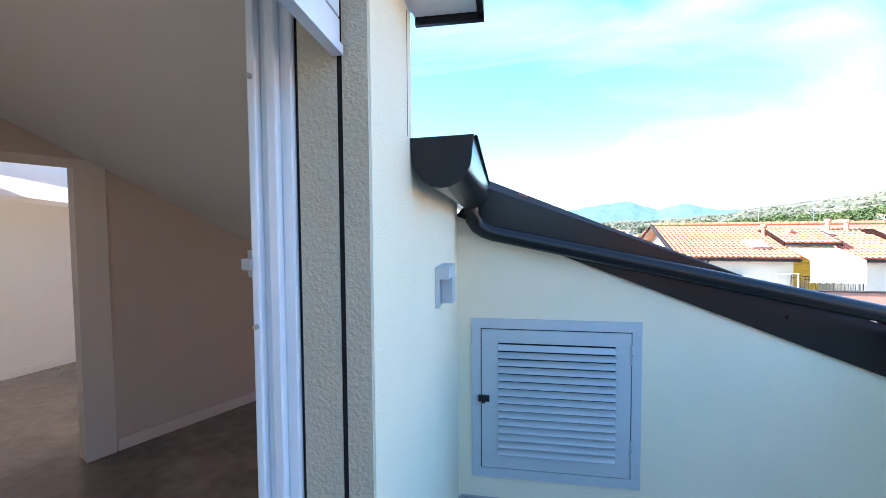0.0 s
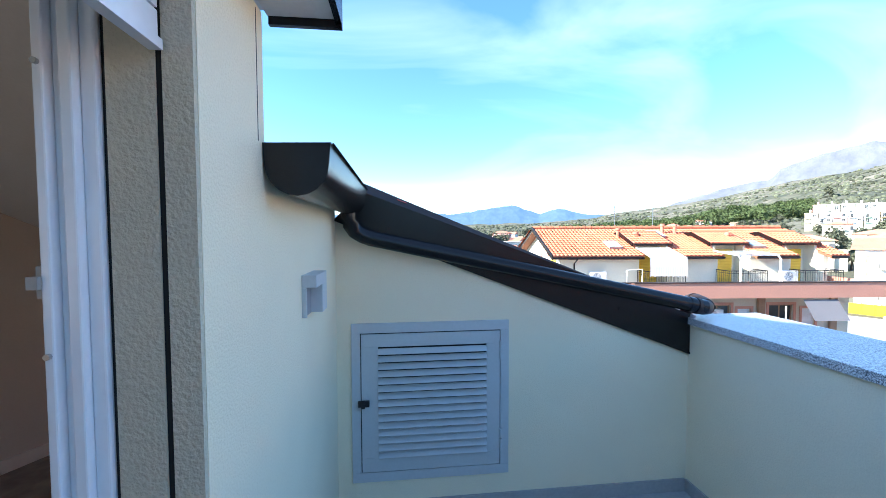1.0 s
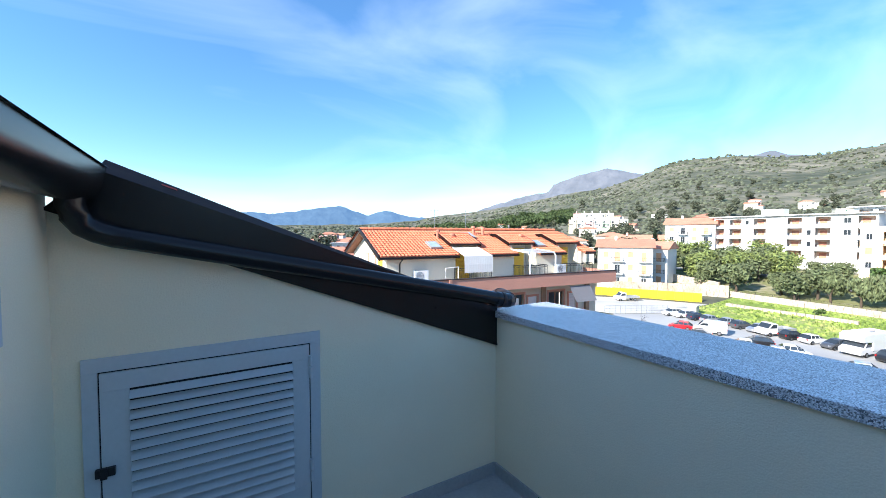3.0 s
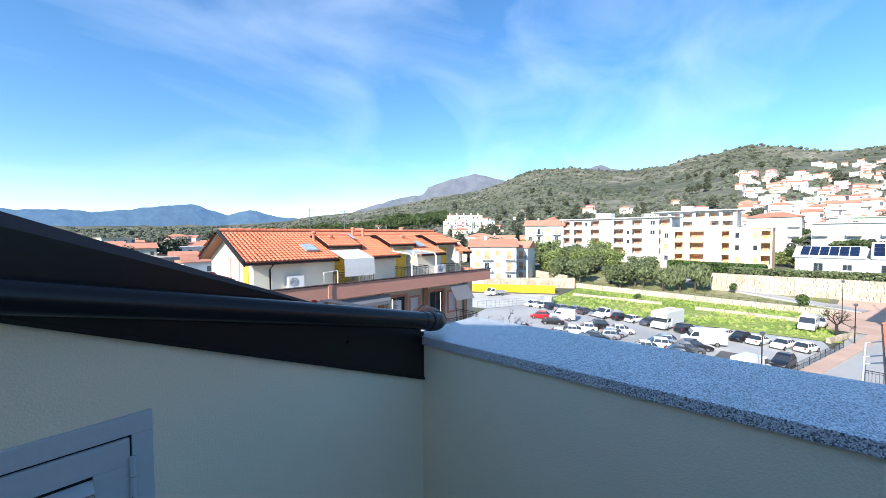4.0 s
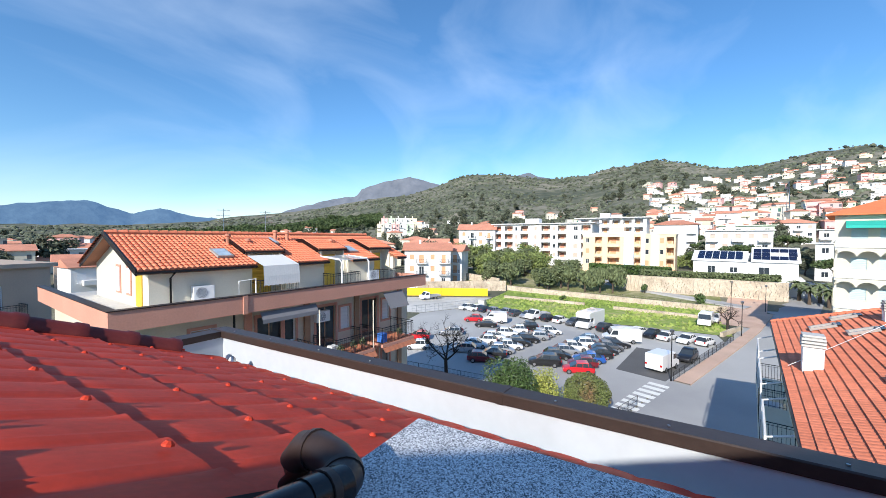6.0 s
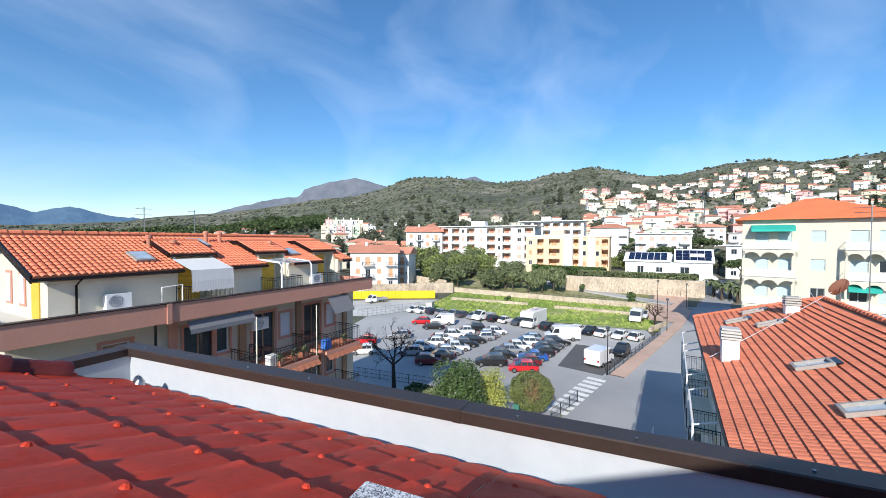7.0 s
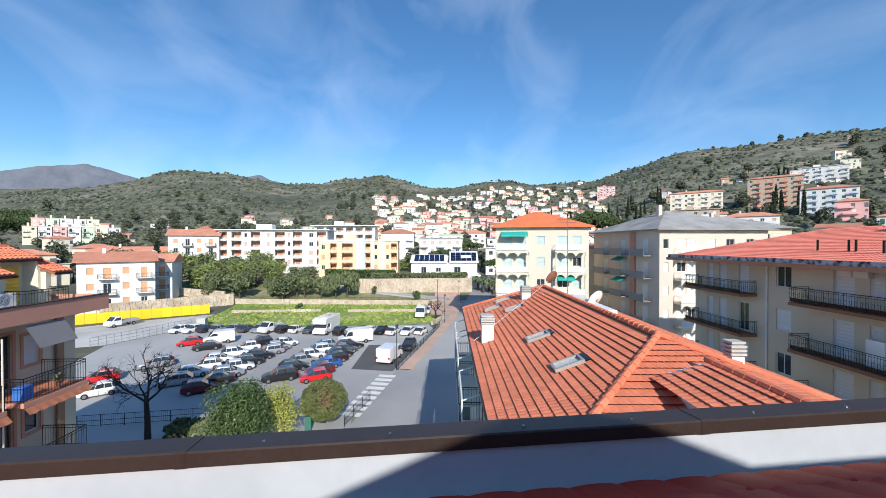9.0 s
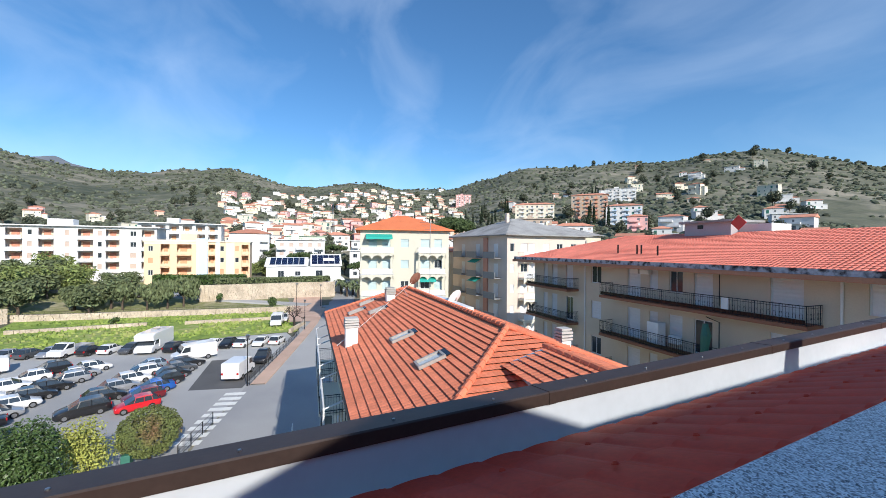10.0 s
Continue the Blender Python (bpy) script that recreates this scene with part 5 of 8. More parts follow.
def flats(name, label, cat, m, L, D, floors, fh, cols, wall_m, roof="flat", roof_m=None, rise=1.6, over=0.5, group="", slab_m=None, rail_m=None, rail="bars",
          shut=None, base=2.0, deep=1.2, glass_share=0.5, seed=1, sides=(), loggia_m=None, loggia_wall=None):
    """A block of flats: walls with openings, windows, balconies and a roof. The front is y = 0 and looks to -y."""
    rnd = random.Random(seed)
    t = thing(name, label, cat, m, group)
    H = floors * fh + 0.3
    holes, todo = [], []
    for k in range(floors):
        for u, w, kind in cols:
            z = k * fh + {"b": 0.12, "w": 1.0, "r": 0.02}[kind]
            h = {"b": 2.15, "w": 1.35, "r": fh - 0.35}[kind]
            holes.append((u - w / 2, u + w / 2, z, z + h))
            todo.append((u, w, kind, z, h, k))
    wall_part(t, "wall", 0, L, -base, H, holes, 0, 0.3, wall_m)
    wall_part(t, "wall", 0.3, D, -base, H, [], 0, 0.3, wall_m, "y")
    wall_part(t, "wall", 0.3, D, -base, H, [], L - 0.3, 0.3, wall_m, "y")
    wall_part(t, "wall", 0.3, L - 0.3, -base, H, [], D - 0.3, 0.3, wall_m)
    for side in sides:
        for k in range(floors):
            for u in [D * q / 4 for q in (1, 2, 3)]:
                g = Geo()
                x = -0.04 if side == 0 else L + 0.04
                g.box(min(x, x + (0.05 if side == 0 else -0.05)), max(x, x + (0.05 if side == 0 else -0.05)), u - 0.5, u + 0.5, k * fh + 1.0, k * fh + 2.3)
                put("window", g, shut or shutter_w, t)
    g = Geo()
    for k in range(floors + 1):
        g.box(0.3, L - 0.3, 0.302, D - 0.302, k * fh - 0.2, k * fh)
    g.box(0.3, L - 0.3, 2.6, 2.7, 0, H - 0.31)
    put("floor_slabs", g, wall_m, t)
    for u, w, kind, z, h, k in todo:
        if kind == "r":
            sl = put("loggia", Geo().box(u - w / 2 - 0.05, u + w / 2 + 0.05, -0.5, -0.002, z - 0.2, z), slab_m or wall_m, t)
            put("railing", rail_geo(w, 0.42, 0.95, 0.35, "bars").box(0.02, w - 0.02, -0.41, -0.40, 0.1, 0.8), rail_m or shutter_w, sl, m=pose(u - w / 2, -0.02, z))
            put("door", Geo().box(u - w * 0.38, u + w * 0.1, 1.9, 1.98, z + 0.01, z + 2.2), loggia_m or shutter_o, sl)
            put("back_wall", Geo().box(u - w / 2, u + w / 2, 1.981, 2.1, z, z + h), loggia_wall or wall_m, sl)
            continue
        st = "glass" if rnd.random() < glass_share else "roller"
        sm = shut or shutter_w
        window(t, u - w / 2, z, w, h, st, sm if st != "glass" else shutter_w, glass_dark if st != "roller" else sm)
        if kind == "b" and not (k == 0 and base < 0):
            balcony(t, u - w / 2 - 0.8, k * fh + 0.1, w + 1.6, deep, slab_m or wall_m, rail_m or iron, rail)
    if roof == "flat":
        g = Geo()
        g.box(-over, L + over, -over, D + over, H, H + 0.28)
        put("roof", g, roof_m or wall_m, t)
        g = Geo()
        g.box(L * 0.3, L * 0.45, D * 0.35, D * 0.65, H + 0.282, H + 2.2)
        put("stair_head", g, wall_m, t)
    else:
        g = hip_roof(L, D, H, rise, over, roof == "hip", roof == "hip")
        put("roof", g, roof_m or terracotta_far, t)
        g = Geo()
        g.box(L * 0.3, L * 0.3 + 0.6, D * 0.4, D * 0.4 + 0.6, H + rise * 0.4, H + rise + 0.9)
        put("chimney", g, wall_m, t)
    return t


# ---- neighbour with the salmon band: attic roof, dormers, balconies ----
NB = pose(6.43, 17.35, 0, 0, 0, -4.8)


def neighbour():
    t = thing("neighbour_building", "beige block with a salmon roof band, tiled attic and balconies", "building", NB)
    L, D, zf, zb = 16.6, 11.5, -0.89, -1.62
    # attic terrace band
    for k, q in enumerate(((0, L + 0.3, 0, 0.22), (0, 0.22, 0.221, D), (L + 0.08, L + 0.3, 0.221, D))):
        put("band", Geo().box(*q, zb, zf), salmon, t, "salmon painted concrete band")
    put("band_joint", Geo().box(4.45, 4.62, -0.05, -0.001, zb - 0.04, zf + 0.02), salmon, t)
    g = Geo()
    g.box(-0.04, L + 0.34, -0.04, 0.26, zf + 0.001, zf + 0.04)
    g.box(-0.04, 0.26, 0.261, D, zf + 0.001, zf + 0.04)
    put("band_cap", g, brown_cap, t, "dark sheet-metal cap on the band")
    g = Geo()
    g.box(0.22, L + 0.08, 0.22, D, zb, zb + 0.25)
    put("attic_floor", g, concrete, t)
    # attic walls
    y0, x0, x1, ze = 2.35, 1.85, 16.4, 0.28
    yb = y0 + 7.2
    doors = [(6.45, 7.55), (10.7, 11.8), (14.75, 15.75)]
    wall_part(t, "attic_wall", x0, x1, zb + 0.25, ze, [((a + b) / 2 - 0.9, (a + b) / 2 + 0.9, zb + 0.26, ze + 0.01) for a, b in doors], y0, 0.25, cream)
    mid = (y0 + yb) / 2
    for xx in (x0, x1 - 0.25):
        g = Geo().prism([(y0 + 0.251, zb + 0.25), (yb, zb + 0.25), (yb, ze), (mid, ze + 0.37 * (mid - y0)), (y0 + 0.251, ze + 0.05)], xx, xx + 0.25, "x")
        put("gable_wall", g, pale_yellow, t)
    for a, b in doors:
        n = 24
        g = Geo().sheet([[(a, y0 + 0.86 + 0.012 * (i % 2), zb + 0.27 + i * 0.08), (b, y0 + 0.86 + 0.012 * (i % 2), zb + 0.27 + i * 0.08)] for i in range(n + 1)])
        put("yellow_shutter", g, shutter_y, t, "yellow slatted shutter")
    for k, yy in enumerate((4.3, 5.7)):
        g = Geo()
        g.box(x0 - 0.03, x0 - 0.002, yy, yy + 0.65, -0.95, 0.35)
        w = put("gable_window", g, salmon, t, "window with a salmon surround")
        g = Geo()
        g.box(x0 - 0.05, x0 - 0.031, yy + 0.1, yy + 0.55, -0.85, 0.25)
        put("shutter", g, shutter_w, w)
    g = Geo()
    g.box(x0 - 0.04, x0 - 0.002, 3.0, 3.7, zb + 0.3, 0.35)
    put("gable_shutter", g, shutter_y, t, "yellow shutter on the gable")
    # roof
    over = 0.45
    s = 0.37
    zr = ze + s * (mid - y0)
    spans = [((a + b) / 2 - 0.9, (a + b) / 2 + 0.9) for a, b in doors]
    yk = y0 + 1.5
    g = Geo()
    g.prism([(yk, ze + s * (yk - y0)), (mid, zr), (yb + over, ze - s * over), (yb + over, ze - s * over + 0.16), (mid, zr + 0.17), (yk, ze + s * (yk - y0) + 0.16)], x0 - 0.5, x1 + 0.6, "x")
    edges = [x0 - 0.5] + [e for p in spans for e in p] + [x1 + 0.6]
    for a, b in zip(edges[::2], edges[1::2]):
        g.prism([(y0 - over, ze - s * over), (yk, ze + s * (yk - y0)), (yk, ze + s * (yk - y0) + 0.16), (y0 - over, ze - s * over + 0.16)], a, b, "x")
    put("roof_deck", g, brown_soffit, t)
    U, V = Vector((1, 0, 0)), Vector((0, 1, s)).normalized()
    N = Vector((0, -s, 1)).normalized()
    vl = (mid - y0 + over) * math.sqrt(1 + s * s)
    g = Geo()
    tile_rows(g, Vector((x0 - 0.5, y0 - over, ze - s * over + 0.165)), U, V, N, x1 - x0 + 1.05, vl - 0.3, lambda u, v: v > (over + 1.5) * 1.09 or not any(p < u + x0 - 0.5 < q for p, q in spans), 0.21, 0.31)
    o2 = tagged(put("roof_tiles", g, terracotta, t), kind="stuff")
    g = Geo()
    V2, N2 = Vector((0, -1, s)).normalized(), Vector((0, s, 1)).normalized()
    tile_rows(g, Vector((x1 + 0.55, yb + over, ze - s * over + 0.165)), -U, V2, N2, x1 - x0 + 1.05, vl - 0.3, lambda u, v: True, 0.21, 0.31)
    tagged(put("roof_tiles", g, terracotta, t), kind="stuff")
    g = Geo()
    x = x0 - 0.5
    while x < x1 + 0.5:
        g.tube([(x, mid, zr + 0.2), (x + 0.42, mid, zr + 0.215)], [0.10, 0.12], 8)
        x += 0.4
    put("ridge_tiles", g, terracotta, t)
    g = Geo()
    g.prism([(y0 - over - 0.02, ze - s * over - 0.02), (mid, zr + 0.0), (yb + over, ze - s * over - 0.02), (yb + over, ze - s * over + 0.24), (mid, zr + 0.26), (y0 - over - 0.02, ze - s * over + 0.24)], x0 - 0.56, x0 - 0.505, "x")
    put("verge_board", g, dark_metal, t, "dark metal verge board")
    for a, b in zip(edges[::2], edges[1::2]):
        g = Geo().tube([(a - 0.05, y0 - over - 0.06, ze - s * over + 0.08), (b, y0 - over - 0.06, ze - s * over + 0.08)], 0.055, 8)
        put("gutter", g, dark_metal, t)
    g = Geo()
    g.tube([(x0 + 0.75, y0 - over - 0.05, ze - 0.15), (x0 + 0.75, y0 - 0.06, ze - 0.4), (x0 + 0.75, y0 - 0.06, zb + 0.26)], 0.04, 8)
    g.tube([(4.2, 0.28, zb - 0.05), (4.2, 0.28, -7)], 0.05, 8)
    put("downpipe", g, dark_metal, t, smooth=True)
    # dormers over the terrace doors
    for k, (a, b) in enumerate(doors):
        c = (a + b) / 2
        e = y0 + 0.35

        def zm(y):
            return ze + 0.16 + s * (y - y0)

        d = wall_part(t, "dormer", c - 0.9, c + 0.9, zb + 0.251, zm(y0 + 1.0) + 0.22, [(a, b, zb + 0.26, zb + 2.15)], y0 + 1.0, 0.2, cream)
        for q in (c - 0.9, c + 0.78):
            g = Geo().prism([(y0 + 0.251, zb + 0.251), (y0 + 0.999, zb + 0.251), (y0 + 0.999, zm(y0 + 1.0) + 0.2), (y0 + 0.4, zm(y0 + 0.4) + 0.2), (y0 + 0.251, ze)], q, q + 0.12, "x")
            put("cheek", g, cream, d)
            g = Geo().prism([(y0 + 1.001, zm(y0 + 1.0) - 0.3), (y0 + 2.4, zm(y0 + 2.4) - 0.1), (y0 + 1.9, zm(y0 + 1.9) + 0.22), (y0 + 1.001, zm(y0 + 1.0) + 0.2)], q, q + 0.12, "x")
            put("cheek", g, cream, d)
        prof = [(e, zm(e) + 0.23), (e, zm(e) + 0.35), (y0 + 1.9, zm(y0 + 1.9) + 0.35), (y0 + 2.6, zm(y0 + 2.6) + 0.02), (y0 + 2.6, zm(y0 + 2.6) - 0.1), (y0 + 1.9, zm(y0 + 1.9) + 0.23)]
        put("dormer_roof", Geo().prism(prof, c - 1.05, c + 1.05, "x"), brown_soffit, d)
        for q in (c - 1.11, c + 1.051):
            put("dormer_verge", Geo().prism([(yy, zz + (0.05 if k in (1, 2, 3) else -0.04)) for k, (yy, zz) in enumerate(prof)], q, q + 0.055, "x"), dark_metal, d)
        put("dormer_gutter", Geo().tube([(c - 1.05, e - 0.05, zm(e) + 0.28), (c + 1.05, e - 0.05, zm(e) + 0.28)], 0.045, 8), dark_metal, d)
        g = Geo()
        tile_rows(g, Vector((c - 1.05, e, zm(e) + 0.355)), U, V, N, 2.05, 1.55 * 1.09 - 0.2, lambda u, v: True, 0.21, 0.31)
        put("dormer_tiles", g, terracotta, d)
        put("ridge", Geo().tube([(c - 1.05, y0 + 1.9, zm(y0 + 1.9) + 0.37), (c + 1.05, y0 + 1.9, zm(y0 + 1.9) + 0.37)], 0.1, 8), terracotta, d)
        r = rail_geo(2.0, 0.9, 0.9, 0.12)
        put("terrace_railing", r, iron, t, m=pose(c - 1.0, y0 - 0.05, zb + 0.26))
    # skylights and chimneys on the slope
    for x, v in ((5.0, 1.25), (8.3, 2.9), (12.9, 1.3)):
        p = Vector((x, y0 - over, ze - s * over + 0.30)) + V * v
        sk = put("skylight", Geo().box(-0.36, 0.36, -0.48, 0.48, -0.04, 0.06), alu, t, m=Matrix.Translation(p) @ pose(0, 0, 0, math.degrees(math.atan(s)), 0, 0))
        put("pane", Geo().box(-0.28, 0.28, -0.4, 0.4, 0.061, 0.068), skyglass, sk)
    for x, v in ((5.9, 2.6), (6.6, 1.9), (9.6, 3.2), (11.8, 1.8), (8.9, 3.3)):
        p = Vector((x, y0 - over, ze - s * over + 0.2)) + V * v
        g = Geo()
        g.tube([(0, 0, -0.1), (0, 0, 0.42), (0, 0, 0.44), (0, 0, 0.56), (0, 0, 0.58)], [0.1, 0.1, 0.15, 0.13, 0.03], 10)
        put("flue", g, terracotta_far, t, m=Matrix.Translation(p))
    # lower floors
    zs = [-4.62, -7.66, -10.7]
    yw = 1.5
    bal = [(5.6, 8.0), (8.9, 11.6), (12.2, 15.0)]
    holes, wins = [], []
    for zfl in zs:
        for a, b in bal:
            holes.append((a + 0.25, a + 1.55, zfl + 0.05, zfl + 2.4))
            holes.append((b - 0.8, b - 0.1, zfl + 0.9, zfl + 2.2))
        holes.append((3.0, 3.9, zfl + 0.9, zfl + 2.3))
    wall_part(t, "wall", 0.6, L + 0.1, ZG, zb, holes, yw, 0.3, beige)
    wall_part(t, "wall", yw + 0.3, D, ZG, zb, [], 0.6, 0.3, beige, "y")
    wall_part(t, "wall", yw + 0.3, D, ZG, zb, [], L - 0.2, 0.3, tan, "y")
    wall_part(t, "wall", 0.9, L - 0.2, ZG, zb, [], D - 0.3, 0.3, beige)
    put("floor_slabs", Geo().box(0.9, L - 0.2, yw + 1.6, yw + 1.7, ZG, zb), beige, t)
    rnd = random.Random(3)
    for h in holes:
        w = h[1] - h[0]
        hh = h[3] - h[2]
        st = "glass" if w > 1.2 or rnd.random() < 0.3 else "roller"
        o = window(t, h[0], h[2], w, hh, st, wood_door if w > 0.95 else shutter_w, glass_dark if st == "glass" else (wood_door if w > 0.8 else shutter_w))
        o.matrix_basis = pose(h[0], yw, h[2])
        put("surround", Geo().ring(h[0] - 0.13, h[1] + 0.13, h[2] - 0.13, h[3] + 0.13, 0.13, yw - 0.035, yw - 0.002), salmon, t, "salmon window surround")
    for xx in (5.2, 8.35, 11.8, 15.6):
        put("pilaster", Geo().box(xx, xx + 0.34, yw - 0.16, yw - 0.036, ZG, zb - 0.002), salmon if xx < 6 else wood_door, t, "painted pilaster between the balconies")
    for zfl in zs:
        for i, (a, b) in enumerate(bal):
            bl = put("balcony", Geo().box(a, b, -0.55, yw - 0.002, zfl - 0.18, zfl), salmon, t)
            put("tiled_top", Geo().box(a + 0.06, b - 0.06, -0.5, yw - 0.01, zfl + 0.001, zfl + 0.012), mat("terracotta_floor", (0.55, 0.20, 0.11), 0.7, scale=3, vary=0.15, fine=10), bl)
            put("railing", rail_geo(b - a - 0.08, 1.95, 0.95, 0.12), iron, bl, m=pose(a + 0.04, yw - 0.05, zfl + 0.012))
            n = 14
            g = Geo().sheet([[(a + (b - a) * q / n, -0.55, zfl - 0.19), (a + (b - a) * q / n, -0.75, zfl - 0.42 - 0.04 * (q % 2))] for q in range(n + 1)])
            put("rolled_awning", g, awning_rust, bl, "rust-coloured rolled awning")
            if i < 2:
                put("post", Geo().tube([(b - 0.1, -0.5, zfl + 0.02), (b - 0.1, -0.5, zfl + 2.7)], 0.03, 6), cream, bl)
    # awnings
    g = Geo()
    g.add([(5.3, 0.2, zb - 0.1), (8.2, 0.2, zb - 0.1), (8.2, -0.02, zb - 0.42), (5.3, -0.02, zb - 0.42), (8.2, -0.03, zb - 0.6), (5.3, -0.03, zb - 0.6), (5.3, 0.2, zb - 0.13), (8.2, 0.2, zb - 0.13), (8.2, -0.01, zb - 0.45), (5.3, -0.01, zb - 0.45)], [(0, 1, 2, 3), (3, 2, 4, 5), (9, 8, 7, 6)])
    put("awning", g, awning_grey, t, "grey awning pulled out")
    g = Geo()
    g.add([(12.9, 0.1, zb - 0.1), (14.6, 0.1, zb - 0.1), (14.6, -0.5, zb - 1.0), (12.9, -0.5, zb - 1.0)], [(0, 1, 2, 3)])
    put("awning", g, awning_grey, t, "grey awning hung steeply")
    n = 32
    prof = [(y0 + 0.3, ze + 0.42), (y0 - 1.2, ze - 0.02), (y0 - 1.25, ze - 0.5), (y0 - 1.25, ze - 0.95)]
    g = Geo().sheet([[(6.0 + 1.9 * q / n, yy + 0.004 * (q % 2), zz - (0.04 * (q % 4 == 0) if k == 3 else 0)) for k, (yy, zz) in enumerate(prof)] for q in range(n + 1)])
    put("striped_awning", g, awning_w, t, "pale striped awning hanging over the terrace")
    # pergola, air conditioners, white pipe frame
    g = Geo()
    for x in (10.2, 12.2):
        g.tube([(x, y0 + 0.3, ze + 0.25), (x, y0 - 1.6, ze + 0.1), (x, y0 - 1.75, ze - 0.1), (x, y0 - 1.75, zb + 0.26)], 0.05, 8)
    for q in range(4):
        g.tube([(10.2, y0 - 0.1 - 0.5 * q, ze + 0.22 - 0.04 * q), (12.2, y0 - 0.1 - 0.5 * q, ze + 0.22 - 0.04 * q)], 0.03, 6)
    put("pergola", g, white_paint, t, "white tubular pergola", smooth=True)
    g = Geo()
    g.tube([(5.1, y0 - 0.7, zb + 0.26), (5.1, y0 - 0.7, zb + 1.2), (5.9, y0 - 0.7, zb + 1.25), (5.9, y0 - 0.7, zb + 0.26)], 0.03, 6)
    put("pipe_frame", g, white_paint, t)
    for x, z in ((3.35, zb + 0.5), (13.6, zb + 0.5), (12.0 - 3.0, -3.0)):
        yy = y0 - 0.36 if z > -2.5 else yw - 0.32
        ac = put("air_conditioner", Geo().box(x, x + 0.85, yy, yy + 0.3, z, z + 0.6), white_paint, t, "white air-conditioning unit", bevel=0.02)
        g = Geo()
        for r in (0.22, 0.16, 0.10, 0.05):
            g.tube([(x + 0.32 + r * math.cos(q * 0.524), yy - 0.006, z + 0.3 + r * math.sin(q * 0.524)) for q in range(13)], 0.008, 4)
        put("fan_grille", g, iron, ac)
    return t


neighbour()


def plant_pot(m, label):
    t = thing("potted_plant", label, "plant", m, "pots on the neighbour's balconies")
    put("pot", Geo().tube([(0, 0, 0), (0, 0, 0.26), (0, 0, 0.28)], [0.10, 0.14, 0.15], 10), terracotta_far, t)
    g = Geo()
    leaves(g, (0, 0, 0.45), (0.2, 0.2, 0.22), 90, 0.06, random.Random(2), 0.2)
    put("leaves", g, leaf_mid, t)
    return t


for u, v, z in ((9.3, -0.35, -4.605), (10.2, -0.35, -4.605), (10.9, -0.3, -4.605), (13.9, -0.3, -4.605), (7.2, -0.3, -7.645), (9.8, -0.3, -7.645)):
    plant_pot(NB @ pose(u, v, z), "potted plant on a balcony floor")
for u, v, z, mm, lab in ((12.6, -0.1, -4.605, paper_blue, "blue plastic bin on a balcony"), (9.15, 0.1, -4.605, white_paint, "white plastic box on a balcony")):
    g = Geo()
    g.prism([(-0.22, -0.2), (0.22, -0.2), (0.22, 0.2), (-0.22, 0.2)], 0, 0.55, "z")
    tagged(put("storage_bin", g, mm, m=NB @ pose(u, v, z), bevel=0.02), lab, "bin")

# ---- building across the street with the long tiled hip roof ----
RB = pose(9.09, -0.896, 0, 0, 0, -7.6)


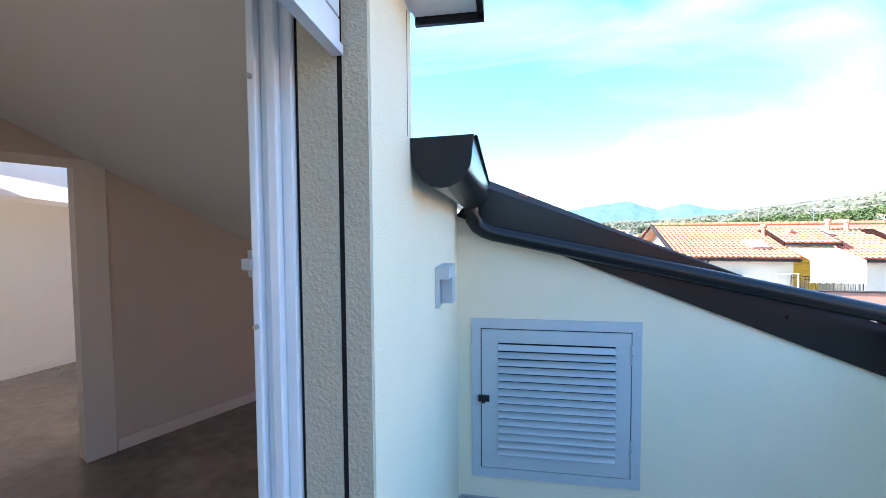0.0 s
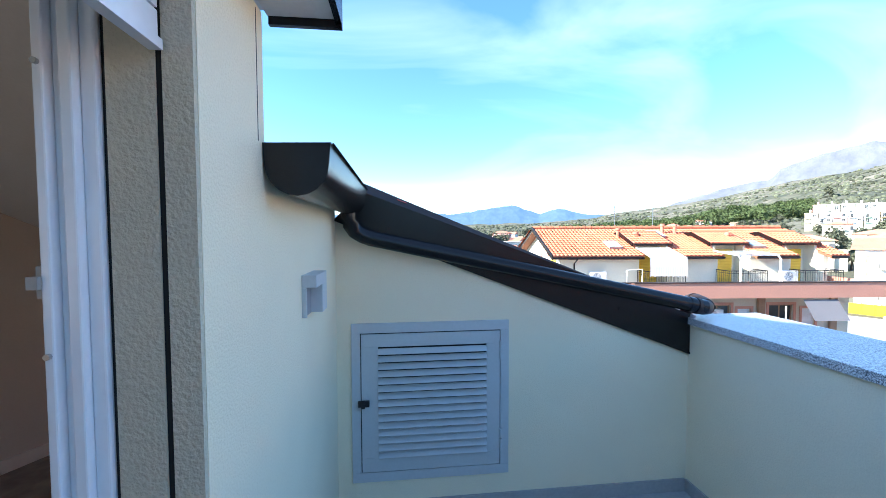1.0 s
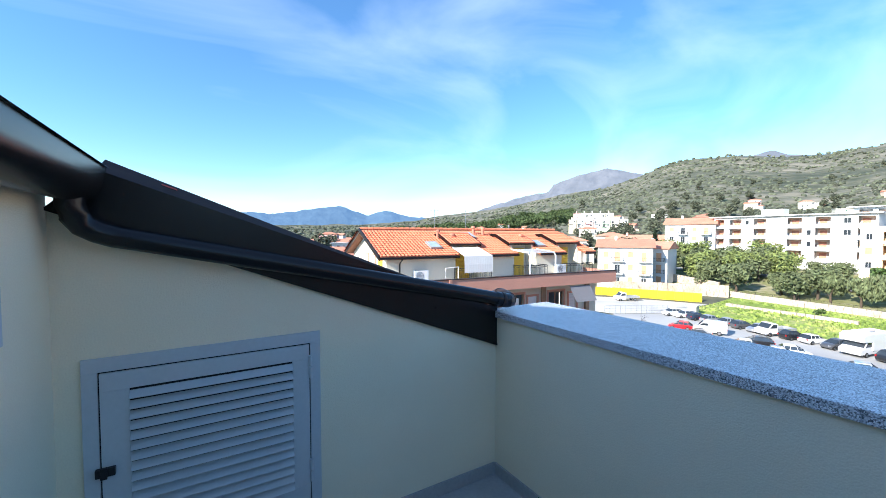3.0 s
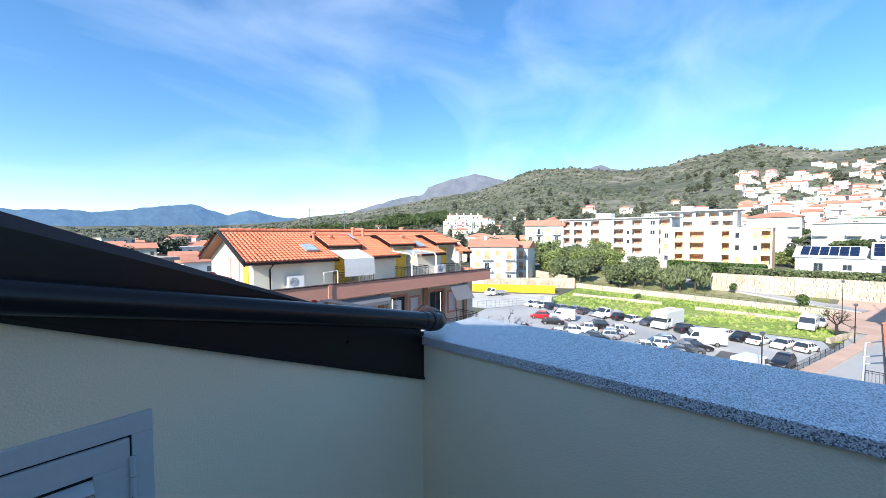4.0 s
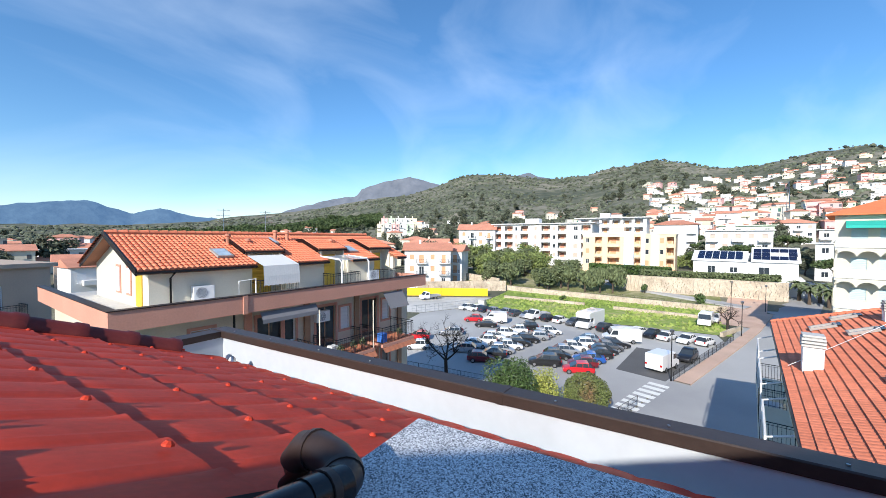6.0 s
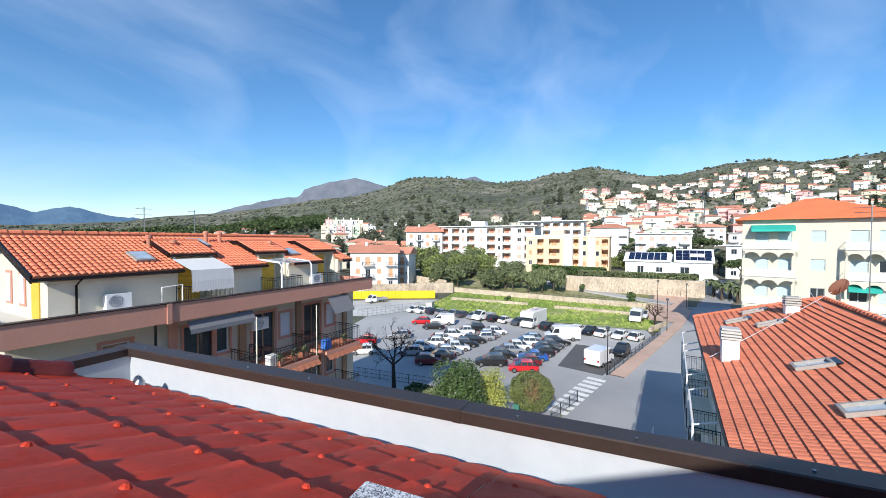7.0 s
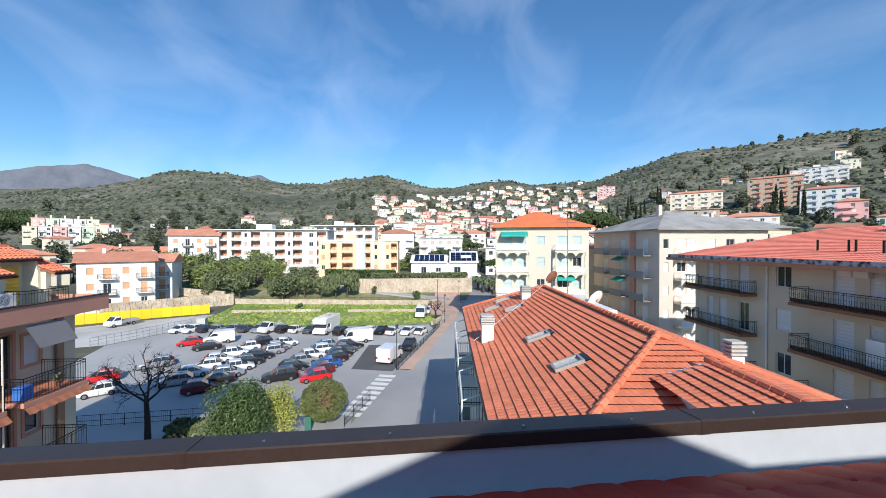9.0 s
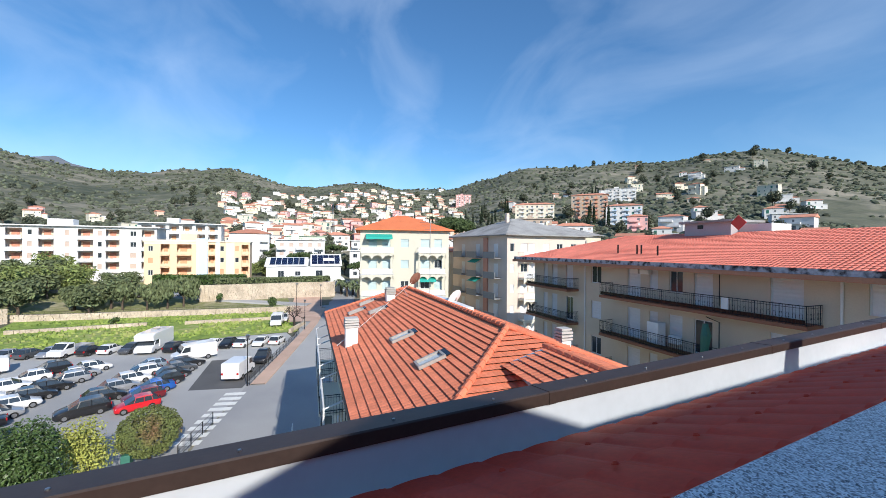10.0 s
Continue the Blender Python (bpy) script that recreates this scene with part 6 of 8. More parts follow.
def red_roof_building():
    t = thing("tiled_roof_building", "low building with a large terracotta hip roof", "building", RB)
    L, hw, ze, zr, fr = 25.4, 6.15, -3.90, -1.70, 2.8
    s = (zr - ze) / hw
    # slopes: local y runs to -y from the street eave
    put("wall", Geo().box(0.5, L - 0.5, -2 * hw + 0.5, -0.55, ZG, ze + 0.1), cream, t)
    e = [(0, 0), (L, 0), (L, -2 * hw), (0, -2 * hw)]
    g = Geo()
    v = [(*p, ze - 0.12) for p in e] + [(*p, ze) for p in e] + [(hw, -hw, zr), (L - fr, -hw, zr)]
    g.add(v, [(0, 1, 2, 3), (0, 4, 5, 1), (1, 5, 6, 2), (2, 6, 7, 3), (3, 7, 4, 0), (4, 8, 9, 5), (6, 9, 8, 7), (5, 9, 6), (7, 8, 4)])
    put("roof_deck", g, brown_soffit, t)
    sl = math.sqrt(1 + s * s)
    front = (Vector((0, 0, ze + 0.01)), Vector((1, 0, 0)), Vector((0, -1, s)).normalized(), Vector((0, s, 1)).normalized(), L)
    near = (Vector((0, -2 * hw, ze + 0.01)), Vector((0, 1, 0)), Vector((1, 0, s)).normalized(), Vector((-s, 0, 1)).normalized(), 2 * hw)
    back = (Vector((L, -2 * hw, ze + 0.01)), Vector((-1, 0, 0)), Vector((0, 1, s)).normalized(), Vector((0, -s, 1)).normalized(), L)
    farf = (Vector((L, 0, ze + 0.01)), Vector((0, -1, 0)), Vector((-1, 0, s)).normalized(), Vector((s, 0, 1)).normalized(), 2 * hw)
    rest = Geo()
    single = 0
    tg = Geo()
    tw, th = 0.205, 0.312
    one_tile(tg, Vector((0, 0, 0)), Vector((1, 0, 0)), Vector((0, 1, 0)), Vector((0, 0, 1)), tw, th, 0.016, 0.075)
    tile_me = tg.mesh("roof_tile", terracotta_p)
    for o, U, V, N, span in (front, near, back):
        for j in range(int(hw * sl / th)):
            for i in range(int(span / tw) + 1):
                u, w = i * tw, j * th
                c = (w + th * 0.5) / sl
                lo, hi = {0: (c, c * fr / hw), 1: (c, c), 2: (c * fr / hw, c)}[(o is near[0]) + 2 * (o is back[0])]
                if not (lo - 0.1 < u + tw / 2 < span - hi + 0.1):
                    continue
                p = o + U * u + V * w
                if o is front[0] and single < 290 and 5.4 < u < 9.0 and 3 < j:
                    mm = Matrix((U, V, N)).transposed().to_4x4()
                    mm.translation = p
                    put("roof_tile", tile_me, None, t, m=mm)
                    single += 1
                else:
                    one_tile(rest, p, U, V, N, tw, th, 0.016, 0.075)
    tagged(put("roof_tiles", rest, terracotta, t), kind="stuff")
    g = Geo()
    for a, b in (((0, 0, ze), (hw, -hw, zr)), ((hw, -hw, zr), (L - fr, -hw, zr)), ((L - fr, -hw, zr), (L, 0, ze)), ((0, -2 * hw, ze), (hw, -hw, zr))):
        a, b = Vector(a), Vector(b)
        n = int((b - a).length / 0.4)
        for i in range(n):
            p, q = a.lerp(b, i / n), a.lerp(b, (i + 1.08) / n)
            g.tube([p + Vector((0, 0, 0.07)), q + Vector((0, 0, 0.055))], [0.13, 0.105], 8)
    put("ridge_tiles", g, terracotta, t)
    put("gutter", Geo().tube([(-0.05, 0.06, ze - 0.03), (L, 0.06, ze - 0.03)], 0.06, 8), brown_cap, t)

    def zat(x, y):
        return ze + s * min(-y, x, 2 * hw + y, (L - x) * hw / fr)

    put("flat_top", Geo().box(12.5, 18.4, -hw - 1.35, -hw - 0.45, zr - 0.8, zr - 0.16), white_paint, t, "white painted flat strip behind the ridge", bevel=0.03)
    # chimneys with slatted concrete heads
    for k, (x, y, w, h) in enumerate(((12.7, -0.5, 0.62, 1.25), (20.0, -4.0, 0.6, 0.75), (5.4, -8.2, 0.42, 0.42))):
        z = zat(x, y) - 0.2
        ch = put("chimney", Geo().box(x, x + w, y - w, y, z, z + h), white_paint, t, "white rendered chimney")
        g = Geo()
        for q in range(3):
            g.box(x - 0.05, x + w + 0.05, y - w - 0.05, y + 0.05, z + h + 0.04 + q * 0.13, z + h + 0.12 + q * 0.13)
        g.box(x + 0.05, x + w - 0.05, y - w + 0.05, y - 0.05, z + h + 0.001, z + h + 0.42)
        g.box(x - 0.02, x + w + 0.02, y - w - 0.02, y + 0.02, z + h + 0.43, z + h + 0.5)
        put("chimney_head", g, concrete, ch)
    # skylights
    for x, y in ((6.2, -2.98), (10.4, -2.88), (18.2, -3.0), (22.4, -2.9), (20.6, -1.9)):
        m_ = Matrix.Translation((x, y, zat(x, y) + 0.13)) @ pose(0, 0, 0, -math.degrees(math.atan(s)), 0, 0)
        sk = put("skylight", Geo().ring(-0.36, 0.36, -0.55, 0.55, 0.09, -0.1, 0.03), alu, t, m=m_ @ pose(0, 0, 0, -90, 0, 0))
        put("pane", Geo().box(-0.27, 0.27, 0.0, 0.01, -0.46, 0.46), skyglass, sk)
        put("flashing", Geo().box(-0.38, 0.38, -0.06, -0.02, -0.75, -0.551), dark_metal, sk)
    # dormer on the near hip
    x, y, z = 0.5, -6.35, -2.72
    d = put("dormer", Geo().prism([(y - 1.5, z - 1.2), (y + 1.2, z - 1.2), (y + 1.2, z + 0.35), (y - 0.15, z + 0.72), (y - 1.5, z + 0.35)], x - 0.2, x + 3.6, "x"), white_paint, t)
    g = Geo()
    for e in (-1, 1):
        V = Vector((0, -e, 0.27)).normalized()
        N = Vector((0, e * 0.27, 1)).normalized()
        U = Vector((-1, 0, 0)) if e > 0 else Vector((1, 0, 0))
        tile_rows(g, Vector((x + 3.4 if e > 0 else x - 0.45, y - 0.15 + e * 1.75, z + 0.27)), U, V, N, 3.9, 1.6, lambda u, v: True, 0.205, 0.312, 0.016, 0.075)
    put("dormer_tiles", g, terracotta, d)
    for i in range(10):
        put("ridge_tile", Geo().tube([(x - 0.4 + i * 0.4, y - 0.15, z + 0.80), (x + i * 0.4, y - 0.15, z + 0.815)], [0.12, 0.1], 8), terracotta_p, d)
    # windows and frames on the street side
    for k, x in enumerate((15.2, 17.5, 20.0, 22.6, 25.0)):
        for z in (-6.9, -10.0):
            g = Geo()
            g.box(x, x + 1.0, -0.549, -0.50, z, z + 1.5)
            put("window", g, shutter_w, t)
    for x0_, x1_, z in ((8.5, 12.5, -7.6), (14.5, 19.5, -7.6), (21.0, 25.0, -7.6)):
        b = put("balcony", Geo().box(x0_, x1_, -0.548, 0.75, z - 0.15, z), cream, t)
        put("railing", rail_geo(x1_ - x0_ - 0.1, 1.2, 0.95, 0.14), iron, b, m=pose(x0_ + 0.05, -0.5, z) @ pose(0, 0, 0, 0, 0, 0) @ Matrix.Diagonal((1, -1, 1, 1)))
        g = Geo()
        for x in (x0_ + 0.1, x1_ - 0.1):
            g.tube([(x, 0.7, z), (x, 0.7, z + 2.6), (x, -0.5, z + 3.0)], 0.045, 6)
        g.tube([(x0_ + 0.1, 0.7, z + 2.6), (x1_ - 0.1, 0.7, z + 2.6)], 0.045, 6)
        put("awning_frame", g, white_paint, b, "white tubular frame")


red_roof_building()


def dish(m, r, material, label):
    t = thing("satellite_dish", label, "dish", m)
    g = Geo()
    v = [(0, 0, 0)]
    for q, dz in ((0.4, 0.03), (0.75, 0.10), (1.0, 0.18)):
        v += [(q * r * math.cos(a * 0.393), q * r * math.sin(a * 0.393), dz * r) for a in range(16)]
    f = [(0, 1 + a, 1 + (a + 1) % 16) for a in range(16)] + [(1 + k * 16 + a, 17 + k * 16 + a, 17 + k * 16 + (a + 1) % 16, 1 + k * 16 + (a + 1) % 16) for k in (0, 1) for a in range(16)]
    g.add(v, f)
    g.add([(x, y, z - 0.02) for x, y, z in v], [tuple(reversed(q)) for q in f])
    put("reflector", g, material, t, m=pose(0, 0, 1.0, 62, 0, 115), smooth=True)
    put("mast", Geo().tube([(0, 0, -0.4), (0, 0, 1.0)], 0.03, 6), steel, t)
    put("feed_arm", Geo().tube([(0, 0, 0.75), (-0.5 * r, 0.2 * r, 0.9), (-0.75 * r, 0.3 * r, 1.1)], 0.02, 5), steel, t)


dish(pose(30.4, -10.6, -2.0, 0, 0, 0), 0.55, rust, "rusty brown satellite dish on the tiled roof")
dish(pose(23.6, -10.5, -2.75, 0, 0, 0), 0.58, white_paint, "white satellite dish beyond the ridge")
g = Geo()
g.tube([(28.6, -11.0, -2.0), (28.6, -11.0, 3.6)], 0.025, 6)
for k in range(4):
    g.tube([(28.3 + 0.1 * k, -11.7 + 0.1 * k, 3.4 - 0.25 * k), (28.9 - 0.1 * k, -10.3 - 0.1 * k, 3.4 - 0.25 * k)], 0.012, 4)
tagged(put("antenna", g, steel), "thin television aerial mast on the tiled roof", "antenna")
for x, y, z in ((13.5, 23.0, 1.7), (15.8, 22.6, 1.7)):
    g = Geo()
    g.tube([(x, y, z - 0.2), (x, y, z + 1.5)], 0.02, 6)
    for k in range(3):
        g.tube([(x - 0.35, y + 0.1 * k, z + 1.4 - 0.3 * k), (x + 0.35, y - 0.1 * k, z + 1.42 - 0.3 * k)], 0.008, 4)
        for q in range(5):
            xx = x - 0.3 + 0.15 * q
            g.tube([(xx, y - 0.15, z + 1.41 - 0.3 * k), (xx, y + 0.15, z + 1.41 - 0.3 * k)], 0.005, 3)
    tagged(put("antenna", g, steel), "television aerial on the neighbour's ridge", "antenna")


# ---- long beige block with dark balconies and red roof ----
GB = pose(34.8, -26.4, 0, 0, 0, 173.9)     # local x runs to -x of the world, the front looks to +y


def balcony_block():
    t = thing("balcony_block", "long beige block with iron balconies and a red tiled roof", "building", GB)
    L, D, ze = 40.0, 13.0, 0.25
    floors = [-2.2, -5.25, -8.3, -11.35]
    yw = 0.0
    cols = [(1.6, 2.3, "d"), (3.0, 3.9, "d"), (5.2, 6.2, "d"), (8.6, 9.8, "w"), (12.6, 13.8, "d"), (14.6, 15.3, "w"), (16.2, 17.2, "w"), (18.0, 19.2, "d"), (22.3, 23.8, "d"), (26.2, 28.0, "w"), (31, 32.2, "w"), (35, 36.2, "w")]
    holes = []
    for z in floors:
        for a, b, k in cols:
            holes.append((a, b, z + (0.05 if k == "d" else 0.75), z + 2.25))
    wall_part(t, "wall", 0, L, ZG, ze - 0.171, holes, yw, 0.3, beige)
    wall_part(t, "wall", 0.3, D, ZG, ze, [], 0, 0.3, beige, "y")
    wall_part(t, "wall", 0.3, D, ZG, ze, [], L - 0.3, 0.3, beige, "y")
    put("floor_slabs", Geo().box(0.3, L - 0.3, 1.5, 1.6, ZG, ze), tan, t)
    rnd = random.Random(9)
    for h in holes:
        st = "roller" if rnd.random() < 0.72 else "glass"
        window(t, h[0], h[2], h[1] - h[0], h[3] - h[2], st)
    for z in floors[:3]:
        for a, b in ((0.4, 7.0), (11.0, 24.6)):
            bl = put("balcony", Geo().box(a, b, -1.35, -0.002, z - 0.2, z), brown_soffit, t)
            put("railing", rail_geo(b - a - 0.1, 1.28, 0.98, 0.14, "scroll"), iron, bl, m=pose(a + 0.05, -0.02, z))
            put("parapet_sheet", Geo().box(a + 0.1, b - 0.1, -1.29, -1.28, z + 0.08, z + 0.3), dark_metal, bl)
    put("downpipe", Geo().tube([(25.3, -0.07, ze), (25.3, -0.07, ZG)], 0.06, 8), white_paint, t)
    put("downpipe", Geo().tube([(7.9, -0.07, ze), (7.9, -0.07, ZG)], 0.06, 8), white_paint, t)
    # eaves and roof
    ov = 1.5
    # Fascia is brown_soffit brightened, with sunlight put into its colour.
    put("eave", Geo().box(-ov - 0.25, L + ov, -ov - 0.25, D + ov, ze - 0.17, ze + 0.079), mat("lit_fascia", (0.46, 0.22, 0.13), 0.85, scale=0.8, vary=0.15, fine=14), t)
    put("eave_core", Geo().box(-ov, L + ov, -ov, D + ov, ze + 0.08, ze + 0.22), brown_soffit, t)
    g = Geo()
    g.box(-ov - 0.05, L + ov, -ov - 0.12, -ov - 0.001, ze + 0.08, ze + 0.36)
    g.box(-ov - 0.15, -ov - 0.001, -ov - 0.12, D + ov, ze + 0.02, ze + 0.36)
    put("gutter", g, mat("weathered_gutter", (0.42, 0.46, 0.50), 0.6, scale=6.5, vary=0.2, fine=9, stain=(0.02, 0.02, 0.022)), t, "weathered grey gutter with peeling paint")
    h = (D + 2 * ov) / 2
    rise = 2.35
    g = Geo()
    e = [(-ov, -ov), (L + ov, -ov), (L + ov, D + ov), (-ov, D + ov)]
    z0 = ze + 0.222
    v = [(*p, z0) for p in e] + [(-ov + h, D / 2, z0 + rise), (L + ov - h, D / 2, z0 + rise)]
    g.add(v, [(3, 2, 1, 0), (0, 1, 5, 4), (1, 2, 5), (2, 3, 4, 5), (3, 0, 4)])
    put("roof_deck", g, brown_soffit, t)
    s = rise / h
    sl = math.sqrt(1 + s * s)
    g = Geo()
    tile_rows(g, Vector((-ov, -ov, z0 + 0.01)), Vector((1, 0, 0)), Vector((0, 1, s)).normalized(), Vector((0, -s, 1)).normalized(), L + 2 * ov, h * sl, lambda u, v_: v_ / sl - 0.1 < u < L + 2 * ov - v_ / sl and v_ < h * sl - 0.1, 0.24, 0.34, 0.022, 0.045)
    tile_rows(g, Vector((-ov, D + ov, z0 + 0.01)), Vector((0, -1, 0)), Vector((1, 0, s)).normalized(), Vector((-s, 0, 1)).normalized(), 2 * h, h * sl, lambda u, v_: v_ / sl - 0.1 < u < 2 * h - v_ / sl, 0.24, 0.34, 0.022, 0.045)
    tagged(put("roof_tiles", g, roof_red, t), kind="stuff")
    sh = put("stair_head", Geo().box(13.1, 16.7, 5.5, 8.6, z0 + 1.5, 3.55), mat("grey_lilac_render", (0.42, 0.40, 0.42), 0.9, scale=0.5, vary=0.1, fine=14), t, "grey rendered stair head")
    put("stair_roof", Geo().box(12.8, 17.0, 5.2, 8.9, 3.551, 3.72), slate, sh)
    put("stair_window", Geo().box(14.2, 14.65, 5.47, 5.499, 3.1, 3.4), glass_dark, sh)
    put("stair_annex", Geo().box(16.702, 18.8, 6.4, 8.6, z0 + 1.5, 3.35), white_render, sh)
    put("red_panel", Geo().box(-0.38, 0.38, -0.02, 0.02, -0.38, 0.38), shutter_r, sh, "square red panel", m=pose(17.35, 5.3, 3.42, 0, 45, 0))
    for x, y in ((11.0, 0.6), (13.0, 0.5), (13.4, 0.5), (15.0, 0.3)):
        put("flue", Geo().tube([(x, y, z0 + s * (y + ov)), (x, y, z0 + s * (y + ov) + 0.75)], 0.06, 8), dark_metal, t)
    # things fixed to the front
    g = Geo()
    for z in (-1.0, -4.0):
        g.tube([(19.8, -0.3, z - 0.9), (19.8, -0.3, z + 1.1), (19.0, -0.3, z + 1.3)], 0.03, 6)
    put("pole", g, iron, t)
    g = Geo()
    g.tube([(19.8, -1.5, -2.9), (19.85, -1.5, -3.6), (19.75, -1.5, -4.6), (19.8, -1.5, -6.2)], [0.14, 0.28, 0.2, 0.1], 8)
    put("furled_parasol", g, shutter_g, t, "dark green furled parasol cover")
    for x, z in ((13.1, -0.35), (14.0, -0.35), (16.4, -4.9)):
        put("air_conditioner", Geo().box(x, x + 0.8, -0.34, -0.03, z, z + 0.5), white_paint, t, bevel=0.02)
    put("cabinet", Geo().box(15.2, 16.1, -0.9, -0.2, -5.249, -3.6), white_paint, t)
    put("towel", Geo().box(20.6, 21.0, -1.36, -1.352, -1.9, -1.25), awning_w, t)


balcony_block()


def arch_beam(L, n, drop, thick):
    """A beam with n arches below it."""
    top = [(L, 0.0), (0.0, 0.0)]
    bottom = [(0.0, -drop)]
    w = L / n
    for k in range(n):
        for q in range(1, 8):
            a = math.pi * q / 8
            bottom.append((k * w + w / 2 - (w / 2 - 0.08) * math.cos(a), -drop + (drop - 0.12) * math.sin(a)))
        bottom.append(((k + 1) * w, -drop))
    return Geo().prism(top + bottom, 0, thick, "y")


# ---- pale yellow block with arched balconies ----
EB = pose(63.5, -14.7, ZG, 0, 0, -105.5)
eb = flats("arched_block", "pale yellow block with arched balconies and an orange hip roof", "building", EB, 14.6, 14, 5, 3.45,
           [(2.0, 1.3, "w"), (4.2, 1.3, "w"), (7.2, 1.3, "w"), (10.6, 1.5, "w"), (12.8, 1.3, "w")], pale_yellow, "hip", mat("orange_tile", (0.72, 0.20, 0.08), 0.8, scale=0.5, vary=0.15, fine=5, bump=0.3), 2.9, 0.8, shut=shutter_a, glass_share=0.2, seed=4)
for k in range(1, 5):
    for u, w in ((0.1, 5.2), (9.3, 4.6)):
        b = balcony(eb, u, k * 3.45, w, 1.4, pale_yellow, shutter_w, "panel", 0.2)
        put("arch_beam", arch_beam(w, 3, 0.75, 0.14), pale_yellow, b, m=pose(0, -1.39, -0.201))
        for q in (0.0, w - 0.2):
            put("pier", Geo().box(q, q + 0.2, -1.39, -1.2, -3.25, -0.2), pale_yellow, b)
for k, u, w in ((4, 0.9, 4.2), (1, 9.6, 3.6), (2, 9.6, 2.6)):
    z = k * 3.45 + 3.1
    g = Geo()
    g.add([(u, -0.1, z), (u + w, -0.1, z), (u + w, -1.6, z - 0.55), (u, -1.6, z - 0.55), (u + w, -1.62, z - 0.85), (u, -1.62, z - 0.85)], [(0, 1, 2, 3), (3, 2, 4, 5)])
    put("awning", g, awning_g, eb, "green awning")

# ---- beige block with grey roof ----
FB = pose(51.9, -35.2, ZG, 0, 0, -90)
fb = flats("grey_roof_block", "beige block of flats with a grey sheet roof", "building", FB, 17, 18, 5, 3.3,
           [(1.0, 0.8, "w"), (3.4, 1.4, "w"), (5.0, 1.2, "w"), (8.0, 1.3, "w"), (11.0, 1.3, "w"), (14.2, 1.3, "w")], mat("pinkish_render", (0.68, 0.57, 0.49), 0.9, scale=0.5, vary=0.08, fine=14, bump=0.15), "hip", slate, 3.4, 0.9, glass_share=0.4, seed=6)
for k in range(1, 5):
    b = balcony(fb, 2.2, k * 3.3, 4.6, 1.5, cream, shutter_w, "panel", 0.2)
    put("arch_beam", arch_beam(4.6, 3, 0.7, 0.14), cream, b, m=pose(0, -1.49, -0.201))
# its side towards the street carries grey balconies
for k in range(0, 5):
    for u in (1.6, 7.2, 12.4):
        s_ = put("side_window", Geo().box(-0.03, -0.002, u + 0.9, u + 2.1, k * 3.3 + 0.1, k * 3.3 + 2.3), shutter_w, fb)
        if k:
            g = Geo()
            g.box(-1.3, -0.002, u, u + 3.4, k * 3.3 - 0.15, k * 3.3)
            g.box(-1.3, -1.25, u, u + 3.4, k * 3.3 + 0.001, k * 3.3 + 0.95)
            put("side_balcony", g, mat("grey_panel", (0.24, 0.25, 0.26), 0.6, vary=0.1), fb)
    if k in (1, 3, 4):
        g = Geo()
        g.add([(-0.1, 7.4, k * 3.3 - 0.4), (-0.1, 10.4, k * 3.3 - 0.4), (-1.4, 10.4, k * 3.3 - 1.0), (-1.4, 7.4, k * 3.3 - 1.0)], [(0, 1, 2, 3)])
        put("awning", g, awning_g, fb)
put("side_pier", Geo().box(-0.25, -0.002, 5.4, 6.6, 0, 16.5), salmon, fb)
flats("grey_roof_block", "further beige block with a grey sheet roof", "building", pose(78, -66, ground_z(90, -70), 0, 0, -90), 20, 16, 5, 3.3, [(2 + 3 * i, 1.3, "w") for i in range(6)], beige, "hip", slate, 3.0, 0.9, seed=7)
flats("cream_annex", "narrow cream house beside the arched block", "building", pose(72, -33.0, ZG, 0, 0, -90), 6, 10, 4, 3.4, [(1.5, 0.9, "w"), (4.2, 0.9, "w")], cream, "gable", terracotta_far, 1.0, 0.3, seed=8)

# ---- mid-distance blocks ----
def facing(x, y, turn=-90, dz=0.0):
    return pose(x, y, ground_z(x, y) + dz, 0, 0, turn)


flats("white_flats", "long white block of flats with balconies", "building", pose(139.5, 61, -5.8, 0, 0, -92), 36, 12, 4, 3.05,
      [(1.6, 2.6, "r"), (6.0, 3.2, "r"), (9.0, 0.9, "w"), (12.2, 3.0, "r"), (16.4, 0.9, "w"), (20.2, 3.2, "r"), (23.2, 0.9, "w"), (26.0, 3.0, "r"), (30.6, 1.4, "w"), (34.0, 3.0, "r")], white_render, "flat", white_paint, over=0.9, rail="panel", rail_m=shutter_w, shut=shutter_t, base=6, glass_share=0.35, seed=11, loggia_m=mat("faded_red_door", (0.62, 0.27, 0.18), 0.7, vary=0.1), loggia_wall=peach_render)
flats("white_flats_upper", "white flats with wide roof terraces", "building", pose(160, 34, ground_z(165, 30), 0, 0, -92), 24, 12, 5, 3.0, [(2.5 + 3.8 * i, 2.8, "r") for i in range(6)], white_render, "flat", white_paint, over=1.2, base=3, seed=12)
yb = flats("coloured_flats", "orange, yellow and light blue block of flats", "building", pose(124, 25.2, -6.9, 0, 0, -93), 24.2, 11, 3, 3.1,
           [(1.4, 1.0, "w"), (4.5, 1.9, "r"), (8.7, 3.2, "r"), (15.0, 1.5, "r"), (17.4, 0.9, "w"), (21.0, 0.9, "w"), (23.0, 1.7, "r")], orange_render, "flat", yellow_render, over=0.2, rail="solid", slab_m=orange_render, rail_m=orange_render, shut=shutter_o, base=5, seed=13)
g = Geo()
g.box(11.6, 14.1, -0.75, -0.002, -0.5, 10.6)
g.box(15.9, 16.9, -0.1, -0.002, 0.0, 10.2)
put("blue_tower", g, blue_render, yb, "light blue rendered bay")
g = Geo()
g.box(18.3, 20.4, -0.06, -0.002, 0.0, 10.2)
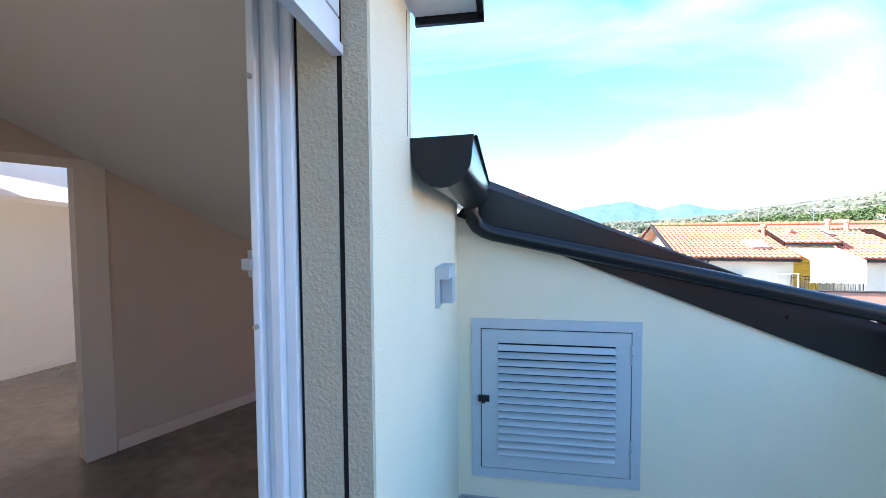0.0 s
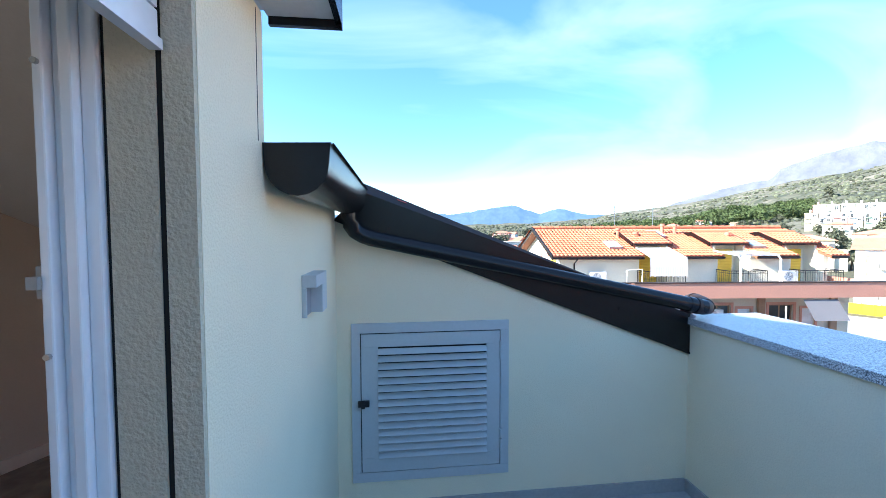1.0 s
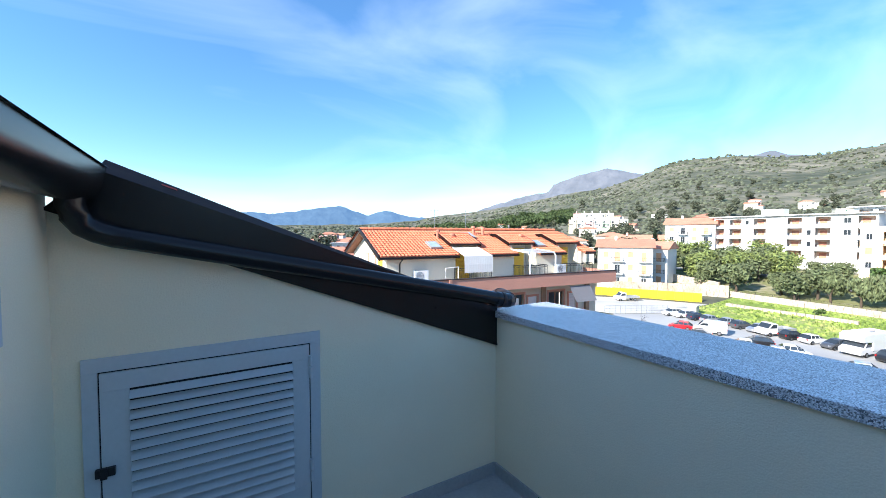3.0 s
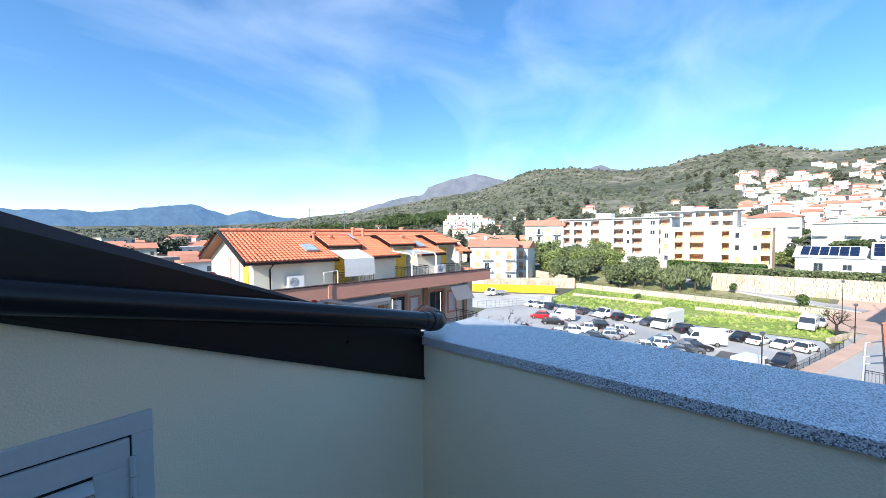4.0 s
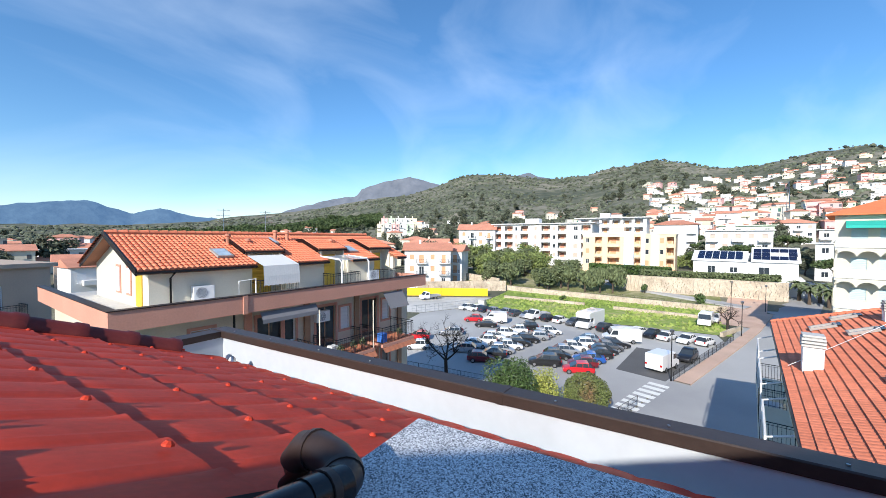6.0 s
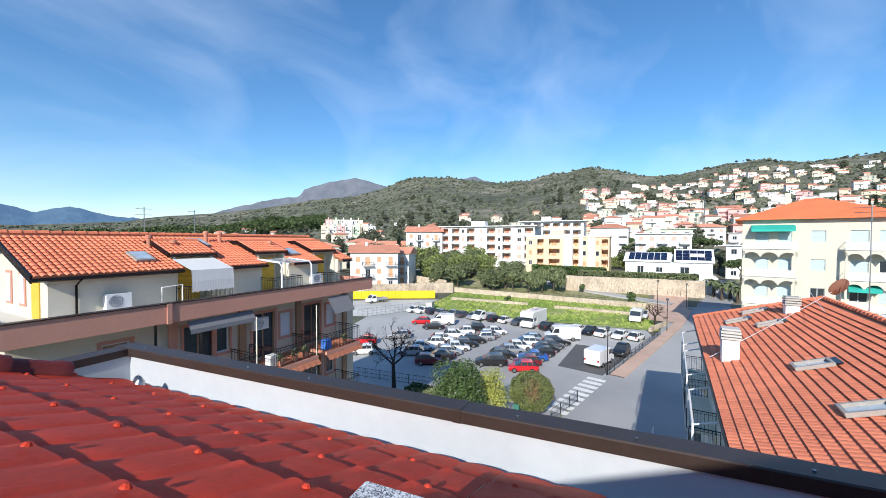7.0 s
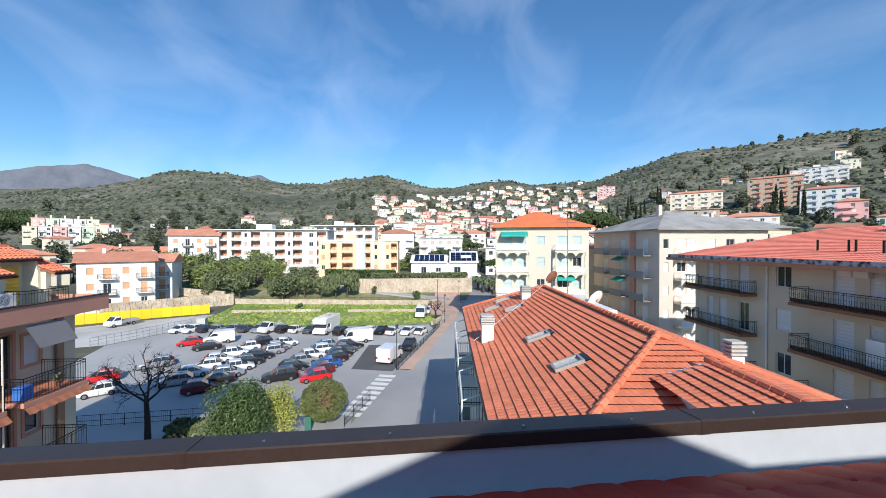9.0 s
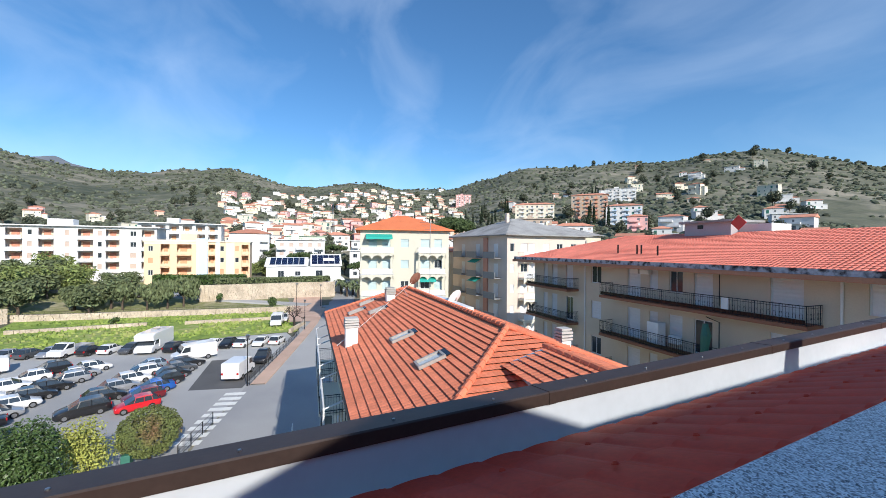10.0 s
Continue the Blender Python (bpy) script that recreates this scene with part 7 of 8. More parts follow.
put("yellow_bay", g, yellow_render, yb)
put("upper_band", Geo().box(0.0, 11.58, -0.05, -0.002, 9.0, 10.15), yellow_render, yb)
for i in range(6):
    put("solar_panel", Geo().box(13 + i * 1.1, 14 + i * 1.1, 2.0, 3.6, 10.6, 10.64), solar, yb, m=pose(0, 0, 0, 0, 0, 0))

villa = thing("villa", "white villa with dark solar roofs above the stone wall", "house", pose(119.5, -3.0, -7.5, 0, 0, -98))
g = Geo()
for a in cells(0, 20, 0, 3.6, [(3, 4.6, 0.2, 2.4), (7.5, 9, 0.9, 2.2), (13, 15, 0.2, 2.4)]):
    g.box(a[0], a[1], 0, 0.3, a[2], a[3])
g.box(-1.0, 21.0, -2.0, 9.0, -5.0, -0.001)
g.box(0, 0.3, 0.3, 9, 0, 3.6)
g.box(19.7, 20, 0.3, 9, 0, 5.0)
g.box(0.3, 19.7, 4, 4.2, 0, 3.6)
put("wall", g, white_paint, villa)
for u, w, z, h in ((3, 1.6, 0.2, 2.2), (7.5, 1.5, 0.9, 1.3), (13, 2, 0.2, 2.2)):
    window(villa, u, z, w, h, "glass")
g = Geo()
g.prism([(-0.5, 3.61), (5.5, 5.81), (5.5, 6.01), (-0.5, 3.81)], -0.4, 11.0, "x")
g.prism([(-0.5, 3.61), (5.5, 6.81), (5.5, 7.01), (-0.5, 3.81)], 11.6, 20.4, "x")
g.box(0.0, 19.7, 5.2, 5.45, 3.61, 5.6)
put("roof", g, white_paint, villa)
for i in range(6):
    for j in range(3):
        put("solar_panel", Geo().box(0.8 + i * 1.55, 2.2 + i * 1.55, 0, 1.6, 0.0, 0.05), solar, villa, m=Matrix.Translation((0, 0.2 + j * 1.64, 4.05 + (0.2 + j * 1.64) * 0.367)) @ pose(0, 0, 0, 20.1, 0, 0))
for i in range(5):
    for j in range(3):
        if not (j == 1 and 1 < i < 4):
            put("solar_panel", Geo().box(12.0 + i * 1.6, 13.5 + i * 1.6, 0, 1.6, 0.0, 0.05), solar, villa, m=Matrix.Translation((0, 0.2 + j * 1.55, 4.13 + (0.2 + j * 1.55) * 0.533)) @ pose(0, 0, 0, 28.1, 0, 0))

flats("white_house", "white house with orange shutters and tiled gables", "house", pose(86, 64.2, ZG + 1.6, 0, 0, -58), 12.5, 9, 3, 3.15, [(2, 1.1, "w"), (4.6, 1.3, "b"), (7.6, 1.1, "w"), (10.6, 1.1, "b")], white_render, "gable", terracotta_far, 2.0, 0.6, shut=shutter_o, glass_share=0.2, seed=15)
flats("white_house", "white gabled wing with balconies", "house", pose(97.5, 60.5, ZG + 1.6, 0, 0, -75), 7, 9, 3, 3.0, [(1.8, 1.2, "b"), (5.0, 1.2, "b")], white_render, "gable", terracotta_far, 1.8, 0.5, shut=shutter_o, glass_share=0.4, seed=16)
flats("pink_gabled_house", "pale house with stepped gables", "house", facing(133, 73, -70), 14, 10, 4, 3.0, [(2 + 3.2 * i, 1.2, "b" if i % 2 else "w") for i in range(4)], white_render, "gable", terracotta_far, 2.2, 0.6, shut=shutter_o, seed=17)
flats("long_roof_house", "long low house with a tiled roof", "house", facing(128, 92, -60), 22, 9, 2, 3.2, [(2 + 3.4 * i, 1.2, "w") for i in range(6)], peach_render, "gable", terracotta_far, 1.8, 0.6, seed=18)
far_tones = (pink_render, white_render, green_render, yellow_render, white_render)
for k in range(5):
    flats("terraced_flats", "terraced pastel flats on the slope", "building", pose(254.5 + 3.7 * k, 213.5 - 4.8 * k, 11.8, 0, 0, -52.6), 5.7, 8, 2, 2.9, [(1.4, 1.3, "w"), (4.2, 1.3, "b")], far_tones[(k * 2) % 5], "flat", far_tones[(k * 2) % 5], over=0.2, base=12, group="far terraced flats", seed=20 + k)
for k in range(7):
    flats("terraced_flats", "lower row of terraced pastel flats", "building", pose(246.1 + 3.7 * k, 211.0 - 4.93 * k, 6.8, 0, 0, -53.2), 5.8, 8, 2, 2.8, [(1.4, 1.3, "b"), (4.3, 1.3, "w")], far_tones[(k + 3) % 5 if k else 3], "flat", far_tones[(k + 3) % 5 if k else 3], over=0.2, base=12, group="far terraced flats", seed=27 + k)
flats("slope_flats", "grey-brown flats with rust-coloured balconies", "building", pose(235.2, -232.3, 25.9, 0, 0, -138), 27.5, 12, 6, 3.1, [(1.9 + 3.39 * i, 1.4, "b" if i % 2 else "w") for i in range(8)], tan, "hip", terracotta_far, 1.8, 0.6, slab_m=salmon, rail_m=salmon, rail="panel", shut=shutter_o, base=9, group="flats on the near slope", seed=40)
flats("slope_flats", "white flats with pale balconies and a tiled roof", "building", pose(183.6, -211.6, 17.5, 0, 0, -142), 21.8, 12, 4, 3.1, [(1.9 + 3.60 * i, 1.4, "b" if i % 2 else "w") for i in range(6)], white_render, "hip", terracotta_far, 1.8, 0.6, slab_m=blue_render, rail_m=blue_render, rail="panel", shut=shutter_g, base=9, group="flats on the near slope", seed=41)
flats("slope_flats", "long white flats with terraces", "building", pose(274.1, -315.9, 48.8, 0, 0, -142), 28.2, 12, 4, 3.1, [(1.9 + 3.49 * i, 1.4, "b" if i % 2 else "w") for i in range(8)], white_render, "flat", white_render, 1.8, 0.6, slab_m=white_render, rail_m=white_render, rail="panel", shut=shutter_w, base=9, group="flats on the near slope", seed=42)
flats("slope_flats", "cream flats with a tiled roof", "building", pose(241.2, -180.7, 22.4, 0, 0, -131), 28.8, 12, 4, 3.1, [(1.9 + 3.57 * i, 1.4, "b" if i % 2 else "w") for i in range(8)], cream, "hip", terracotta_far, 1.8, 0.6, slab_m=white_render, rail_m=white_render, rail="panel", shut=shutter_t, base=9, group="flats on the near slope", seed=43)
flats("slope_flats", "pink flats with stacked balconies", "building", pose(486.2, -262.4, 62.0, 0, 0, -120), 21.7, 12, 5, 3.1, [(1.9 + 3.58 * i, 1.4, "b" if i % 2 else "w") for i in range(6)], pink_render, "flat", pink_render, 1.8, 0.6, slab_m=white_render, rail_m=white_render, rail="panel", shut=shutter_w, base=9, group="flats on the near slope", seed=44)
town = [(146, -7, 16, 4, white_render, "flat", "white and light blue flats", -98), (132, -29, 12, 3, white_render, "flat", "white house with red and green shutters", -104), (168, -12, 15, 4, green_render, "flat", "pale green flats with wide balconies", -98),
        (170, 8, 14, 4, white_render, "hip", "white house with a tiled hip roof", -95), (182, 6, 13, 3, orange_render, "hip", "orange house with a tiled hip roof", -94), (205, -14, 13, 3, white_render, "hip", "white villa with a hip roof", -96),
        (176, -40, 14, 3, white_render, "flat", "white villa with terraces", -105), (200, -52, 12, 3, white_render, "gable", "blue and white house with a gable", -104), (215, -34, 14, 3, white_render, "hip", "white house with a tiled roof", -100),
        (225, -80, 16, 4, white_render, "flat", "white villa on the slope", -108), (190, -88, 16, 4, peach_render, "hip", "peach house with a tiled roof", -115), (176, -80, 12, 3, white_render, "gable", "white gabled house on the slope", -114),
        (215, -104, 15, 4, white_render, "hip", "pink house with balconies", -116), (245, -112, 18, 4, pink_render, "flat", "terraced pink flats on the slope", -114), (270, -102, 17, 4, pink_render, "flat", "terraced pale pink flats", -110),
        (170, -128, 18, 5, tan, "flat", "grey-brown block of flats", -128), (150, -136, 18, 4, white_render, "hip", "white block with balconies", -132), (196, -140, 15, 3, white_render, "hip", "white house with arched terrace", -126),
        (120, -88, 14, 4, white_render, "hip", "white house with a red roof", -120), (140, -98, 15, 3, white_render, "gable", "white houses with tiled roofs", -120), (160, -62, 13, 3, yellow_render, "gable", "yellow and white gabled house", -110)]
for k, (x, y, L, nf, mm, rf, lab, turn) in enumerate(town):
    n = int(L / 3.2)
    flats("town_house", lab, "house", pose(x, y, ground_z(x + 4, y) - 0.5, 0, 0, turn), L, 9.5, nf, 3.0, [(1.8 + (L - 3.6) * i / (n - 1), 1.3, "b" if i % 2 == k % 2 else "w") for i in range(n)], mm, rf,
          terracotta_far if rf != "flat" else mm, 1.7, 0.6, "houses on the slope", white_render, shutter_w, "panel", (shutter_t, shutter_g, shutter_o, shutter_w)[k % 4], 4, 1.3, 0.4, 30 + k)


# ---- houses scattered over the hills ----
def hill_house(k, L, D, nf, wall_m, roof_kind, wing):
    rnd = random.Random(k)
    t = thing("hill_house", "small far house with pale walls among trees" if roof_kind == "flat" else "small far house with pale walls and a tiled roof", "house", pose(0, 0, 0), "houses on the far hills")
    H = nf * 2.9 + 0.2
    put("wall", Geo().box(0, L, 0, D, -4, H), wall_m, t)
    if roof_kind == "flat":
        put("roof", Geo().box(-0.3, L + 0.3, -0.5, D + 0.3, H + 0.001, H + 0.25), wall_m, t)
    else:
        put("roof", hip_roof(L, D, H + 0.001, 1.5, 0.5, roof_kind == "hip", roof_kind == "hip"), terracotta_far, t)
    if wing:
        put("wing", Geo().box(L + 0.001, L + wing, 1.2, D - 1, -4, H - 2.7), wall_m, t)
        put("wing_roof", hip_roof(wing, D - 2.2, H - 2.699, 0.9, 0.3, False, True) if k % 2 else Geo().box(0.0, wing + 0.3, -0.3, D - 2, H - 2.699, H - 2.5), terracotta_far if k % 2 else wall_m, t, m=pose(L + 0.002, 1.2, 0))
    g = Geo()
    for f_ in range(nf):
        n = int(L / 3.0)
        for i in range(n):
            if rnd.random() < 0.2:
                continue
            u = 1.0 + (L - 2.2) * i / max(1, n - 1) + rnd.uniform(-0.3, 0.3)
            w, z = rnd.choice(((0.8, 1.0), (0.8, 1.0), (1.3, 0.1)))
            g.box(u, u + w, -0.04, -0.002, f_ * 2.9 + z, f_ * 2.9 + 2.15, 0 if rnd.random() < 0.6 else 2)
        if rnd.random() < 0.6:
            q = rnd.uniform(0.05, 0.4)
            g.box(L * q, L * (q + 0.5), -1.3, -0.041, f_ * 2.9 - 0.15, f_ * 2.9 + 0.75, 1)
    tagged(put("glazing", g, (window_far, wall_m, rnd.choice((shutter_t, shutter_g, shutter_w))), t), kind="stuff")
    return t


protos = [hill_house(k, *a) for k, a in enumerate([(9, 8, 2, white_render, "hip", 3), (12, 9, 2, white_render, "flat", 4), (8, 7, 2, peach_render, "gable", 0), (12, 8, 3, white_render, "gable", 0), (10, 8, 3, cream, "hip", 3),
                                                       (14, 9, 3, pale_yellow, "flat", 0), (7, 7, 1, white_render, "gable", 3), (11, 8, 3, pink_render, "hip", 0), (10, 8, 2, yellow_render, "hip", 4), (15, 8, 2, white_render, "flat", 5),
                                                       (6, 6, 2, tan, "gable", 3), (12, 8, 2, cream, "gable", 4), (13, 9, 3, white_render, "hip", 3), (9, 7, 1, beige, "hip", 0)])]
rh = random.Random(77)
taken = [(x, y) for x, y, *_ in town]


def scatter_houses(count, a0, a1, r0, r1, power, size=1.0):
    made = tries = 0
    while made < count and tries < count * 60:
        tries += 1
        a, r = rh.uniform(a0, a1), r0 * (r1 / r0) ** (rh.random() ** power)
        x, y = r * math.sin(radians(a)), r * math.cos(radians(a))
        if any((x - p) ** 2 + (y - q) ** 2 < (13 + r * 0.012) ** 2 for p, q in taken):
            continue
        taken.append((x, y))
        p = rh.choice(protos)
        c = copy_thing(p, pose(x, y, ground_z(x, y), 0, 0, -a + rh.uniform(-25, 25)))
        c.scale = (size, size, size)
        made += 1


scatter_houses(165, 86, 118, 215, 680, 0.65, 0.88)
scatter_houses(60, 92, 116, 600, 900, 1.0, 0.9)
scatter_houses(34, 122, 160, 190, 430, 1.0)
scatter_houses(12, 126, 158, 430, 720, 1.0)
scatter_houses(40, 8, 58, 130, 520, 1.0, 0.9)
scatter_houses(12, 58, 84, 260, 480, 1.0, 0.8)
scatter_houses(20, -6, 16, 90, 350, 1.0)
for k, p in enumerate(protos):
    x, y = (250 + 12 * k) * math.sin(radians(88 + 2 * k)), (250 + 12 * k) * math.cos(radians(88 + 2 * k))
    p.matrix_basis = pose(x, y, ground_z(x, y), 0, 0, -88 - 2 * k)
flats("roadside_house", "tan house with a striped awning behind the neighbour", "house", pose(1.5, 38, ZG, 0, 0, 8), 9, 9, 4, 3.1, [(2, 1.2, "b"), (6, 1.2, "b")], tan, "flat", tan, over=0.3, seed=61)
flats("roadside_house", "cream house with a tower behind the neighbour", "house", pose(-9, 30, ZG, 0, 0, 8), 10, 9, 4, 3.1, [(2, 1.2, "b"), (6, 1.2, "b")], cream, "flat", tan, over=0.3, seed=62)


# ---- vehicles ----
CAR_KIT = {}


def loft(stations):
    """A hull through cross-sections (x, half width, low, belt)."""
    g = Geo()
    v = []
    for x, w, lo, hi in stations:
        half = [(w * 0.86, lo), (w, lo + 0.16), (w, lo + (hi - lo) * 0.62), (w * 0.94, hi - 0.03), (w * 0.80, hi)]
        v += [(x, yy, z) for yy, z in half] + [(x, -yy, z) for yy, z in reversed(half)]
    n = 10
    f = [(i * n + k, i * n + (k + 1) % n, (i + 1) * n + (k + 1) % n, (i + 1) * n + k) for i in range(len(stations) - 1) for k in range(n)]
    f += [tuple(range(n - 1, -1, -1)), tuple(range((len(stations) - 1) * n, len(stations) * n))]
    return g.add(v, f)


def cabin(prof, wb, wt, g=None, mi=0):
    """Glasshouse: profile points (x, z), narrower at the top."""
    g = g or Geo()
    z0, z1 = min(p[1] for p in prof), max(p[1] for p in prof)
    n = len(prof)
    v = [(x, s * (wb + (wt - wb) * (z - z0) / (z1 - z0)), z) for s in (1, -1) for x, z in prof]
    f = [tuple(range(n)), tuple(range(2 * n - 1, n - 1, -1))] + [(i, i + n, (i + 1) % n + n, (i + 1) % n) for i in range(n)]
    return g.add(v, f, mi)


def car_kit(kind):
    if kind in CAR_KIT:
        return CAR_KIT[kind]
    L, W, H, rear, roof0, roof1, cowl = {"hatch": (3.75, 0.83, 1.46, -1.80, -1.18, 0.12, 1.02), "estate": (4.25, 0.86, 1.46, -2.05, -1.50, 0.15, 1.08), "saloon": (4.2, 0.86, 1.43, -1.60, -0.85, 0.15, 1.05), "suv": (4.25, 0.90, 1.62, -2.02, -1.5, 0.15, 1.05)}[kind]
    h = L / 2
    k = H / 1.5
    st = [(-h, W * 0.86, 0.34, 0.80 * k), (-h + 0.12, W * 0.96, 0.26, 0.93 * k), (-h + 0.6, W, 0.20, 0.97 * k), (0, W, 0.18, 0.96 * k), (cowl, W, 0.19, 0.94 * k), (h - 0.55, W * 0.97, 0.21, 0.82 * k), (h - 0.12, W * 0.88, 0.25, 0.70 * k), (h, W * 0.74, 0.32, 0.58 * k)]
    body = loft(st).mesh("body", CAR["w"], smooth=True)
    zb = 0.93 * k
    glass = cabin([(rear, zb), (roof0, H - 0.05), ((roof0 + roof1) / 2, H - 0.01), (roof1, H - 0.06), (cowl + 0.05, zb - 0.02)], W * 0.90, W * 0.70).mesh("glass", glass_dark)
    rg_ = Geo()
    cabin([(roof0 - 0.06, H - 0.10), (roof0 + 0.05, H - 0.02), ((roof0 + roof1) / 2, H + 0.015), (roof1 - 0.02, H - 0.03), (roof1 + 0.1, H - 0.11)], W * 0.755, W * 0.69, rg_)
    pil = []
    for s in (1, -1):
        for x in ((roof0 + roof1) / 2 + 0.05, roof0 + 0.12, roof1 + 0.05):
            lean = 0.75 * (x - (roof0 + roof1) / 2) * 0.35
            pil.append(Geo().tube([(x + lean, s * W * 0.905, zb - 0.02), (x, s * W * 0.725, H - 0.06)], 0.030, 4).mesh("pillar", CAR["w"]))
    roof_ = rg_.mesh("roof", CAR["w"], smooth=True)
    wheel = Geo().tube([(0, -0.10, 0), (0, -0.09, 0), (0, 0.09, 0), (0, 0.10, 0)], [0.27, 0.31, 0.31, 0.27], 14).mesh("wheel", tyre_m)
    rim = Geo().tube([(0, -0.106, 0), (0, 0.106, 0)], 0.19, 10).mesh("rim", steel)
    fr = Geo().box(-0.10, 0.04, -0.17, 0.17, -0.06, 0.07).mesh("headlight", lamp_clear)
    tl = Geo().box(-0.03, 0.06, -0.10, 0.10, -0.10, 0.12).mesh("tail_light", lamp_red)
    CAR_KIT[kind] = (L, W, H, k, body, glass, roof_, wheel, rim, fr, tl, pil)
    return CAR_KIT[kind]


NAMES = {"w": "white", "k": "black", "s": "silver", "g": "grey", "r": "red", "b": "blue", "d": "dark red", "n": "dark blue", "l": "pale blue"}
KINDS = {"hatch": "hatchback", "estate": "estate car", "saloon": "saloon", "suv": "sport utility car"}


def painted(name, me, parent, material, m=None):
    ob = put(name, me, None, parent, m=m)
    ob.material_slots[0].link = "OBJECT"
    ob.material_slots[0].material = material
    return ob


def car(x, y, turn, colour, kind="hatch", z=None):
    L, W, H, k, body, glass, roof_, wheel, rim, fr, tl, pil = car_kit(kind)
    t = thing("car", f"{NAMES[colour]} {KINDS[kind]} parked on the asphalt", "car", pose(x, y, ZG + 0.032 if z is None else z, 0, 0, turn) @ Matrix.Scale(0.88, 4), "parked cars")
    painted("body", body, t, CAR[colour])
    put("glass", glass, None, t)
    painted("roof", roof_, t, CAR[colour])
    for q in pil:
        painted("pillar", q, t, CAR[colour])
    for sx in (L * 0.31, -L * 0.29):
        for s in (1, -1):
            w = put("wheel", wheel, None, t, m=pose(sx, s * (W - 0.07), 0.31))
            put("rim", rim, None, w)
    for s in (1, -1):
        put("headlight", fr, None, t, m=pose(L / 2 - 0.14, s * W * 0.62, 0.62 * k))
        put("tail_light", tl, None, t, m=pose(-L / 2 + 0.02, s * W * 0.78, 0.78 * k))


def van(x, y, turn, label, L=4.9, H=2.1, cab=1.5, colour="w", z=None, tall=0.0):
    """A panel van with a sloping nose; tall adds a living box over the cab."""
    t = thing("van", label, "van", pose(x, y, ZG + 0.032 if z is None else z, 0, 0, turn), "parked vans")
    h, W = L / 2, 0.95 + 0.12 * (tall > 0)
    prof = [(-h, 0.35), (-h, H - 0.12), (-h + 0.12, H), (h - cab, H), (h - cab + 0.35, H - 0.08), (h - 0.75, 1.18), (h - 0.1, 0.95), (h, 0.7), (h, 0.35)]
    put("body", Geo().prism(prof, -W, W, "y"), CAR[colour], t, bevel=0.07)
    if tall:
        put("living_box", Geo().prism([(-h - 0.05, 0.75), (-h - 0.05, H + tall), (h - 0.9, H + tall), (h - 0.25, H + tall * 0.6), (h - 0.35, H - 0.35), (h - cab - 0.35, H - 0.42), (h - cab - 0.35, 0.75)], -W - 0.1, W + 0.1, "y"), CAR[colour], t, bevel=0.06)
        for k in range(3):
            put("side_window", Geo().box(-h + 0.7 + k * 1.3, -h + 1.4 + k * 1.3, -W - 0.125, -W - 0.101, 1.6, 2.1), glass_dark, t)
        put("roof_box", Geo().box(-0.9, 0.1, -0.4, 0.4, H + tall + 0.001, H + tall + 0.18), CAR["s"], t)
    g = Geo()
    g.add([(h - cab + 0.42, -W + 0.12, H - 0.17), (h - cab + 0.42, W - 0.12, H - 0.17), (h - 0.72, W - 0.06, 1.22), (h - 0.72, -W + 0.06, 1.22), (h - cab + 0.44, -W + 0.12, H - 0.1), (h - cab + 0.44, W - 0.12, H - 0.1), (h - 0.68, W - 0.06, 1.24), (h - 0.68, -W + 0.06, 1.24)],
          [(4, 5, 6, 7), (3, 2, 1, 0), (0, 4, 7, 3), (1, 2, 6, 5)])
    put("windscreen", g, glass_dark, t)
    for s in (1, -1):
        put("door_window", Geo().prism([(h - cab - 0.3, 1.25), (h - cab - 0.3, H - 0.25), (h - cab + 0.3, H - 0.25), (h - 0.85, 1.25)], s * W - 0.01, s * W + 0.012, "y"), glass_dark, t)
        for sx in (h * 0.62, -h * 0.55):
            w = put("wheel", car_kit("hatch")[7], None, t, m=pose(sx, s * (W - 0.08), 0.32))
            put("rim", car_kit("hatch")[8], None, w)
        put("tail_light", car_kit("hatch")[10], None, t, m=pose(-h - 0.0, s * (W - 0.15), 0.9))
        put("headlight", car_kit("hatch")[9], None, t, m=pose(h - 0.05, s * (W - 0.28), 0.78))


def flatbed(x, y, turn, label, z=None):
    t = thing("pickup_truck", label, "truck", pose(x, y, ZG + 0.032 if z is None else z, 0, 0, turn))
    put("cab", Geo().prism([(0.4, 0.35), (0.4, 1.75), (0.55, 1.85), (1.3, 1.85), (1.95, 1.15), (2.45, 1.0), (2.5, 0.35)], -0.88, 0.88, "y"), CAR["w"], t, bevel=0.06)
    put("windscreen", Geo().prism([(1.36, 1.78), (1.40, 1.81), (1.97, 1.2), (1.93, 1.17)], -0.78, 0.78, "y"), glass_dark, t)
    for s in (1, -1):
        put("door_window", Geo().prism([(0.6, 1.2), (0.6, 1.7), (1.25, 1.7), (1.75, 1.2)], s * 0.88 - 0.01, s * 0.88 + 0.012, "y"), glass_dark, t)
    g = Geo()
    g.box(-2.5, 0.35, -0.95, 0.95, 0.7, 0.8)
    g.box(-2.5, 0.35, -0.95, -0.91, 0.801, 1.1)
    g.box(-2.5, 0.35, 0.91, 0.95, 0.801, 1.1)
    g.box(-2.5, -2.46, -0.909, 0.909, 0.801, 1.1)
    put("load_bed", g, CAR["s"], t)
    for s in (1, -1):
        for sx in (1.7, -1.5):
            w = put("wheel", car_kit("hatch")[7], None, t, m=pose(sx, s * 0.8, 0.32))
            put("rim", car_kit("hatch")[8], None, w)


rc = random.Random(4)


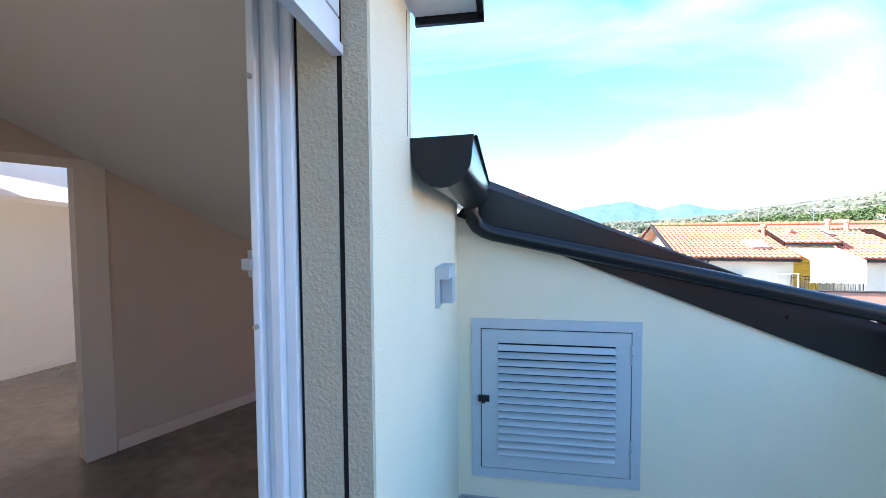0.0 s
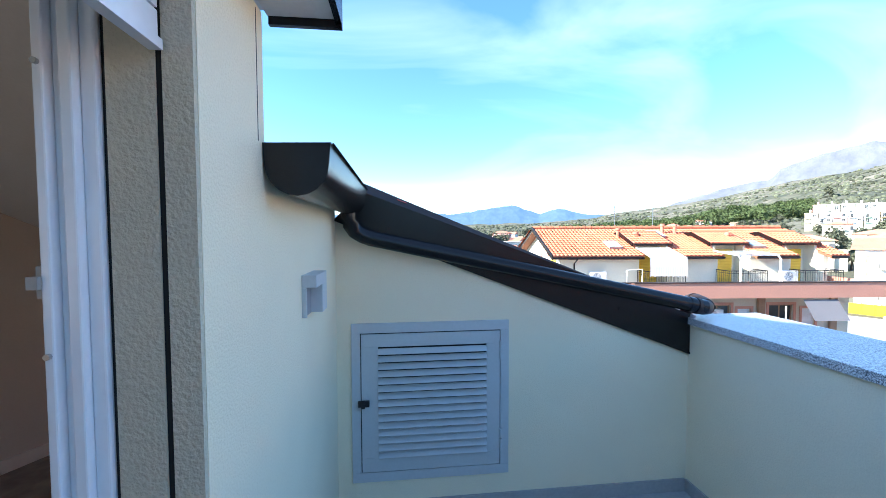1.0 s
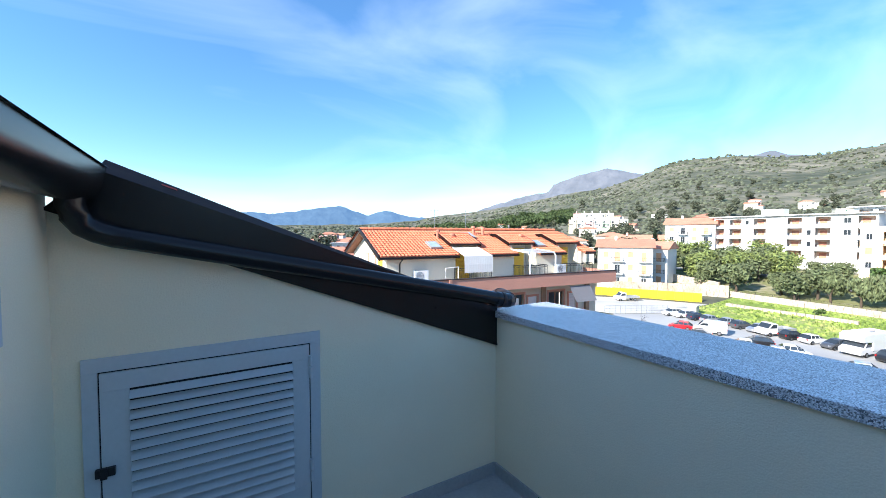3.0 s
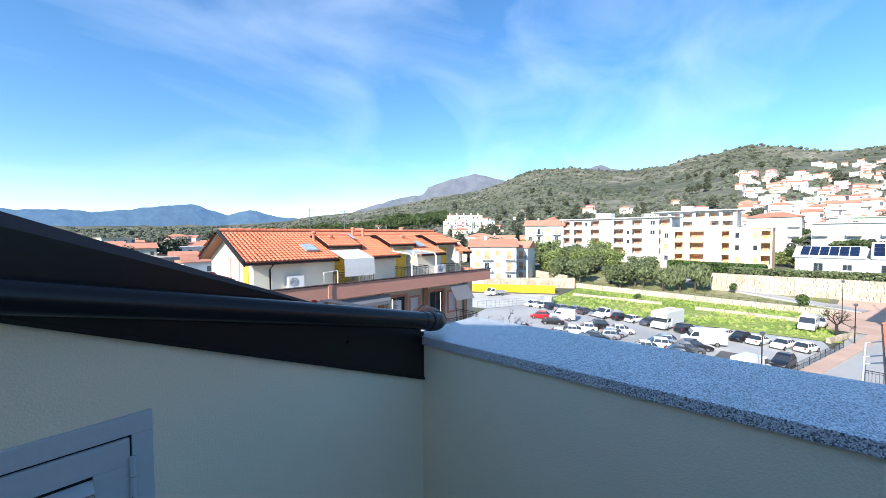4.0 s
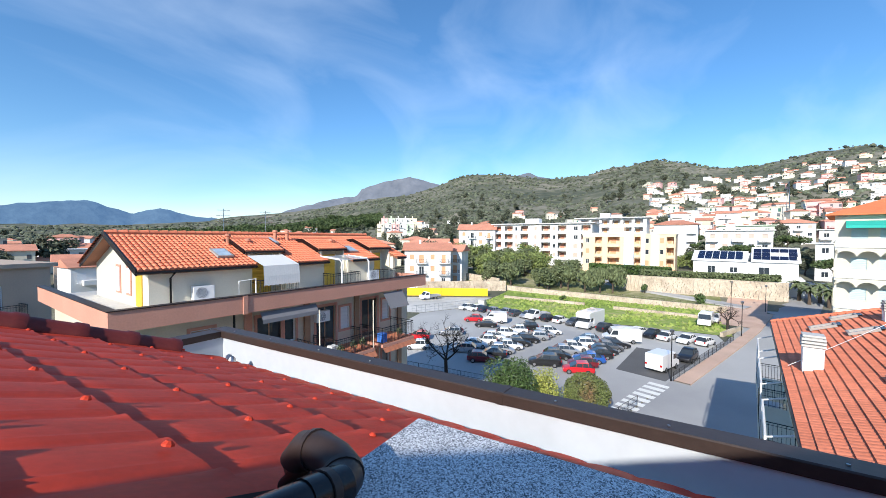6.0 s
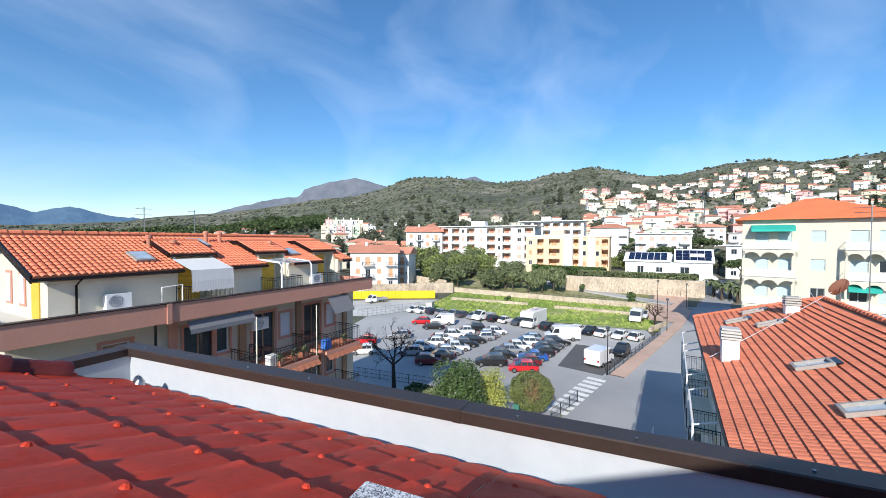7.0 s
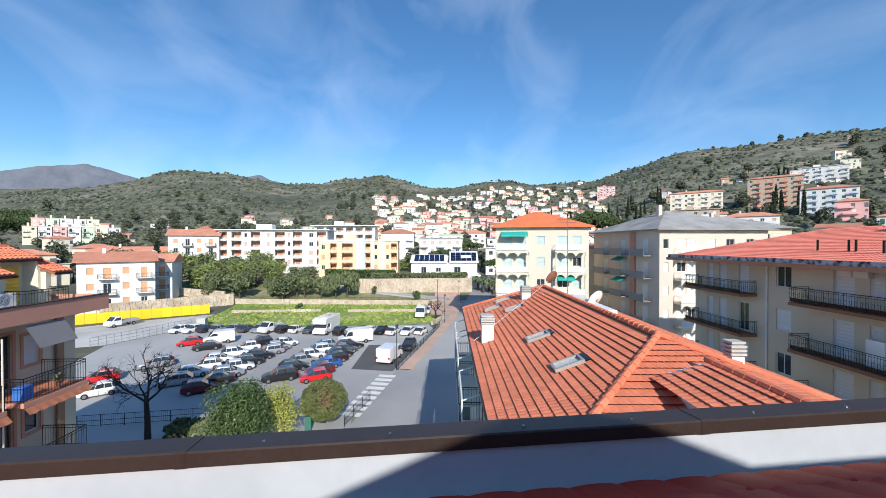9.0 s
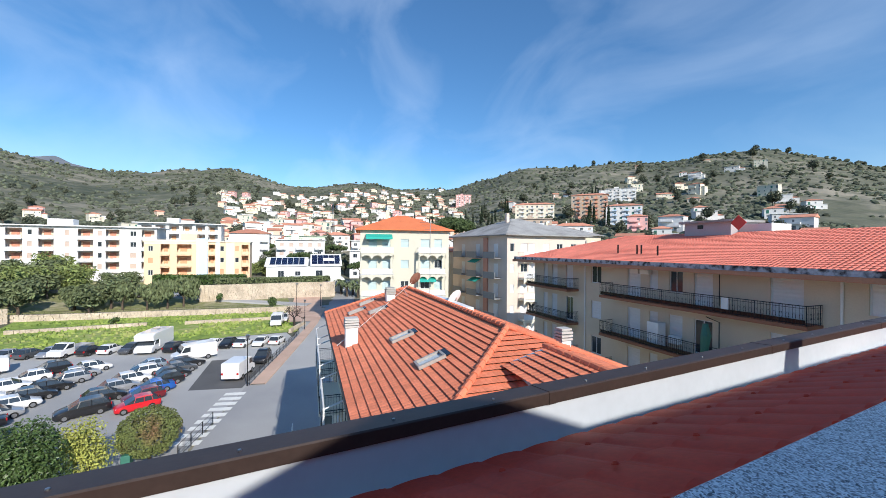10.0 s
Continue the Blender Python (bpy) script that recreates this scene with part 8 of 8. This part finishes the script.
def row(colours, a, b, turn):
    """Cars side by side from a to b; one letter for each car, capitals for large cars."""
    n = len(colours)
    for i, c in enumerate(colours):
        if c == ".":
            continue
        q = i / (n - 1)
        kind = rc.choice(("hatch", "hatch", "hatch", "estate", "saloon")) if c.islower() else "suv"
        car(a[0] + (b[0] - a[0]) * q + rc.uniform(-0.25, 0.25), a[1] + (b[1] - a[1]) * q + rc.uniform(-0.1, 0.1), turn + rc.choice((0, 180)) + rc.uniform(-3, 3), c.lower(), kind)


def cars(spots, turn):
    """Cars at spots (colour, x, y); capitals are large cars."""
    for c, x, y in spots:
        kind = rc.choice(("hatch", "hatch", "hatch", "estate", "saloon")) if c.islower() else "suv"
        car(x, y, turn + rc.choice((0, 180)) + rc.uniform(-3, 3), c.lower(), kind)


cars([("w", 72.0, 38.0), ("w", 72.0, 35.8), ("n", 71.8, 33.6), ("s", 71.6, 31.4), ("s", 71.4, 29.2), ("g", 71.2, 26.9), ("s", 70.6, 24.6)], -25)
cars([("k", 69.9, 20.4), ("w", 69.6, 18.2), ("g", 68.8, 15.8), ("K", 67.2, 10.4), ("l", 67.0, 8.2), ("w", 67.0, 6.0), ("k", 66.6, 4.0), ("w", 66.2, 2.0), ("w", 65.8, -0.4), ("w", 65.6, -2.6)], -25)
flatbed(70.6, 22.6, 155, "white flatbed pickup truck parked beside the meadow")
van(68.8, 13.2, 165, "white motorhome with a living box over the cab", L=6.0, H=2.2, cab=1.7, tall=0.6)
cars([("s", 45.4, 24.6), ("w", 48.0, 24.2), ("w", 50.6, 23.9), ("w", 53.1, 23.6), ("w", 56.0, 22.8), ("w", 58.7, 22.2), ("K", 61.4, 21.6)], 112)
cars([("d", 43.0, 21.0), ("k", 45.3, 20.6), ("s", 47.5, 20.2), ("w", 49.8, 19.9), ("k", 52.0, 19.5), ("k", 54.2, 19.0), ("s", 56.3, 18.5), ("s", 58.4, 18.0), ("w", 60.6, 17.5)], 112)
cars([("K", 45.6, 14.1), ("k", 48.9, 13.5), ("s", 51.3, 12.9), ("w", 53.6, 12.4), ("w", 56.0, 12.1), ("l", 58.5, 11.8)], 110)
cars([("r", 45.0, 10.2), ("d", 47.3, 10.2), ("b", 49.5, 9.9), ("k", 51.7, 9.2), ("k", 53.9, 8.8), ("g", 56.0, 8.4), ("k", 58.0, 8.0)], 108)
van(61.2, 7.6, 110, "white panel van at the end of a row of cars")
van(51.3, 2.3, -22, "tall white van near the pavement", L=4.3, H=2.05, cab=1.3)
van(63.6, 28.0, 110, "small white van in the middle of the car park", L=4.2, H=1.85, cab=1.6)
car(62.6, 31.7, 115, "r", "hatch")
car(59.8, 28.0, 110, "k", "saloon")
car(47.6, 33.2, 115, "r", "hatch")
car(43.4, 30.5, 120, "w", "hatch")
car(52.2, 30.4, 120, "s", "estate")
car(56.6, -0.3, 165, "k", "suv")
van(80.5, -3.5, 170, "white van under the small bare tree", z=ground_z(80.5, -3.5) + 0.12)
car(84.5, -5.0, 170, "w", "suv", ground_z(84.5, -5) + 0.12)
flatbed(79.0, 51.5, 150, "white pickup in the concrete yard", ZG + 0.06)
for k, y in enumerate((31, 28.5, 25.5, 22, 18)):
    car(117.5, y, 80, "wgkws"[k], "hatch", ground_z(117.5, y) + 0.12)


# ---- street furniture ----
def street_lamp(x, y, h, label):
    t = thing("street_lamp", label, "lamp", pose(x, y, ground_z(x, y) + 0.03))
    put("pole", Geo().tube([(0, 0, 0), (0, 0, 0.6), (0, 0, h)], [0.09, 0.06, 0.045], 8), iron, t, smooth=True)
    put("head", Geo().tube([(0, 0, h), (0, 0, h + 0.1), (0, 0, h + 0.35), (0, 0, h + 0.4)], [0.06, 0.2, 0.22, 0.05], 10), steel, t, smooth=True)


for x, y, h in ((47.5, 1.4, 5.0), (74, -7.6, 5.0), (33.5, 26, 3.0), (100, -14.5, 5), (91, -8, 6.5)):
    street_lamp(x, y, h, "dark metal street lamp on a slim pole")


def railing_run(name, a, b, h, label, dz=0.15, step=0.16, post=1.6):
    t = thing(name, label, "railing", pose(0, 0, 0))
    a, b = Vector((*a, 0)), Vector((*b, 0))
    L = (b - a).length
    n = int(L / post)
    pm = Geo().tube([(0, 0, 0), (0, 0, h)], 0.028, 5).mesh("post", iron)
    for i in range(n + 1):
        p = a.lerp(b, i / n)
        put("post", pm, None, t, m=pose(p.x, p.y, ground_z(p.x, p.y) + dz))
    g = Geo()
    for z in (h, 0.15, h * 0.55):
        pts = [a.lerp(b, i / n) for i in range(n + 1)]
        g.tube([(p.x, p.y, ground_z(p.x, p.y) + dz + z) for p in pts], 0.02, 4)
    for i in range(int(L / step)):
        p = a.lerp(b, (i + 0.5) / int(L / step))
        z = ground_z(p.x, p.y) + dz
        g.tube([(p.x, p.y, z + 0.15), (p.x, p.y, z + h)], 0.008, 3)
    put("rail", g, iron, t)


railing_run("street_railing", (33.4, 5.6), (38.5, 3.9), 1.0, "black iron railing beside the zebra bars")
railing_run("street_railing", (47.2, 1.2), (70, -6.2), 0.95, "black iron railing between car park and pavement")
railing_run("garden_railing", (36, 27), (36.5, 15), 1.0, "thin iron railing behind the hedge", 0.03)
railing_run("road_railing", (101.5, 42), (101, 12), 1.0, "pale railing along the far road", 0.4, 0.8, 3.0)
railing_run("road_railing", (101, 12), (97.5, -9), 1.0, "railing along the far road", 0.4, 0.8, 3.0)
t = thing("corner_gate", "white metal tube gate beside the street", "gate", pose(32.8, -1.6, ZG + 0.05, 0, 0, -10))
g = Geo()
for z in (0.15, 0.6, 1.05):
    g.tube([(-0.8, 0, z), (0.8, 0, z)], 0.03, 6)
for x in (-0.8, 0, 0.8):
    g.tube([(x, 0, 0), (x, 0, 1.05)], 0.03, 6)
put("gate_frame", g, white_paint, t)

# yellow hoarding round the yard, and its concrete kiosk
pts = [(80.0, 60.5), (86.0, 50.5), (90.5, 41.5)]
hoard = thing("yellow_hoarding", "bright yellow site hoarding with timber posts", "fence", pose(0, 0, 0))
for a, b in zip(pts, pts[1:]):
    a, b = Vector((*a, 0)), Vector((*b, 0))
    n = int((b - a).length / 1.6)
    d = (b - a) / n
    turn = math.degrees(math.atan2(d.y, d.x))
    for i in range(n):
        p = a + d * i
        put("panel", Geo().box(0, d.length - 0.03, -0.03, 0.03, 0.05, 2.0), yellow_sheet, hoard, m=pose(p.x, p.y, ZG + 0.05, 0, 0, turn))
        put("post", Geo().box(-0.05, 0.05, 0.032, 0.12, 0, 2.7), wood_door, hoard, m=pose(p.x, p.y, ZG + 0.05, 0, 0, turn))
g = Geo()
g.box(-0.9, 0.9, -0.7, 0.7, 0, 1.5)
g.box(-1.0, 1.0, -0.8, 0.8, 1.501, 1.62)
tagged(put("utility_kiosk", g, concrete, m=pose(76.5, 36.5, ZG + 0.06, 0, 0, 10), bevel=0.03), "pale concrete utility kiosk at the meadow's edge", "kiosk")
g = Geo()
g.box(-0.4, 0.4, -0.25, 0.25, 0, 1.1)
tagged(put("waste_bin", g, shutter_g, m=pose(33.6, 8.4, ZG + 0.04), bevel=0.04), "dark green waste container under the bush", "bin")
g = Geo()
for z in (0.0, 0.5, 1.0):
    g.tube([(0, -8, z), (0, 8, z)], 0.02, 4)
for i in range(17):
    g.tube([(0, -8 + i, -0.5), (0, -8 + i, 1.0)], 0.03, 4)
tagged(put("site_fence", g, steel, m=pose(69.5, 41.2, ZG + 0.55, 0, 0, 62)), "low wire site fence between yard and car park", "fence")
# aerial mast far on the slope
g = Geo()
for dx, dy in ((-1, -1), (1, -1), (0, 1)):
    g.tube([(dx, dy, 0), (dx * 0.15, dy * 0.15, 24)], 0.12, 4)
for k in range(8):
    z = 3 * k
    q = 1 - 0.85 * z / 24
    g.tube([(-q, -q, z), (q, -q, z + 1.5), (0, q, z + 3), (-q, -q, z + 3)], 0.07, 3)
x, y = 300 * math.sin(radians(100.5)), 300 * math.cos(radians(100.5))
tagged(put("lattice_mast", g, steel, m=pose(x, y, ground_z(x, y))), "steel lattice mast on the slope", "mast")

# ---- cables over the tiled roof ----
for a, b in (((21.9, -2.7, -3.55), (30.1, -10.1, -1.25)), ((24.0, -7.4, -1.5), (32.0, -9.8, -1.3))):
    a, b = Vector(a), Vector(b)
    tagged(put("cable", Geo().tube([a.lerp(b, q / 8) - Vector((0, 0, 0.05 * math.sin(math.pi * q / 8))) for q in range(9)], 0.014, 4), white_paint), "pale cable stretched over the tiled roof", "cable")
